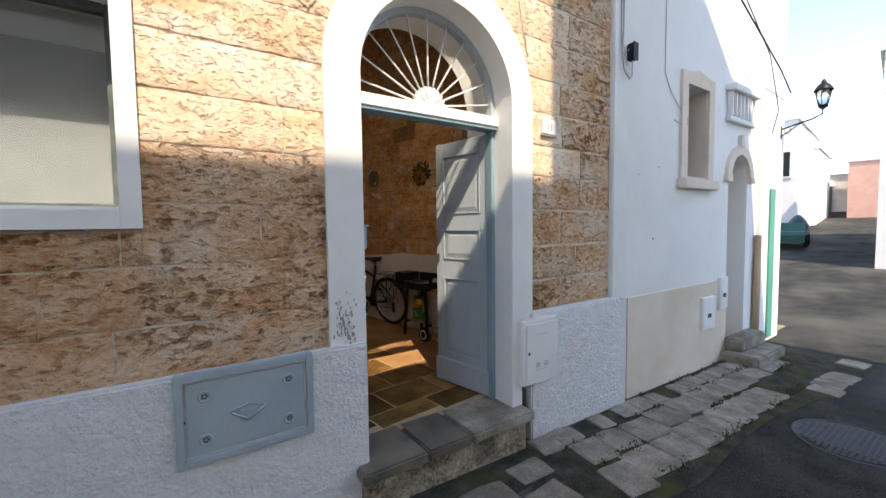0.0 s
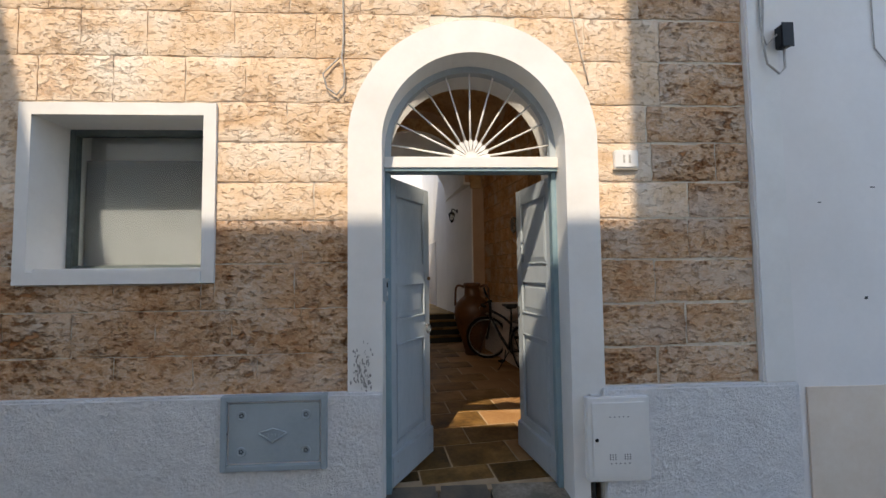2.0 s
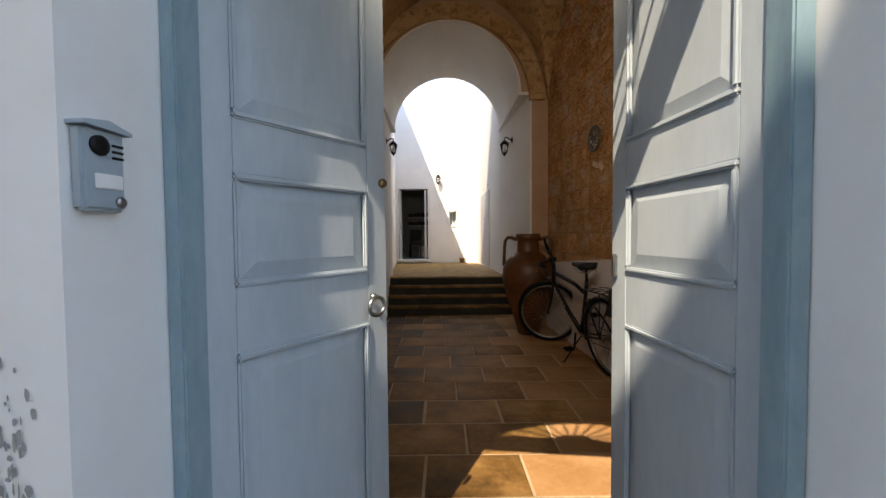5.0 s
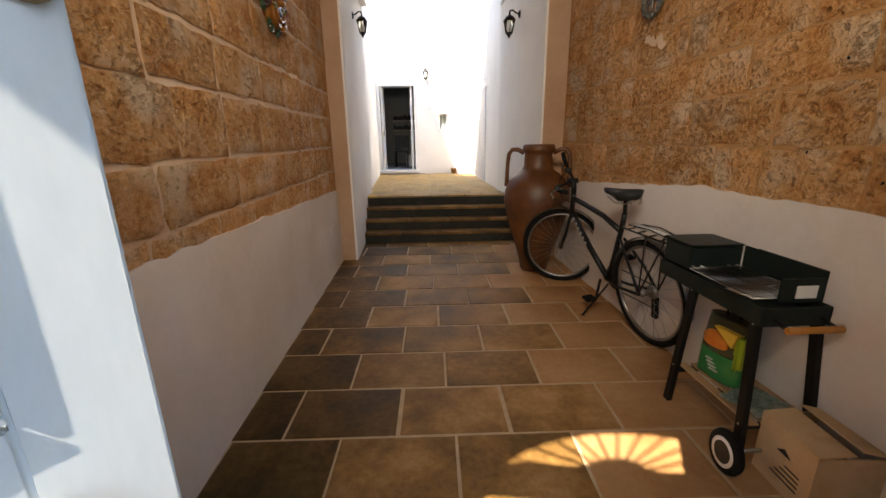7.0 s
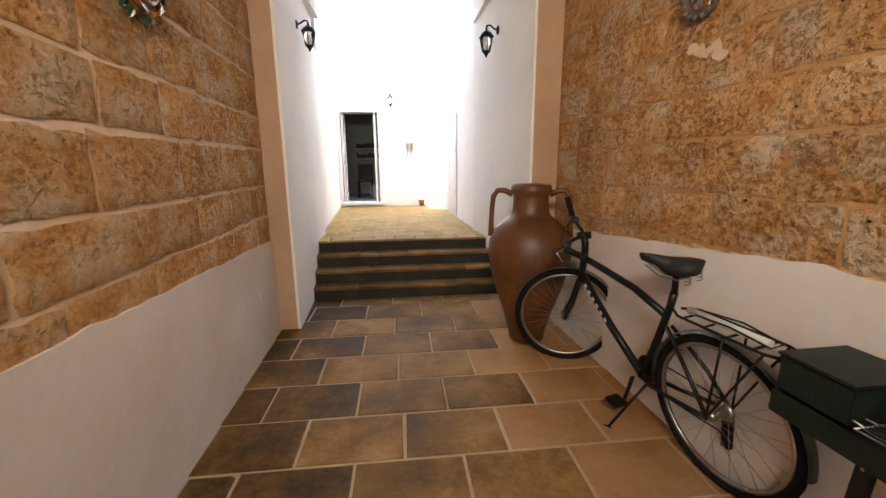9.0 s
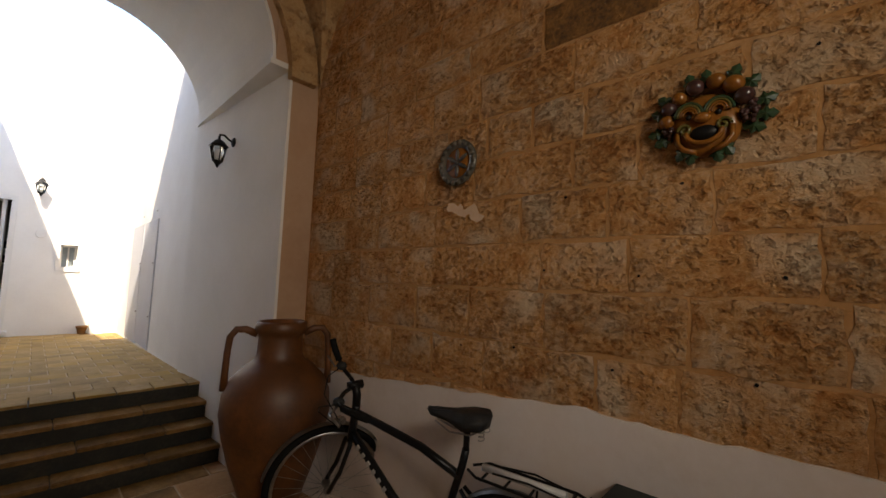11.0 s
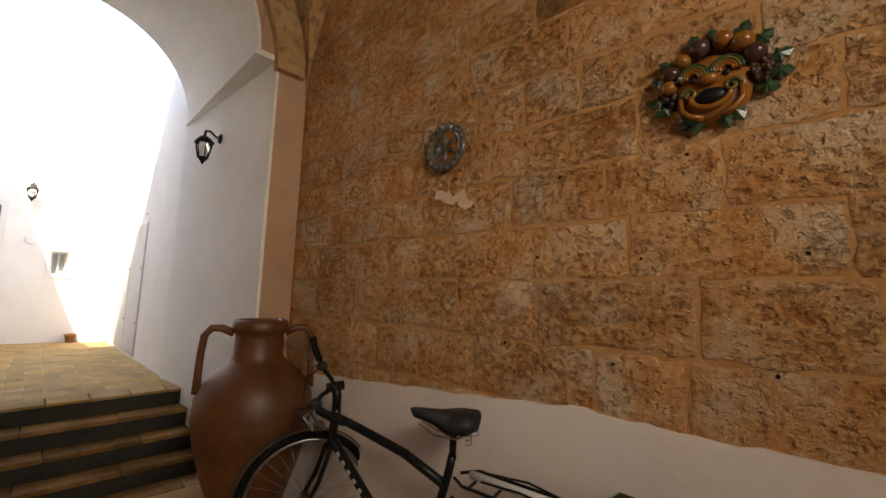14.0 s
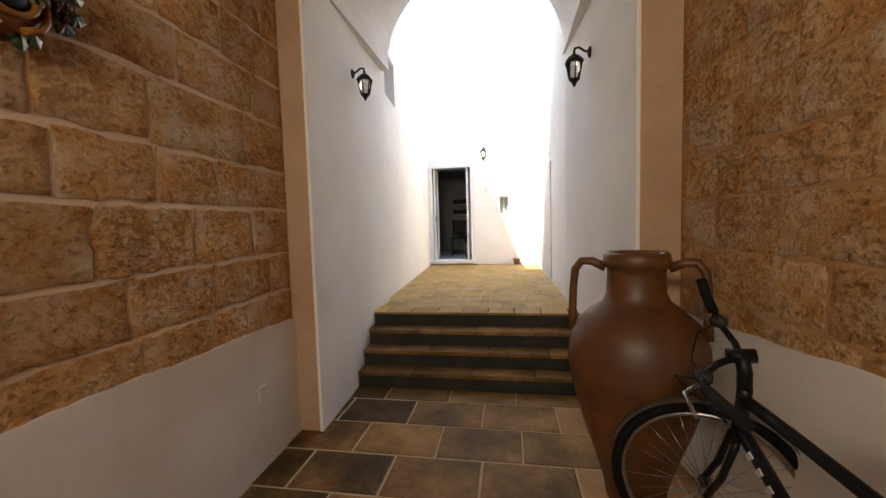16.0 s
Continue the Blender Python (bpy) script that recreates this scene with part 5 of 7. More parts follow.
CHROME = STEEL
RED = material("red_reflector", [(0.30, 0.02, 0.01), (0.42, 0.04, 0.015)], 0.25, 5, 40, 0.05, 0.002)
BIKE_PAINT = material("dark_bike_paint", [(0.006, 0.007, 0.008), (0.010, 0.011, 0.013)], 0.35, 6, 60, 0.02, 0.001, spec=0.25)
DECAL = material("pale_lettering", [(0.45, 0.46, 0.46), (0.55, 0.56, 0.56)], 0.4, 8, 60, 0.02, 0.001)


def bicycle(m):
    """Along +x from the rear hub; z from the floor."""
    R, WB, BBX, BBZ, STEER = 0.335, 1.16, 0.43, 0.28, 60
    bike = thing("bicycle", "dark city bicycle with rear rack leaning by the wall", "bicycle", m)

    def wheel(name, cx, turn):
        w = part(name, B(), RUBBER, bike, "", Matrix.Translation((cx, 0, R)) @ pose(0, 0, 0, 0, 0, turn))
        bm = B()
        n = 48
        tube(bm, [((R - 0.019) * math.cos(2 * math.pi * i / n), 0, (R - 0.019) * math.sin(2 * math.pi * i / n)) for i in range(n)], 0.019, 10, closed=True)
        part("tyre", bm, RUBBER, w)
        bm = B()
        tube(bm, [((R - 0.045) * math.cos(2 * math.pi * i / n), 0, (R - 0.045) * math.sin(2 * math.pi * i / n)) for i in range(n)], 0.011, 8, closed=True)
        part("rim", bm, STEEL, w)
        bm = B()
        lathe(bm, [(0.012, -0.055), (0.025, -0.04), (0.018, -0.02), (0.018, 0.02), (0.025, 0.04), (0.012, 0.055)], 14, pose(0, 0, 0, 90))
        part("hub", bm, STEEL, w)
        bm = B()
        for i in range(28):
            a, s = 2 * math.pi * i / 28, (1 if i % 2 else -1)
            o = a + s * 0.5
            tube(bm, [(0.022 * math.cos(o), 0.035 * s, 0.022 * math.sin(o)), ((R - 0.05) * math.cos(a), 0, (R - 0.05) * math.sin(a))], 0.0012, 4)
        part("spokes", bm, STEEL, w)
        return w

    wheel("rear_wheel", 0.0, 0)
    wheel("front_wheel", WB, STEER)
    st_top, hd_top, hd_bot = (0.26, 0, 0.72), (0.91, 0, 0.80), (0.95, 0, 0.66)
    bb = (BBX, 0, BBZ)
    bm = B()
    tube(bm, [bb, (0.33, 0, 0.53), st_top, (0.24, 0, 0.79)], 0.017, 10)
    tube(bm, [(0.275, 0, 0.665), (0.48, 0, 0.735), (0.73, 0, 0.775), hd_top], 0.019, 10)
    tube(bm, [bb, (0.67, 0, 0.45), (0.94, 0, 0.69)], 0.022, 10)
    tube(bm, [hd_bot, hd_top, (0.90, 0, 0.84)], 0.021, 10)
    for s in (-1, 1):
        tube(bm, [(0.265, 0.014 * s, 0.62), (0.1, 0.05 * s, 0.46), (0.0, 0.062 * s, R)], 0.009, 8)
        tube(bm, [(BBX, 0.02 * s, BBZ), (0.25, 0.045 * s, 0.29), (0.0, 0.062 * s, R)], 0.010, 8)
    part("frame", bm, BIKE_PAINT, bike)
    bm = B()
    tube(bm, [(0.945, 0, 0.67), (0.955, 0, 0.64)], 0.02, 10)
    for s in (-1, 1):
        tube(bm, [(0.955, 0.0, 0.65)] + [(x - w_ * s * math.sin(radians(STEER)), w_ * s * math.cos(radians(STEER)), z) for x, w_, z in ((0.975, 0.05, 0.63), (1.06, 0.055, 0.47), (WB, 0.058, R))], 0.012, 8)
    part("fork", bm, BIKE_PAINT, bike)
    # lettering on the down tube as plain bars
    for k in range(6):
        bm = B()
        a = Vector((0.70, 0.022, 0.48)).lerp(Vector((0.91, 0.022, 0.665)), k / 6)
        box(bm, -0.010, 0.010, -0.002, 0.003, -0.013, 0.013, 0, Matrix.Translation(a) @ pose(0, 0, 0, 0, -42))
        part("lettering", bm, DECAL, bike)
    bm = B()
    pts = [(-0.155, 0, 0.0), (-0.13, 0.065, 0), (-0.05, 0.085, 0), (0.03, 0.045, 0), (0.10, 0.022, 0), (0.14, 0.014, 0)]
    top = [(x, y, 0.02 + 0.012 * abs(x) / 0.15) for x, y, _ in pts]
    ring_t = top + [(x, -y, z) for x, y, z in reversed(top[1:])]
    vt = [bm.verts.new(p) for p in ring_t]
    vb = [bm.verts.new((x * 0.9, y * 0.8, z - 0.055 + (0.02 if x > 0 else 0))) for x, y, z in ring_t]
    mid = bm.verts.new((-0.03, 0, 0.036))
    k = len(vt)
    for i in range(k):
        bm.faces.new((vt[i], vt[(i + 1) % k], vb[(i + 1) % k], vb[i]))
        bm.faces.new((vt[(i + 1) % k], vt[i], mid))
    bm.faces.new(vb)
    bmesh.ops.recalc_face_normals(bm, faces=bm.faces)
    bmesh.ops.bevel(bm, geom=list(bm.edges), offset=0.008, segments=2, affect="EDGES", clamp_overlap=True)
    for f_ in bm.faces:
        f_.smooth = True
    saddle = part("saddle", bm, DARK_GREY, bike, "black padded saddle", Matrix.Translation((0.27, 0.01, 0.918)) @ pose(0, 0, 0, 0, 0, 12))
    bm = B()
    for s in (-1, 1):
        tube(bm, [(0.1, 0.012 * s, -0.02), (0.03, 0.02 * s, -0.055), (-0.06, 0.022 * s, -0.055), (-0.12, 0.03 * s, -0.02)], 0.004, 6)
        tube(bm, [(-0.115 + 0.012 * math.cos(i * 0.9), 0.04 * s + 0.012 * math.sin(i * 0.9), -0.06 + 0.0022 * i) for i in range(22)], 0.0022, 5)
    part("springs", bm, STEEL, saddle)
    bm = B()
    tube(bm, [(0.24, 0, 0.78), (0.23, 0, 0.89)], 0.0135, 10)
    part("seat_post", bm, BLACK, bike)
    # handlebar: swept towards the rider
    bm = B()
    tube(bm, [(0.90, 0, 0.83), (0.895, 0, 0.90), (0.91, 0.0, 0.94)], 0.014, 10)
    # turned across its stem, so that one grip stands up and the other points back
    tube(bm, [(0.91, 0, 0.94), (0.97, -0.03, 0.955), (1.03, -0.035, 0.99), (1.06, -0.025, 1.05)], 0.011, 8)
    tube(bm, [(0.91, 0, 0.94), (0.90, 0.08, 0.925), (0.85, 0.16, 0.915), (0.76, 0.20, 0.915)], 0.011, 8)
    part("handlebar", bm, BLACK, bike)
    bm = B()
    tube(bm, [(0.905, 0, 0.82), (0.895, 0, 0.89), (0.905, 0.0, 0.95)], 0.021, 12)
    tube(bm, [(0.89, -0.035, 0.94), (0.92, 0.035, 0.94)], 0.022, 12)
    part("stem", bm, BLACK, bike)
    for c in ((0.85, 0.155, 0.915), (1.045, -0.032, 1.01)):
        bm = B()
        ball(bm, c, 0.026, (1.2, 1, 0.9), 12, 8)
        part("shifter", bm, DARK_GREY, bike)
    for pts in (((1.055, -0.025, 1.04), (1.075, -0.015, 1.10), (1.085, -0.01, 1.155)), ((0.77, 0.197, 0.915), (0.67, 0.215, 0.917), (0.58, 0.225, 0.92))):
        bm = B()
        tube(bm, list(pts), 0.017, 10)
        part("grip", bm, RUBBER, bike)
    for pts in (((1.045, -0.03, 1.02), (1.10, -0.03, 1.0), (1.13, -0.01, 1.06)), ((0.83, 0.17, 0.91), (0.84, 0.22, 0.88), (0.73, 0.255, 0.865))):
        bm = B()
        tube(bm, list(pts), 0.006, 6)
        part("brake_lever", bm, STEEL, bike)
    for pts in (((1.04, -0.03, 1.01), (1.12, 0.0, 0.95), (1.12, 0.03, 0.86), (1.02, 0.02, 0.74), (0.97, 0.02, 0.69)), ((0.86, 0.15, 0.90), (0.98, 0.17, 0.87), (1.08, 0.10, 0.80), (1.02, 0.04, 0.72), (0.97, 0.02, 0.69))):
        bm = B()
        tube(bm, list(pts), 0.003, 5)
        part("brake_cable", bm, BLACK, bike)
    bm = B()
    box(bm, -0.03, 0.03, -0.025, 0.025, -0.02, 0.02, 0.012)
    part("front_light", bm, STEEL, bike, "", Matrix.Translation((1.02, 0.01, 0.735)))
    # mudguards
    for cx, a0, a1, nm in ((0.0, 5, 165, "rear_mudguard"), (WB, 20, 150, "front_mudguard")):
        bm = B()
        n = 24
        rr = R + 0.016
        prev = None
        for i in range(n + 1):
            a = radians(a0 + (a1 - a0) * i / n) if nm == "front_mudguard" else radians(180 - a1 - 25 + (a1 - a0 + 35) * i / n)
            row = [bm.verts.new((cx + (rr - 0.008 * (abs(w) > 1)) * math.cos(a), 0.012 * w, R + (rr - 0.008 * (abs(w) > 1)) * math.sin(a))) for w in (-2, -1, 1, 2)]
            if prev:
                for j in range(3):
                    bm.faces.new((prev[j], prev[j + 1], row[j + 1], row[j]))
            prev = row
        bmesh.ops.solidify(bm, geom=bm.faces, thickness=0.002)
        guard = part(nm, bm, STEEL, bike)
        if cx:
            guard.matrix_basis = Matrix.Translation((cx, 0, 0)) @ pose(0, 0, 0, 0, 0, STEER) @ Matrix.Translation((-cx, 0, 0))
    # rack
    bm = B()
    for s in (-1, 1):
        tube(bm, [(0.22, 0.02 * s, 0.72), (0.16, 0.06 * s, 0.725), (-0.2, 0.06 * s, 0.72), (-0.27, 0.03 * s, 0.72)], 0.006, 6)
        tube(bm, [(-0.05, 0.06 * s, 0.72), (0.0, 0.068 * s, R)], 0.005, 6)
        tube(bm, [(-0.2, 0.06 * s, 0.72), (0.0, 0.07 * s, R)], 0.005, 6)
    for x in (0.14, 0.04, -0.06, -0.16, -0.25):
        tube(bm, [(x, -0.06, 0.72), (x, 0.06, 0.72)], 0.005, 6)
    tube(bm, [(0.10, -0.03, 0.745), (-0.05, -0.035, 0.755), (-0.2, -0.03, 0.735), (-0.2, 0.03, 0.735), (-0.05, 0.035, 0.755), (0.10, 0.03, 0.745)], 0.004, 6)
    rack = part("rack", bm, BLACK, bike)
    bm = B()
    tube(bm, [(0.16, 0.0, 0.74), (-0.18, 0.0, 0.735)], 0.015, 8)
    part("pump", bm, LIGHT_GREY, rack)
    bm = B()
    box(bm, -0.02, 0.02, -0.05, 0.05, -0.025, 0.025, 0.006)
    part("rear_reflector", bm, RED, bike, "red rear reflector", Matrix.Translation((-0.285, 0, 0.69)))
    # cranks, chain and gears, on the far side to the wall the chain is hidden
    bm = B()
    lathe(bm, [(0.085, -0.004), (0.09, 0), (0.085, 0.004)], 28, Matrix.Translation((BBX, -0.045, BBZ)) @ pose(0, 0, 0, 90))
    part("chainring", bm, BLACK, bike)
    bm = B()
    tube(bm, [(BBX, -0.048, BBZ + 0.088), (0.0, -0.048, R + 0.035)], 0.004, 5)
    tube(bm, [(BBX, -0.048, BBZ - 0.088), (0.04, -0.048, R - 0.12), (0.0, -0.048, R - 0.14)], 0.004, 5)
    part("chain", bm, BLACK, bike)
    bm = B()
    lathe(bm, [(0.02, -0.02), (0.045, -0.012), (0.04, 0), (0.032, 0.006), (0.02, 0.015)], 20, Matrix.Translation((0, -0.04, R)) @ pose(0, 0, 0, 90))
    part("cassette", bm, STEEL, bike)
    bm = B()
    box(bm, -0.02, 0.025, -0.07, -0.04, 0.15, 0.30, 0.008)
    part("derailleur", bm, BLACK, bike)
    for s, a in ((-1, 110), (1, -70)):
        d = Vector((math.cos(radians(a)), 0, math.sin(radians(a)))) * 0.17
        c = Vector((BBX, 0.06 * s, BBZ))
        bm = B()
        tube(bm, [c, c + d], 0.010, 8)
        cr = part("crank", bm, BLACK, bike)
        bm = B()
        box(bm, -0.045, 0.045, -0.04, 0.04, -0.012, 0.012, 0.006, Matrix.Translation(c + d + Vector((0, 0.055 * s, 0))))
        part("pedal", bm, RUBBER, cr)
    bm = B()
    tube(bm, [(0.36, 0.04, 0.27), (0.44, 0.20, 0.022)], 0.007, 6)
    tube(bm, [(0.425, 0.195, 0.02), (0.465, 0.215, 0.02)], 0.007, 6)
    part("kickstand", bm, BLACK, bike)
    return bike


bicycle(pose(3.65, 4.90, 0, 0, 0, 99.0) @ pose(0, 0, 0, -6.2, 0, 0))

BBQ_GREEN = material("dark_green_enamel", [(0.007, 0.013, 0.011), (0.013, 0.020, 0.018)], 0.45, 6, 60, 0.05, 0.002, spec=0.25)
WOOD = material("pale_slat_wood", [(0.30, 0.17, 0.08), (0.40, 0.24, 0.12), (0.46, 0.30, 0.17)], 0.6, 3, 60, 0.15, 0.003, stretch=(6, 0.6, 6))
CARD = material("cardboard", [(0.52, 0.35, 0.18), (0.59, 0.41, 0.23), (0.64, 0.46, 0.28)], 0.85, 4, 60, 0.1, 0.003, stain=(0.25, 0.14, 0.07), stain_amount=0.4, stain_scale=6)


def barbecue():
    g = thing("barbecue", "dark green charcoal barbecue trolley with grill and wooden shelf", "barbecue", pose(3.487, 3.925, 0, 0, 0, 1.5) @ Matrix.Diagonal((0.90, 0.87, 0.975, 1)))
    # x towards the wall, y along it
    W, L = 0.30, 0.74
    bm = B()
    box(bm, 0, W, 0.02, L, 0.615, 0.625)
    for q in ((0, 0.012, 0.0, L, 0.60, 0.675), (W - 0.012, W, 0.0, L, 0.60, 0.675), (0.012, W - 0.012, 0.0, 0.012, 0.60, 0.675), (0.012, W - 0.012, L - 0.012, L, 0.60, 0.675)):
        box(bm, *q, 0.003)
    part("tray", bm, BBQ_GREEN, g)
    bm = B()
    box(bm, W - 0.01, W, 0.05, 0.50, 0.675, 0.80, 0.003)
    part("wind_shield", bm, BBQ_GREEN, g)
    bm = B()
    box(bm, 0.10, W - 0.01, 0.05, 0.058, 0.675, 0.775, 0.003)
    e = part("end_shield", bm, BBQ_GREEN, g)
    bm = B()
    box(bm, 0.17, 0.26, 0.046, 0.05, 0.695, 0.745)
    part("label", bm, WHITE_TRIM, e, "white printed label")
    bm = B()
    box(bm, 0.02, W, 0.51, 0.745, 0.675, 0.79, 0.006)
    lid = part("storage_box", bm, BBQ_GREEN, g)
    bm = B()
    box(bm, 0.012, W + 0.004, 0.502, 0.752, 0.79, 0.80, 0.003)
    part("lid", bm, BBQ_GREEN, lid)
    bm = B()
    for y in (0.06, 0.48):
        tube(bm, [(0.0, y, 0.695), (0.28, y, 0.695)], 0.003, 6)
    tube(bm, [(0.0, 0.06, 0.695), (0.0, 0.48, 0.695)], 0.003, 6)
    tube(bm, [(0.28, 0.06, 0.695), (0.28, 0.48, 0.695)], 0.003, 6)
    for k in range(16):
        x = 0.016 + 0.0165 * k
        tube(bm, [(x, 0.06, 0.698), (x, 0.48, 0.698)], 0.0016, 5)
    for x in (0.03, 0.22):
        tube(bm, [(x, 0.48, 0.697), (x + 0.01, 0.60, 0.70), (x + 0.04, 0.60, 0.70), (x + 0.05, 0.48, 0.697)], 0.003, 6)
        tube(bm, [(x, 0.06, 0.697), (x - 0.05, 0.10, 0.70), (x - 0.06, 0.18, 0.70), (x, 0.20, 0.697)], 0.003, 6)
    part("grill", bm, STEEL, g)
    for x, out in ((0.004, -0.045), (W - 0.03, 0.0)):
        for y0_, y1_, z0 in ((0.44, 0.455, 0.0), (0.04, -0.05, 0.09)):
            bm = B()
            lo, hi = Vector((x + out, y1_, z0)), Vector((x, y0_, 0.62))
            vs = []
            for p in (lo, hi):
                for dx, dy in ((0, -0.02), (0.026, -0.02), (0.026, 0.02), (0, 0.02)):
                    vs.append(bm.verts.new(p + Vector((dx, dy, 0))))
            for i in range(4):
                bm.faces.new((vs[i], vs[(i + 1) % 4], vs[4 + (i + 1) % 4], vs[4 + i]))
            bm.faces.new(vs[:4][::-1])
            bm.faces.new(vs[4:])
            lg = part("leg", bm, BLACK, g)
            for z in (0.2, 0.6):
                p = lo.lerp(hi, (z - z0) / (0.62 - z0))
                bm = B()
                lathe(bm, [(0.005, 0), (0.005, 0.003)], 8, Matrix.Translation(p + Vector((0, 0, 0))) @ pose(0, 0, 0, 0, -90))
                part("screw", bm, STEEL, lg)
    for y in (-0.03, 0.43):
        bm = B()
        box(bm, 0.0, W, y, y + 0.02, 0.165, 0.19, 0.002)
        part("crossbar", bm, BLACK, g)
    for k, x in enumerate((0.01, 0.075, 0.14, 0.205, 0.265)):
        bm = B()
        box(bm, x, x + 0.045, -0.04, 0.46, 0.19, 0.20, 0.002)
        part("slat", bm, WOOD, g)
    bm = B()
    tube(bm, [(-0.10, -0.06, 0.09), (W - 0.01, -0.06, 0.09)], 0.008, 8)
    part("axle", bm, STEEL, g)
    for x in (-0.085, W - 0.01):
        bm = B()
        lathe(bm, [(0.06, -0.018), (0.088, -0.014), (0.092, 0), (0.088, 0.014), (0.06, 0.018)], 28, Matrix.Translation((x, -0.06, 0.092)) @ pose(0, 0, 0, 0, 90))
        wh = part("wheel", bm, RUBBER, g)
        bm = B()
        lathe(bm, [(0.045, -0.020), (0.062, -0.0205), (0.062, 0.0205), (0.045, 0.020)], 28, Matrix.Translation((x, -0.06, 0.092)) @ pose(0, 0, 0, 0, 90))
        part("rim", bm, WHITE_TRIM, wh, "white plastic wheel rim")
        bm = B()
        lathe(bm, [(0.046, -0.0215), (0.046, 0.0215)], 20, Matrix.Translation((x, -0.06, 0.092)) @ pose(0, 0, 0, 0, 90))
        part("hub", bm, DARK_GREY, wh)
    bm = B()
    for x in (0.06, W - 0.04):
        tube(bm, [(x, 0.02, 0.63), (x, -0.07, 0.615)], 0.009, 8)
    part("handle_bar", bm, BLACK, g)
    bm = B()
    tube(bm, [(0.05, -0.07, 0.615), (W - 0.02, -0.07, 0.615)], 0.014, 10)
    part("handle", bm, material("orange_wood", [(0.42, 0.17, 0.03), (0.52, 0.23, 0.05)], 0.45, 5, 50, 0.1, 0.002), g, "orange wooden handle")


barbecue()


def charcoal_bag():
    g = thing("charcoal_bag", "crumpled green and orange charcoal bag on the shelf", "bag", pose(3.62, 4.21, 0.2, 0, 0, 12) @ Matrix.Scale(0.93, 4))

    def shell(name, z0, z1, mat, grow=0.0, x0=-1.0, x1=1.0):
        bm = B()
        n, k = 24, 10
        rows_ = []
        for j in range(k + 1):
            z = z0 + (z1 - z0) * j / k
            t = z / 0.32
            sx, sy = 0.115 - 0.015 * t, 0.075 - 0.055 * max(0, t - 0.45)
            row = []
            for i in range(n):
                a = 2 * math.pi * i / n
                c, s = math.cos(a), math.sin(a)
                x = sx * math.copysign(abs(c) ** 0.6, c) + grow * c
                y = sy * math.copysign(abs(s) ** 0.6, s) + grow * s
                w = noise.noise((x * 18, y * 18, z * 14)) * 0.012
                row.append(bm.verts.new((y + w, x + w, z + 0.01 * noise.noise((x * 9, y * 9, 5)) * t)))
            rows_.append(row)
        for a_, b_2 in zip(rows_, rows_[1:]):
            for i in range(n):
                f_ = bm.faces.new((a_[i], a_[(i + 1) % n], b_2[(i + 1) % n], b_2[i]))
                f_.smooth = True
        bm.faces.new(rows_[0][::-1])
        bm.faces.new(rows_[-1])
        return part(name, bm, mat, g)
    shell("lower_print", 0.0, 0.135, material("green_bag_film", [(0.01, 0.16, 0.04), (0.02, 0.22, 0.06)], 0.35, 6, 40, 0.3, 0.01))
    up = shell("upper_print", 0.136, 0.31, material("dark_bag_film", [(0.03, 0.035, 0.02), (0.08, 0.07, 0.03)], 0.35, 6, 40, 0.3, 0.01))
    bm = B()
    ball(bm, (-0.058, 0.02, 0.19), 0.07, (0.25, 1, 0.75), 20, 12)
    part("orange_print", bm, material("orange_film", [(0.45, 0.08, 0.015), (0.55, 0.2, 0.03)], 0.35, 8, 40, 0.2, 0.005), up)
    bm = B()
    solid(bm, [(-0.10, 0.27), (0.02, 0.27), (-0.08, 0.20)], "x", -0.083, -0.05)
    part("yellow_print", bm, material("yellow_film", [(0.6, 0.35, 0.03), (0.7, 0.45, 0.06)], 0.35, 8, 40, 0.2, 0.005), up)
    bm = B()
    box(bm, -0.077, 0.04, -0.118, -0.075, 0.08, 0.27, 0.02)
    part("lime_print", bm, material("lime_film", [(0.22, 0.32, 0.02), (0.32, 0.42, 0.04)], 0.35, 8, 40, 0.3, 0.008), up)
    bm = B()
    tube(bm, [(0, 0.03, 0.30), (-0.01, 0.03, 0.36), (0.0, -0.03, 0.36), (0.01, -0.03, 0.30)], 0.006, 6)
    part("strap", bm, RUBBER, g)
    for k in range(4):
        bm = B()
        box(bm, -0.088, -0.080, 0.0 - 0.012 * k, 0.035 - 0.008 * k, 0.095 - 0.016 * k, 0.101 - 0.016 * k)
        part("lettering", bm, DECAL, g)


charcoal_bag()
g = thing("newspaper", "crumpled printed paper lying on the barbecue shelf", "paper", pose(3.61, 4.0, 0.202, 0, 0, 20) @ Matrix.Scale(0.9, 4))
bm = B()
n = 12
vs = [[bm.verts.new((-0.11 + 0.22 * i / n, -0.08 + 0.18 * j / n, 0.012 + 0.014 * noise.noise((i * 0.5, j * 0.5, 2)))) for j in range(n + 1)] for i in range(n + 1)]
for i in range(n):
    for j in range(n):
        bm.faces.new((vs[i][j], vs[i + 1][j], vs[i + 1][j + 1], vs[i][j + 1]))
bmesh.ops.solidify(bm, geom=bm.faces, thickness=0.006)
part("sheet", bm, material("printed_paper", [(0.10, 0.16, 0.15), (0.30, 0.40, 0.36), (0.6, 0.62, 0.58)], 0.7, 14, 60, 0.1, 0.003), g)


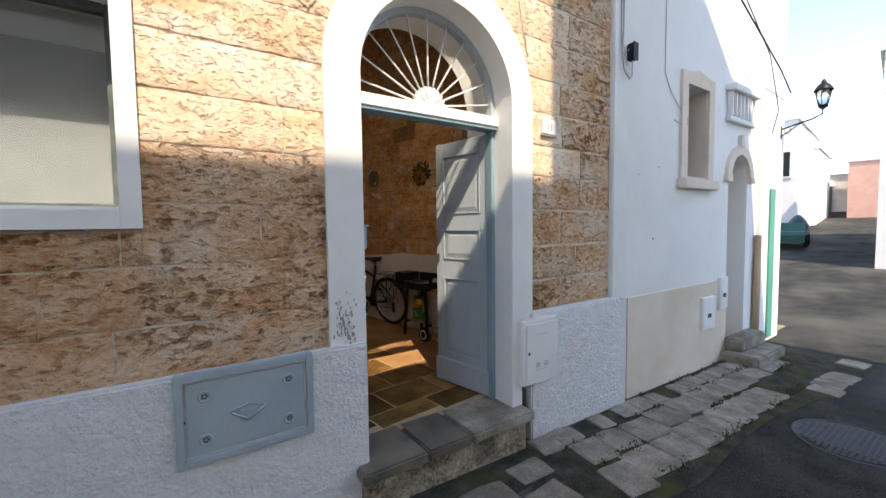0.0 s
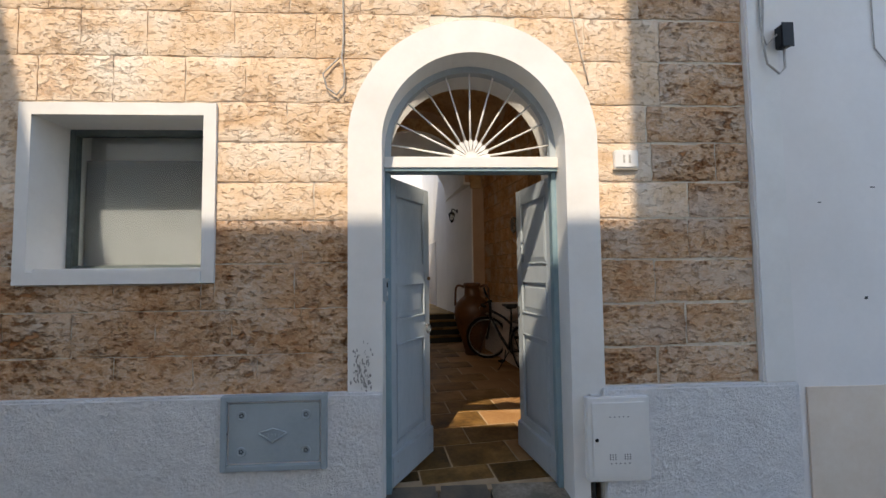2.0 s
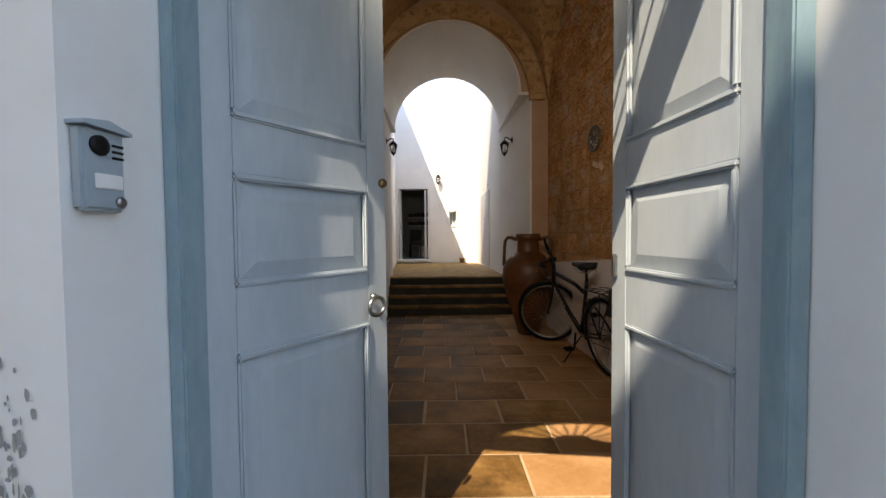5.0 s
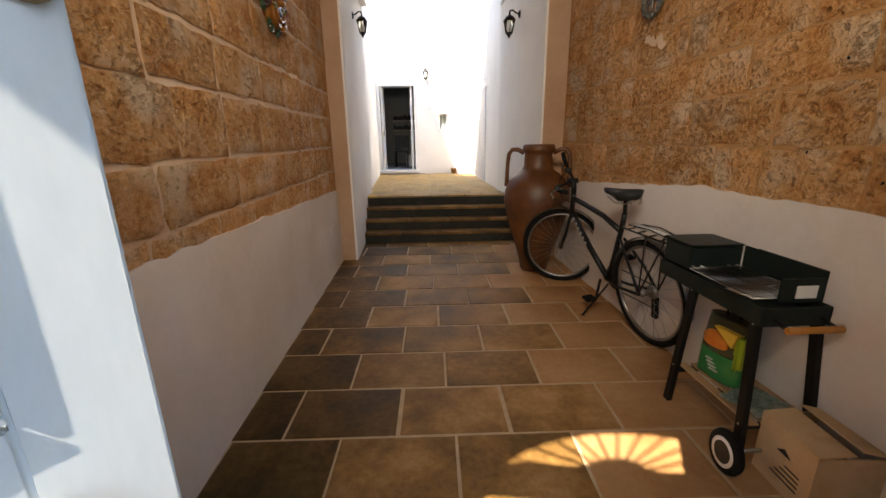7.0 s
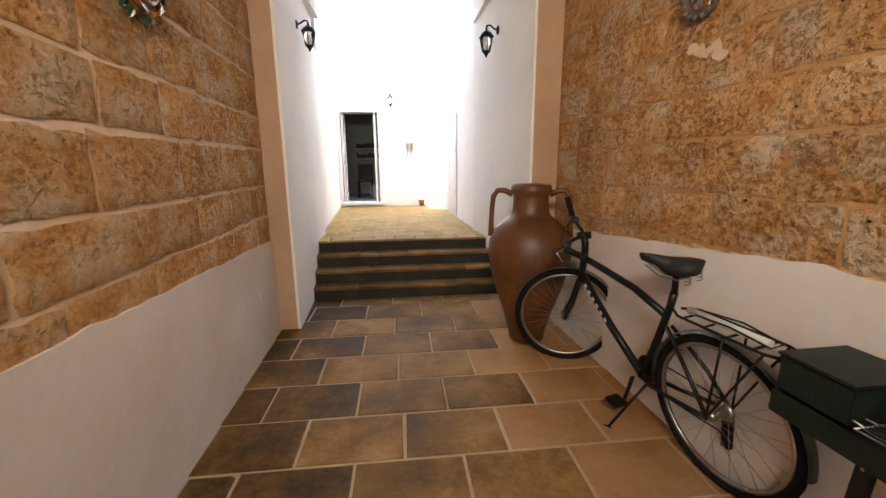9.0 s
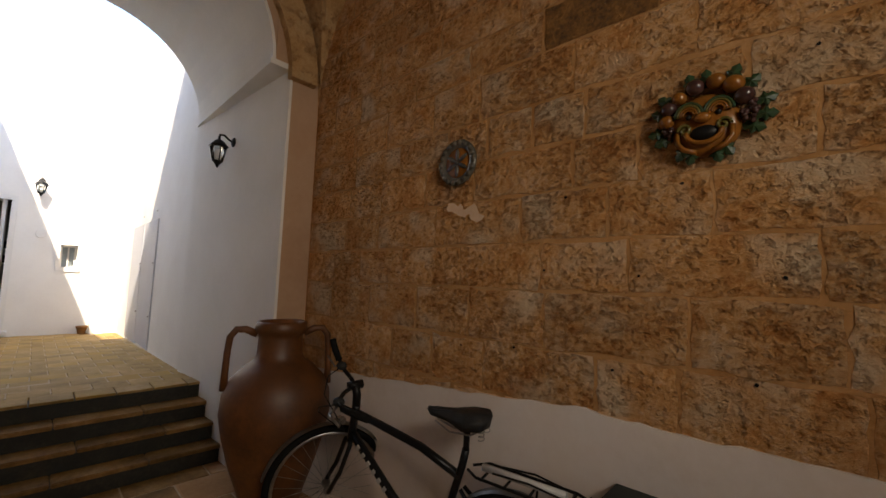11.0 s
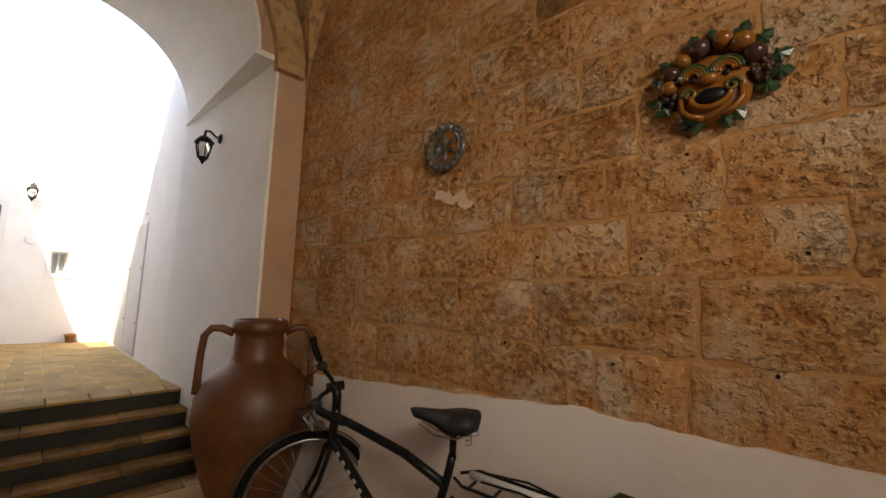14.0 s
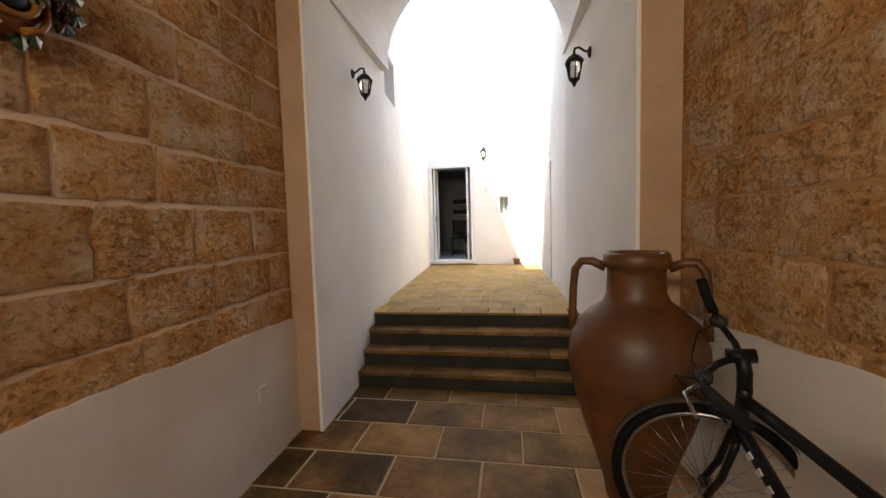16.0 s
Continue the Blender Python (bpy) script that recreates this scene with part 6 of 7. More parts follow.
def carton():
    g = thing("cardboard_box", "open brown cardboard box with faded print on the floor", "box", pose(3.54, 3.66, 0, 0, 0, -3) @ Matrix.Scale(0.9, 4))
    W, D, H, T = 0.27, 0.27, 0.27, 0.005
    for nm, q in (("side", (0, T, 0, D, 0, H)), ("side", (W - T, W, 0, D, 0, H)), ("side", (T, W - T, 0, T, 0, H)), ("side", (T, W - T, D - T, D, 0, H)), ("bottom", (T, W - T, T, D - T, 0, T))):
        bm = B()
        box(bm, *q)
        part(nm, bm, CARD, g)
    for m_, q in ((Matrix.Translation((0, 0, H)) @ pose(0, 0, 0, 0, -6), (0, 0.13, 0.0, D, 0, T)), (Matrix.Translation((W, 0, H)) @ pose(0, 0, 0, 0, 14), (-0.125, 0, 0.0, D, 0, T))):
        bm = B()
        box(bm, *q, 0, m_)
        part("flap", bm, CARD, g)
    for k in range(4):
        bm = B()
        box(bm, -0.0015, 0.001, 0.05, 0.18 - 0.02 * k, 0.06 + 0.022 * k, 0.066 + 0.022 * k)
        part("lettering", bm, DARK_GREY, g)
    bm = B()
    solid(bm, [(0.10, 0.17), (0.17, 0.17), (0.135, 0.195)], "x", -0.0015, 0.001)
    part("emblem", bm, DARK_GREY, g)
    bm = B()
    box(bm, 0.02, 0.25, 0.03, 0.24, 0.005, 0.16)
    part("contents", bm, DARK_GREY, g)


carton()


# ---- ceramics on the passage walls ----
def glaze(name, *c):
    return material(name, list(c), 0.22, 14, 60, 0.1, 0.003)


G_GREEN = glaze("green_glaze", (0.015, 0.04, 0.02), (0.04, 0.08, 0.035))
G_AMBER = glaze("amber_glaze", (0.17, 0.06, 0.010), (0.28, 0.11, 0.02))
G_PLUM = glaze("plum_glaze", (0.035, 0.018, 0.018), (0.08, 0.035, 0.03))
G_OLIVE = glaze("olive_glaze", (0.09, 0.08, 0.02), (0.16, 0.13, 0.035))


def ceramic_face(m, label):
    """A round wall ornament in one mesh: a plain face ringed with fruit and leaves."""
    bm = B()
    me_mats = [G_AMBER, G_GREEN, G_PLUM, G_OLIVE, BLACK]

    def add(vs, k):
        for v in vs:
            for f_ in v.link_faces:
                f_.material_index = k

    def tub(pts, r, k):
        add(tube(bm, pts, r, 8), k)
    add(ball(bm, (0, 0, -0.02), 0.15, (0.95, 0.35, 1.0), 24, 16), 0)
    rnd = random.Random(3)
    for a, r, s, k in ((172, 0.155, 0.036, 0), (150, 0.165, 0.038, 2), (128, 0.16, 0.034, 0), (102, 0.165, 0.042, 2), (74, 0.175, 0.040, 0), (50, 0.175, 0.044, 0), (26, 0.165, 0.042, 2)):
        add(ball(bm, (r * math.cos(radians(a)), -0.03, r * math.sin(radians(a))), s, (1, 0.8, 0.9), 14, 10), k)
    for a0, r0 in ((8, 0.175), (-8, 0.165), (190, 0.16)):
        for _ in range(12):
            a, r = radians(a0 + rnd.uniform(-11, 11)), r0 + rnd.uniform(-0.03, 0.02)
            add(ball(bm, (r * math.cos(a), -0.025 + rnd.uniform(-0.012, 0.01), r * math.sin(a)), 0.012, (1, 1, 1), 8, 6), 2)
    for a, r in ((105, 0.21), (88, 0.205), (60, 0.225), (38, 0.22), (12, 0.225), (-5, 0.22), (-20, 0.19), (140, 0.21), (158, 0.20), (185, 0.2), (200, 0.185), (-60, 0.16), (-75, 0.165), (-110, 0.165), (-125, 0.165)):
        c = Vector((r * math.cos(radians(a)), -0.012, r * math.sin(radians(a))))
        o = Vector((math.cos(radians(a)), 0, math.sin(radians(a))))
        u = Vector((-o.z, 0, o.x))
        prof = [(-0.045, 0.0), (-0.03, 0.022), (-0.015, 0.016), (0.0, 0.034), (0.012, 0.018), (0.025, 0.022), (0.045, 0.0)]
        loop = [c + o * x + u * w_ for x, w_ in prof] + [c + o * x - u * w_ for x, w_ in prof[-2:0:-1]]
        vs = [bm.verts.new(p) for p in loop] + [bm.verts.new(p + Vector((0, 0.008, 0))) for p in loop]
        k = len(loop)
        top = bm.verts.new(c + Vector((0, -0.012, 0)))
        for i in range(k):
            bm.faces.new((vs[i], vs[(i + 1) % k], top))
            bm.faces.new((vs[i], vs[k + i], vs[k + (i + 1) % k], vs[(i + 1) % k]))
        add(vs + [top], 1)
    for s in (-1, 1):
        ex, ez = 0.058 * s, 0.02
        for q, col in ((0.045, 3), (0.034, 0), (0.024, 0)):
            tub([(ex + q * math.cos(t), -0.052, ez + q * 1.15 * math.sin(t)) for t in [math.pi * i / 10 for i in range(11)]], 0.006, col)
        tub([(ex + 0.056 * math.cos(t), -0.048, ez + 0.064 * math.sin(t)) for t in [math.pi * i / 10 for i in range(11)]], 0.007, 1)
        add(ball(bm, (ex, -0.05, ez - 0.005), 0.013, (1, 0.6, 1), 10, 8), 4)
        tub([(s * (0.075 + 0.03 * (1 - i / 18) * math.cos(i * 0.55)), -0.05, -0.045 + 0.03 * (1 - i / 18) * math.sin(i * 0.55)) for i in range(16)], 0.008, 3)
        tub([(s * 0.105, -0.04, -0.05), (s * 0.105, -0.04, -0.10), (s * 0.08, -0.045, -0.135), (s * 0.03, -0.045, -0.155)], 0.012, 0)
    add(ball(bm, (0, -0.065, -0.005), 0.028, (1.25, 0.8, 0.85), 14, 10), 0)
    add(ball(bm, (0, -0.04, -0.065), 0.05, (1.15, 0.4, 0.75), 18, 12), 4)
    tub([(0.07 * math.cos(t), -0.05, -0.06 + 0.055 * math.sin(t)) for t in [math.pi + math.pi * i / 12 for i in range(13)]], 0.012, 0)
    bmesh.ops.recalc_face_normals(bm, faces=bm.faces)
    me = mesh_of("ceramic_wall_face", bm, G_AMBER)
    for q in me_mats[1:]:
        me.materials.append(q)
    ob = new("ceramic_wall_face", me)
    ob.matrix_basis = m
    return tagged(ob, label, "wall ornament", "ceramic wall ornaments")


ceramic_face(WALL_E @ pose(-4.29, -0.015, 2.04) @ Matrix.Diagonal((0.72, 0.9, 0.72, 1)), "glazed ceramic face ringed with fruit and leaves on the stone wall")
ceramic_face(WALL_W @ pose(5.34, -0.015, 2.07) @ Matrix.Diagonal((0.9, 1, 0.9, 1)), "glazed ceramic face with fruit on the pale-jointed stone wall")


def wall_dish(m):
    g = thing("wall_dish", "round ceramic dish with flower relief and beaded rim on the wall", "plate", m)
    DISH = glaze("grey_green_glaze", (0.035, 0.035, 0.03), (0.09, 0.085, 0.07), (0.15, 0.13, 0.10))
    bm = B()
    lathe(bm, [(0.115, 0.0), (0.145, 0.012), (0.145, 0.024), (0.105, 0.030), (0.098, 0.016), (0.02, 0.012)], 40, pose(0, 0, 0, 90))
    part("dish", bm, DISH, g)
    bm = B()
    lathe(bm, [(0.096, 0.014), (0.09, 0.019), (0.01, 0.018)], 32, pose(0, 0, 0, 90))
    part("ground", bm, G_AMBER, g)
    for k in range(18):
        a = 2 * math.pi * k / 18
        bm = B()
        ball(bm, (0.125 * math.cos(a), -0.028, 0.125 * math.sin(a)), 0.019, (1, 0.6, 1), 8, 6)
        part("rim_bead", bm, DISH, g)
    for k in range(6):
        a = math.pi / 2 + math.pi * k / 3
        bm = B()
        vs = ball(bm, (0, 0, 0), 0.03, (1.35, 0.35, 0.45), 12, 8)
        bmesh.ops.transform(bm, matrix=Matrix.Translation((0.05 * math.cos(a), -0.022, 0.05 * math.sin(a))) @ pose(0, 0, 0, 0, -math.degrees(a)), verts=vs)
        part("petal", bm, DISH, g)
    bm = B()
    ball(bm, (0, -0.024, 0), 0.014)
    part("boss", bm, DISH, g)


wall_dish(WALL_E @ pose(-5.365, -0.012, 2.09) @ Matrix.Scale(0.83, 4))


# ---- marks on the walls ----
def specks(name, label, category, mat, m, places, seed):
    """Small flat marks a hair's breadth proud of a wall, face towards -y."""
    r_ = random.Random(seed)
    bm = B()
    for x, z, sx, sz in places:
        k = 9
        ring_ = []
        for i in range(k):
            a = 2 * math.pi * i / k
            q = r_.uniform(0.55, 1.1)
            ring_.append(bm.verts.new((x + sx * q * math.cos(a), 0, z + sz * q * math.sin(a))))
        bm.faces.new(ring_)
    return tagged(part(name, bm, mat, None, "", m), label, category, "", "stuff")


MOULD = material("mould", [(0.22, 0.21, 0.20), (0.34, 0.33, 0.32)], 0.95, 20, 90, 0.1, 0.002)
rnd = random.Random(8)
specks("mould_marks", "dark mould specks at the foot of the door surround", "stain", MOULD, FRONT @ Matrix.Translation((0, -0.0275, 0)), [(1.565 + rnd.gauss(0, 0.03), 0.83 + rnd.gauss(0, 0.07), rnd.uniform(0.002, 0.007), rnd.uniform(0.004, 0.018)) for _ in range(90)], 9)
rnd = random.Random(18)
specks("wall_holes", "small dark drill holes in the passage wall", "hole", BLACK, WALL_E @ Matrix.Translation((0, -0.006, 0)), [(-(0.94 * y + 0.04), 0.92 * z + 0.05, 0.007, 0.007) for y, z in ((5.15, 1.62), (4.75, 1.60), (4.32, 1.60), (5.3, 1.25), (4.85, 1.22), (4.4, 1.25), (5.62, 1.22), (4.05, 2.2), (3.95, 1.7), (4.1, 1.15), (5.05, 1.95), (4.6, 1.95), (3.9, 2.0), (4.22, 2.35))], 19)
specks("plaster_patch", "pale plaster remains on the stone under the dish", "plaster", MORTAR_PALE, WALL_E @ Matrix.Translation((0, -0.008, 0)), [(-5.40 + 0.04 * i + rnd.uniform(-0.02, 0.02), 1.86 - 0.012 * i + rnd.uniform(-0.02, 0.02), rnd.uniform(0.03, 0.06), rnd.uniform(0.02, 0.04)) for i in range(5)], 20)
specks("wall_mark", "small dark fixing mark on the white wall", "mark", DARK_GREY, FRONT @ Matrix.Translation((0, -0.002, 0)), [(4.83, 1.22, 0.018, 0.012), (4.55, 1.85, 0.02, 0.006), (4.92, 1.95, 0.025, 0.005)], 21)


# ---- paving, tiles and wall stones, piece by piece ----
def tile_mesh(name, mat):
    bm = B()
    e = 0.02
    lo = [bm.verts.new(p) for p in ((0, 0, 0), (1, 0, 0), (1, 1, 0), (0, 1, 0))]
    mi = [bm.verts.new(p) for p in ((0, 0, 0.8), (1, 0, 0.8), (1, 1, 0.8), (0, 1, 0.8))]
    hi = [bm.verts.new(p) for p in ((e, e, 1), (1 - e, e, 1), (1 - e, 1 - e, 1), (e, 1 - e, 1))]
    for a, b in ((lo, mi), (mi, hi)):
        for i in range(4):
            bm.faces.new((a[i], a[(i + 1) % 4], b[(i + 1) % 4], b[i]))
    bm.faces.new(hi)
    return mesh_of(name, bm, mat)


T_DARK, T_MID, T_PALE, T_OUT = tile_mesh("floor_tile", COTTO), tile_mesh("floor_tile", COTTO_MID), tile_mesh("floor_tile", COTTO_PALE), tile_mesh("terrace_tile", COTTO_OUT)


def lay_tile(me, parent, x0, x1, y0, y1, top, rnd, joint=0.005):
    ob = new(me.name.split(".")[0], me)
    ob.parent = parent
    h = 0.02
    ob.matrix_basis = Matrix.Translation((x0 + joint, y0 + joint, top - h + rnd.uniform(-0.002, 0.001))) @ pose(0, 0, 0, rnd.uniform(-0.25, 0.25), rnd.uniform(-0.25, 0.25), 0) @ Matrix.Diagonal((x1 - x0 - 2 * joint, y1 - y0 - 2 * joint, h, 1))


rnd = random.Random(11)
ROW, TW = 0.3595, 0.51
for r_ in range(15):
    y1_ = min(4.112 + (10 - r_) * ROW, 7.555)
    y0_ = 4.112 + (9 - r_) * ROW
    ym = (y0_ + y1_) / 2
    off = (2.12 if r_ % 2 == 1 else 2.365) - 0.045 * (ym - 4.3) - 3 * TW
    wl2, wr2 = west_x(ym), east_x(ym)
    k = 0
    while True:
        x0, x1 = off + k * TW, off + (k + 1) * TW
        k += 1
        if x1 < wl2 + 0.03:
            continue
        if x0 > wr2 - 0.03:
            break
        x0, x1 = max(x0, wl2 + 0.012), min(x1, wr2 - 0.012)
        # keep clear of the street wall, which stands askew
        lim = (FRONT @ Vector(((x0 + x1) / 2, 0.27, 0))).y + 0.03
        if y1_ < lim + 0.05 or not (DOOR_L - 0.3 < x1 and x0 < DOOR_R + 0.6) and y1_ < lim + 0.4:
            continue
        # tiles run from dark in the west to pale in the east, shifted randomly
        tone_x = (x0 + x1) / 2 + rnd.uniform(-0.2, 0.2)
        lay_tile(T_PALE if tone_x > 2.85 else T_MID if tone_x > 1.95 else T_DARK, floor, x0, x1, max(y0_, lim), y1_, 0.0, rnd)
rnd = random.Random(12)
for r_ in range(24):
    y0_ = NOSE[3] + r_ * 0.235
    if y0_ > CY - 0.03:
        break
    y1_ = min(y0_ + 0.235, CY)
    k = 0
    while True:
        x0 = 0.8 + (0.12 if r_ % 2 else 0.0) + k * 0.242
        k += 1
        if x0 > EX - 0.02:
            break
        xl = 1.38 if y0_ < PIER_END else court_x(y0_) + 0.004
        xr = 3.33 if y0_ < PIER_END else EX - 0.004
        a, b = max(x0, xl), min(x0 + 0.242, xr)
        if b - a < 0.04:
            continue
        lay_tile(T_OUT, terrace, a, b, y0_, y1_, terrace_z((y0_ + y1_) / 2), rnd, 0.004)

# paving stones along the house, in the street
pavement = tagged(new("pavement"), "strip of worn paving stones with moss along the house", "pavement", "", "structure")
pavement.matrix_basis = FRONT
STONES = []
for s in range(7):
    r_ = random.Random(40 + s)
    bm = B()
    n = 16
    base = []
    for i in range(n):
        a = 2 * math.pi * i / n
        c, q = math.cos(a), math.sin(a)
        w_ = 0.5 * (1 + r_.uniform(-0.05, 0.03))
        base.append((w_ * math.copysign(abs(c) ** 0.14, c), w_ * math.copysign(abs(q) ** 0.14, q)))
    lo = [bm.verts.new((x, y, 0)) for x, y in base]
    hi = [bm.verts.new((x * 0.93, y * 0.93, 1 + r_.uniform(-0.1, 0.1))) for x, y in base]
    for i in range(n):
        bm.faces.new((lo[i], lo[(i + 1) % n], hi[(i + 1) % n], hi[i])).smooth = True
    bm.faces.new(hi)
    STONES.append(mesh_of("paving_stone", bm, COBBLE))
bm = B()
edge = [(2.93, -0.02), (7.6, -0.02), (7.9, -0.6), (7.6, -1.2), (6.3, -1.25), (5.7, -0.95), (4.3, -0.98), (3.2, -0.9), (2.95, -0.75), (0.3, -0.45), (0.3, -0.02)]
vs = [bm.verts.new((x, y, street_z(x) + 0.004)) for x, y in edge]
for (x0, x1) in ((0.3, 1.2), (1.2, 2.0), (2.0, 2.93), (2.93, 3.6), (3.6, 4.3), (4.3, 5.0), (5.0, 5.7), (5.7, 6.4), (6.4, 7.0), (7.0, 7.6)):
    def low(x):
        return -0.5 if x < 2.9 else -0.98 + 0.05 * math.sin(3 * x) - (0.2 if x > 5.7 else 0)
    bm.faces.new([bm.verts.new((x, y, street_z(x) + 0.004)) for x, y in ((x0, -0.02), (x0, low(x0)), (x1, low(x1)), (x1, -0.02))])
bmesh.ops.delete(bm, geom=vs, context="VERTS")
structure("dirt_strip", bm, material("mossy_dirt", [(0.026, 0.027, 0.018), (0.055, 0.052, 0.038), (0.11, 0.10, 0.08)], 0.95, 7, 120, 1.0, 0.015, fine_mix=1.0, spec=0.1, stain=(0.07, 0.085, 0.02), stain_amount=0.7, stain_scale=2.5), "mossy dirt between paving stones along the wall", "ground", FRONT)
rnd = random.Random(5)


for row, (v, dep) in enumerate(((-0.17, 0.20), (-0.42, 0.27), (-0.72, 0.30), (-1.02, 0.26))):
    x = 2.95 + (0.0, 0.2, 0.1, 3.2)[row]
    end = (7.0, 6.9, 5.6, 7.6)[row]
    while x < end:
        wd = rnd.uniform(0.22, 0.40) if row else rnd.uniform(0.15, 0.28)
        if rnd.random() > 0.07:
            ob = new("paving_stone", rnd.choice(STONES))
            ob.parent = pavement
            ob.matrix_basis = Matrix.Translation((x + wd / 2, v + rnd.uniform(-0.02, 0.02), street_z(x) - 0.03)) @ pose(0, 0, 0, rnd.uniform(-1.5, 1.5), rnd.uniform(-1.5, 1.5), rnd.uniform(-4, 4) - 7) @ Matrix.Diagonal((wd * 1.0, dep * 1.06, rnd.uniform(0.04, 0.05), 1))
        x += wd
for x, v, wd, dep in ((1.9, -0.35, 0.3, 0.22), (2.3, -0.4, 0.36, 0.26), (2.72, -0.32, 0.3, 0.2), (2.6, -0.6, 0.4, 0.25), (1.2, -0.3, 0.3, 0.2), (0.8, -0.28, 0.28, 0.2)):
    ob = new("paving_stone", rnd.choice(STONES))
    ob.parent = pavement
    ob.matrix_basis = Matrix.Translation((x, v, street_z(x) - 0.035)) @ pose(0, 0, 0, 0, 0, rnd.uniform(-12, 12)) @ Matrix.Diagonal((wd, dep, 0.05, 1))
# moss and small weeds in the joints
bm = B()
for _ in range(900):
    x = rnd.uniform(3.0, 7.0)
    v = rnd.choice((-0.06, -0.29, -0.56, -0.86)) + rnd.uniform(-0.035, 0.035)
    if noise.noise((x * 1.6, v * 3, 0)) < 0.0:
        continue
    z = street_z(x)
    for _k in range(3):
        a, h = rnd.uniform(0, 6.28), rnd.uniform(0.008, 0.035)
        c = Vector((x + rnd.uniform(-0.02, 0.02), v + rnd.uniform(-0.02, 0.02), z))
        d_ = Vector((math.cos(a), math.sin(a), 0)) * 0.012
        e_ = Vector((-math.sin(a), math.cos(a), 0)) * 0.008
        bm.faces.new([bm.verts.new(p) for p in (c - e_, c + e_, c + d_ + e_ * 0.4 + Vector((0, 0, h)), c + d_ * 0.6 - e_ * 0.5 + Vector((0, 0, h * 0.9)))])
tagged(part("moss", bm, MOSS, None, "", FRONT), "moss and small weeds between the paving stones", "moss", "", "stuff")

manhole = thing("manhole_cover", "round cast iron manhole cover with square studs", "manhole cover", FRONT @ Matrix.Translation((5.1, -1.45, street_z(5.1) - 0.004)))
IRON = material("cast_iron", [(0.05, 0.055, 0.06), (0.09, 0.095, 0.10)], 0.6, 8, 60, 0.3, 0.004, metal=0.5)
bm = B()
lathe(bm, [(0.36, -0.02), (0.36, 0.006), (0.345, 0.008)], 48)
part("plate", bm, IRON, manhole)
bm = B()
n = 48
tube(bm, [(0.36 * math.cos(2 * math.pi * i / n), 0.36 * math.sin(2 * math.pi * i / n), 0.006) for i in range(n)], 0.012, 6, closed=True)
part("rim", bm, IRON, manhole)
bm = B()
for i in range(-8, 9):
    for j in range(-8, 9):
        if math.hypot(i, j) * 0.038 < 0.32:
            vs = [bm.verts.new((i * 0.038 + a, j * 0.038 + b, z)) for z in (0.004, 0.014) for a, b in ((-0.012, -0.012), (0.012, -0.012), (0.012, 0.012), (-0.012, 0.012))]
            bm.faces.new(vs[4:])
            for k in range(4):
                bm.faces.new((vs[k], vs[(k + 1) % 4], vs[4 + (k + 1) % 4], vs[4 + k]))
part("studs", bm, IRON, manhole)
hatch = thing("drain_cover", "rectangular rusty iron cover in the pavement", "drain cover", FRONT @ Matrix.Translation((2.35, -0.62, street_z(2.35) + 0.002)))
bm = B()
box(bm, -0.22, 0.22, -0.15, 0.15, -0.02, 0.003, 0.002)
part("plate", bm, IRON, hatch)
bm = B()
box(bm, -0.24, 0.24, -0.17, -0.15, -0.02, 0.006)
box(bm, -0.24, 0.24, 0.15, 0.17, -0.02, 0.006)
part("rim", bm, IRON, hatch)


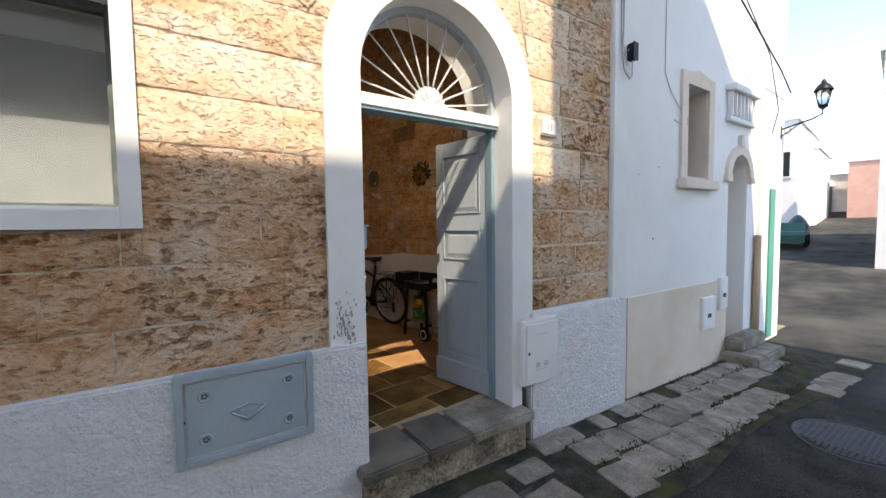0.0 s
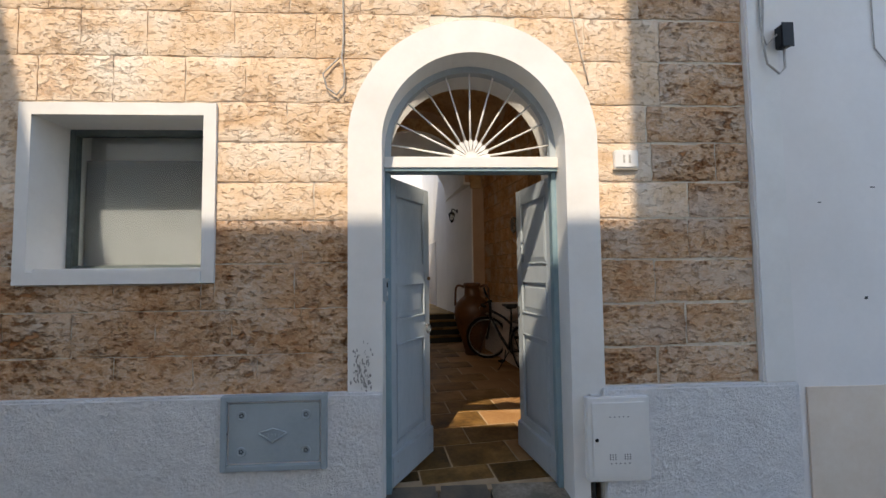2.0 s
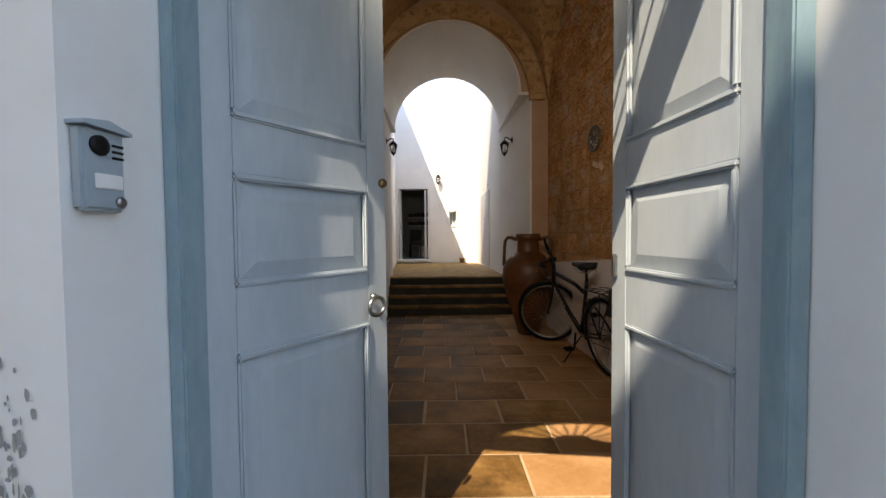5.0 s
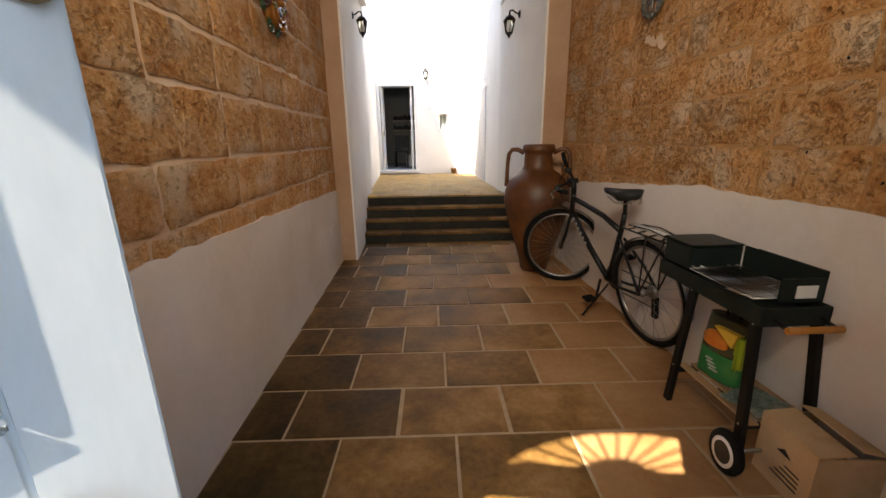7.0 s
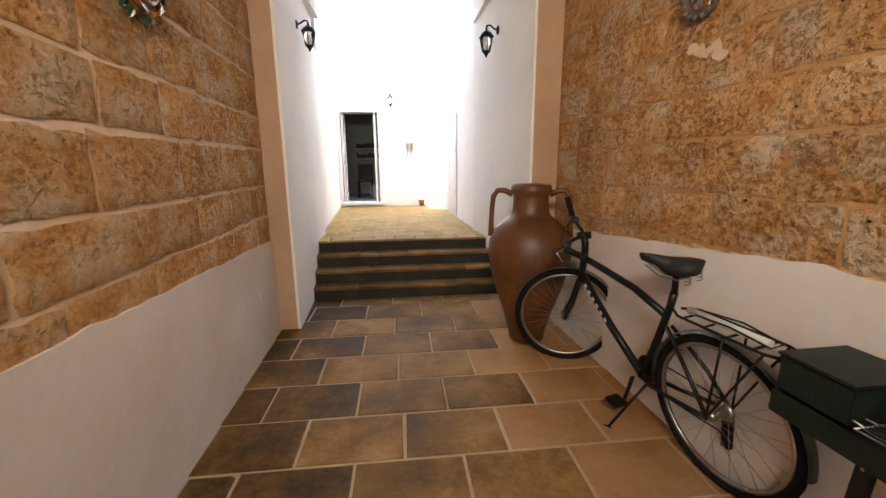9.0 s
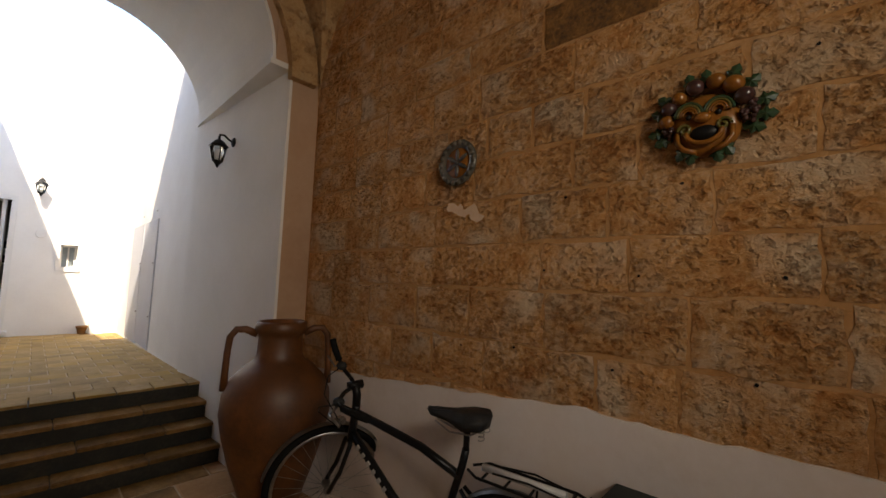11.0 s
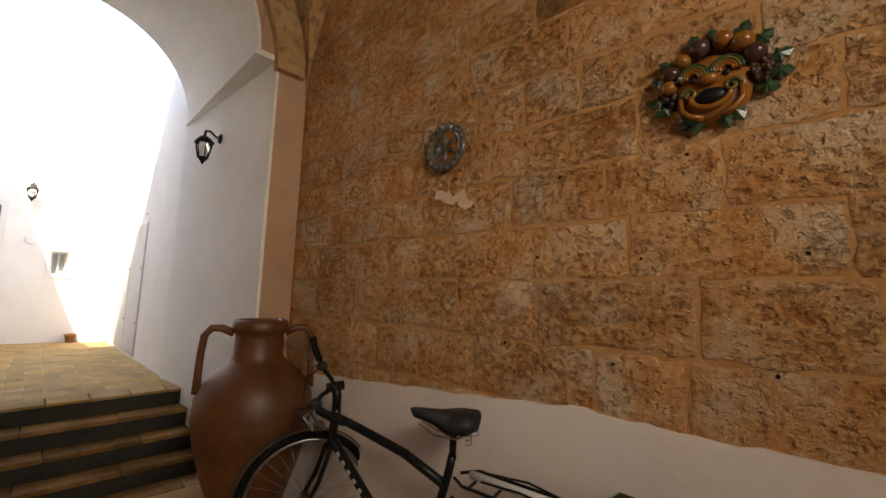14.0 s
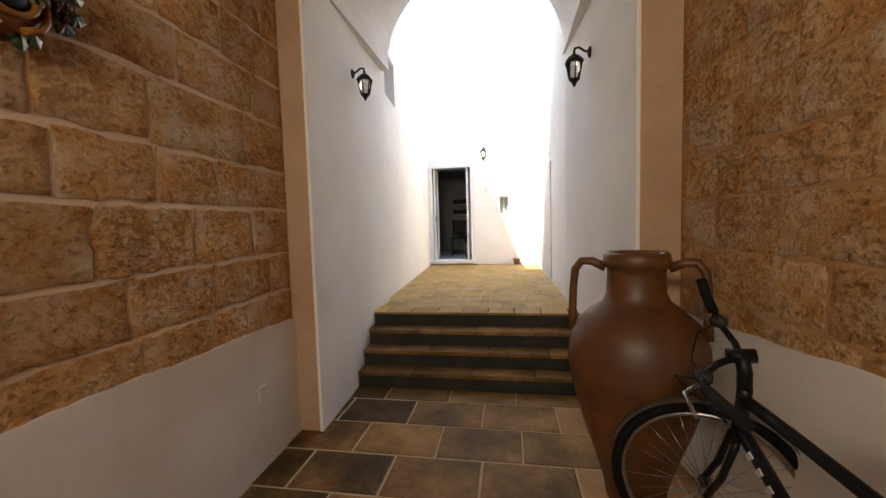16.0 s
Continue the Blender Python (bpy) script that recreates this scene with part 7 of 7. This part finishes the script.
# stones of the street front
def courses(x0, x1, z0, z1, h, gaps, mats, parent, m, wmin, wmax, joint, seed, y=0.0, depth=0.05, fills=lambda za, zb: []):
    """Rows of blocks; gaps(za, zb) gives the stretches that stay free in a course."""
    r_ = random.Random(seed)
    z = z0
    while z < z1:
        hh = h * r_.uniform(0.88, 1.12)
        free = sorted(gaps(z, z + hh))
        spans, a = [], x0
        for g0, g1 in free:
            if g0 > a:
                spans.append((a, min(g0, x1)))
            a = max(a, g1)
        if a < x1:
            spans.append((a, x1))
        for a, b, c, d_ in fills(z, z + hh):
            x = a
            while b - x > 0.03:
                w_ = min(r_.uniform(wmin, wmax), b - x)
                lay_block(x, x + w_, c, d_, mats(r_, x, z), parent, depth, y, m, joint)
                x += w_
        for a, b in spans:
            x = a
            while b - x > 0.03:
                w_ = r_.uniform(wmin, wmax)
                if b - x - w_ < wmin * 0.45:
                    w_ = b - x
                lay_block(x, x + w_, z, z + hh, mats(r_, x, z), parent, depth, y, m, joint * r_.uniform(0.6, 1.5) * (2.4 if joint < 0.004 and x > 3.0 else 1.0))
                x += w_
        z += hh


def front_gaps(za, zb):
    g_ = []
    if za < WIN_T + 0.07 and zb > WIN_B - 0.08:
        g_.append((WIN_L - 0.07, WIN_R + 0.07))
    if za < WIN2_T + 0.07 and zb > WIN2_B - 0.08:
        g_.append((WIN2_L - 0.07, WIN2_R + 0.07))
    zm = za * 0.35 + zb * 0.65
    ro = DOOR_W + BAND - 0.012
    if zm < SPRING:
        g_.append((DOOR_C - ro, DOOR_C + ro))
    elif zm < SPRING + ro:
        q = math.sqrt(ro * ro - (zm - SPRING) ** 2)
        g_.append((DOOR_C - q, DOOR_C + q))
    return g_


def front_fills(za, zb):
    """The strips of a course that pass under or over a window."""
    f_ = []
    for l_, r_2, b_2, t_2 in ((WIN_L - 0.07, WIN_R + 0.07, WIN_B - 0.08, WIN_T + 0.07), (WIN2_L - 0.07, WIN2_R + 0.07, WIN2_B - 0.08, WIN2_T + 0.07)):
        if za < b_2 - 0.03 and b_2 < zb:
            f_.append((l_, r_2, za, b_2))
        if za < t_2 and t_2 < zb - 0.03:
            f_.append((l_, r_2, t_2, zb))
    return f_


courses(-2.4, 4.075, 0.70, 4.5, 0.262, front_gaps, lambda r_, x, z: TUFA_RED if z < 1.7 or x > 3.1 else TUFA, wall_front, None, 0.36, 0.62, 0.003, 21, -0.002, 0.05, front_fills)
courses(-BACK + 0.01, -2.6, 0.74, 4.6, 0.218, lambda a, b: [], lambda r_, x, z: TUFA_DARK if (-5.62 < x < -5.25 and 2.3 < z < 2.52) or (-4.9 < x < -4.5 and 2.52 < z < 2.73) else TUFA_IN, wall_east, None, 0.24, 0.54, 0.0065, 22, -0.003, 0.05)
courses(2.9, BACK - 0.01, 0.68, 4.6, 0.262, lambda a, b: [], lambda r_, x, z: TUFA_IN, wall_west, None, 0.36, 0.62, 0.010, 23, -0.004, 0.06)
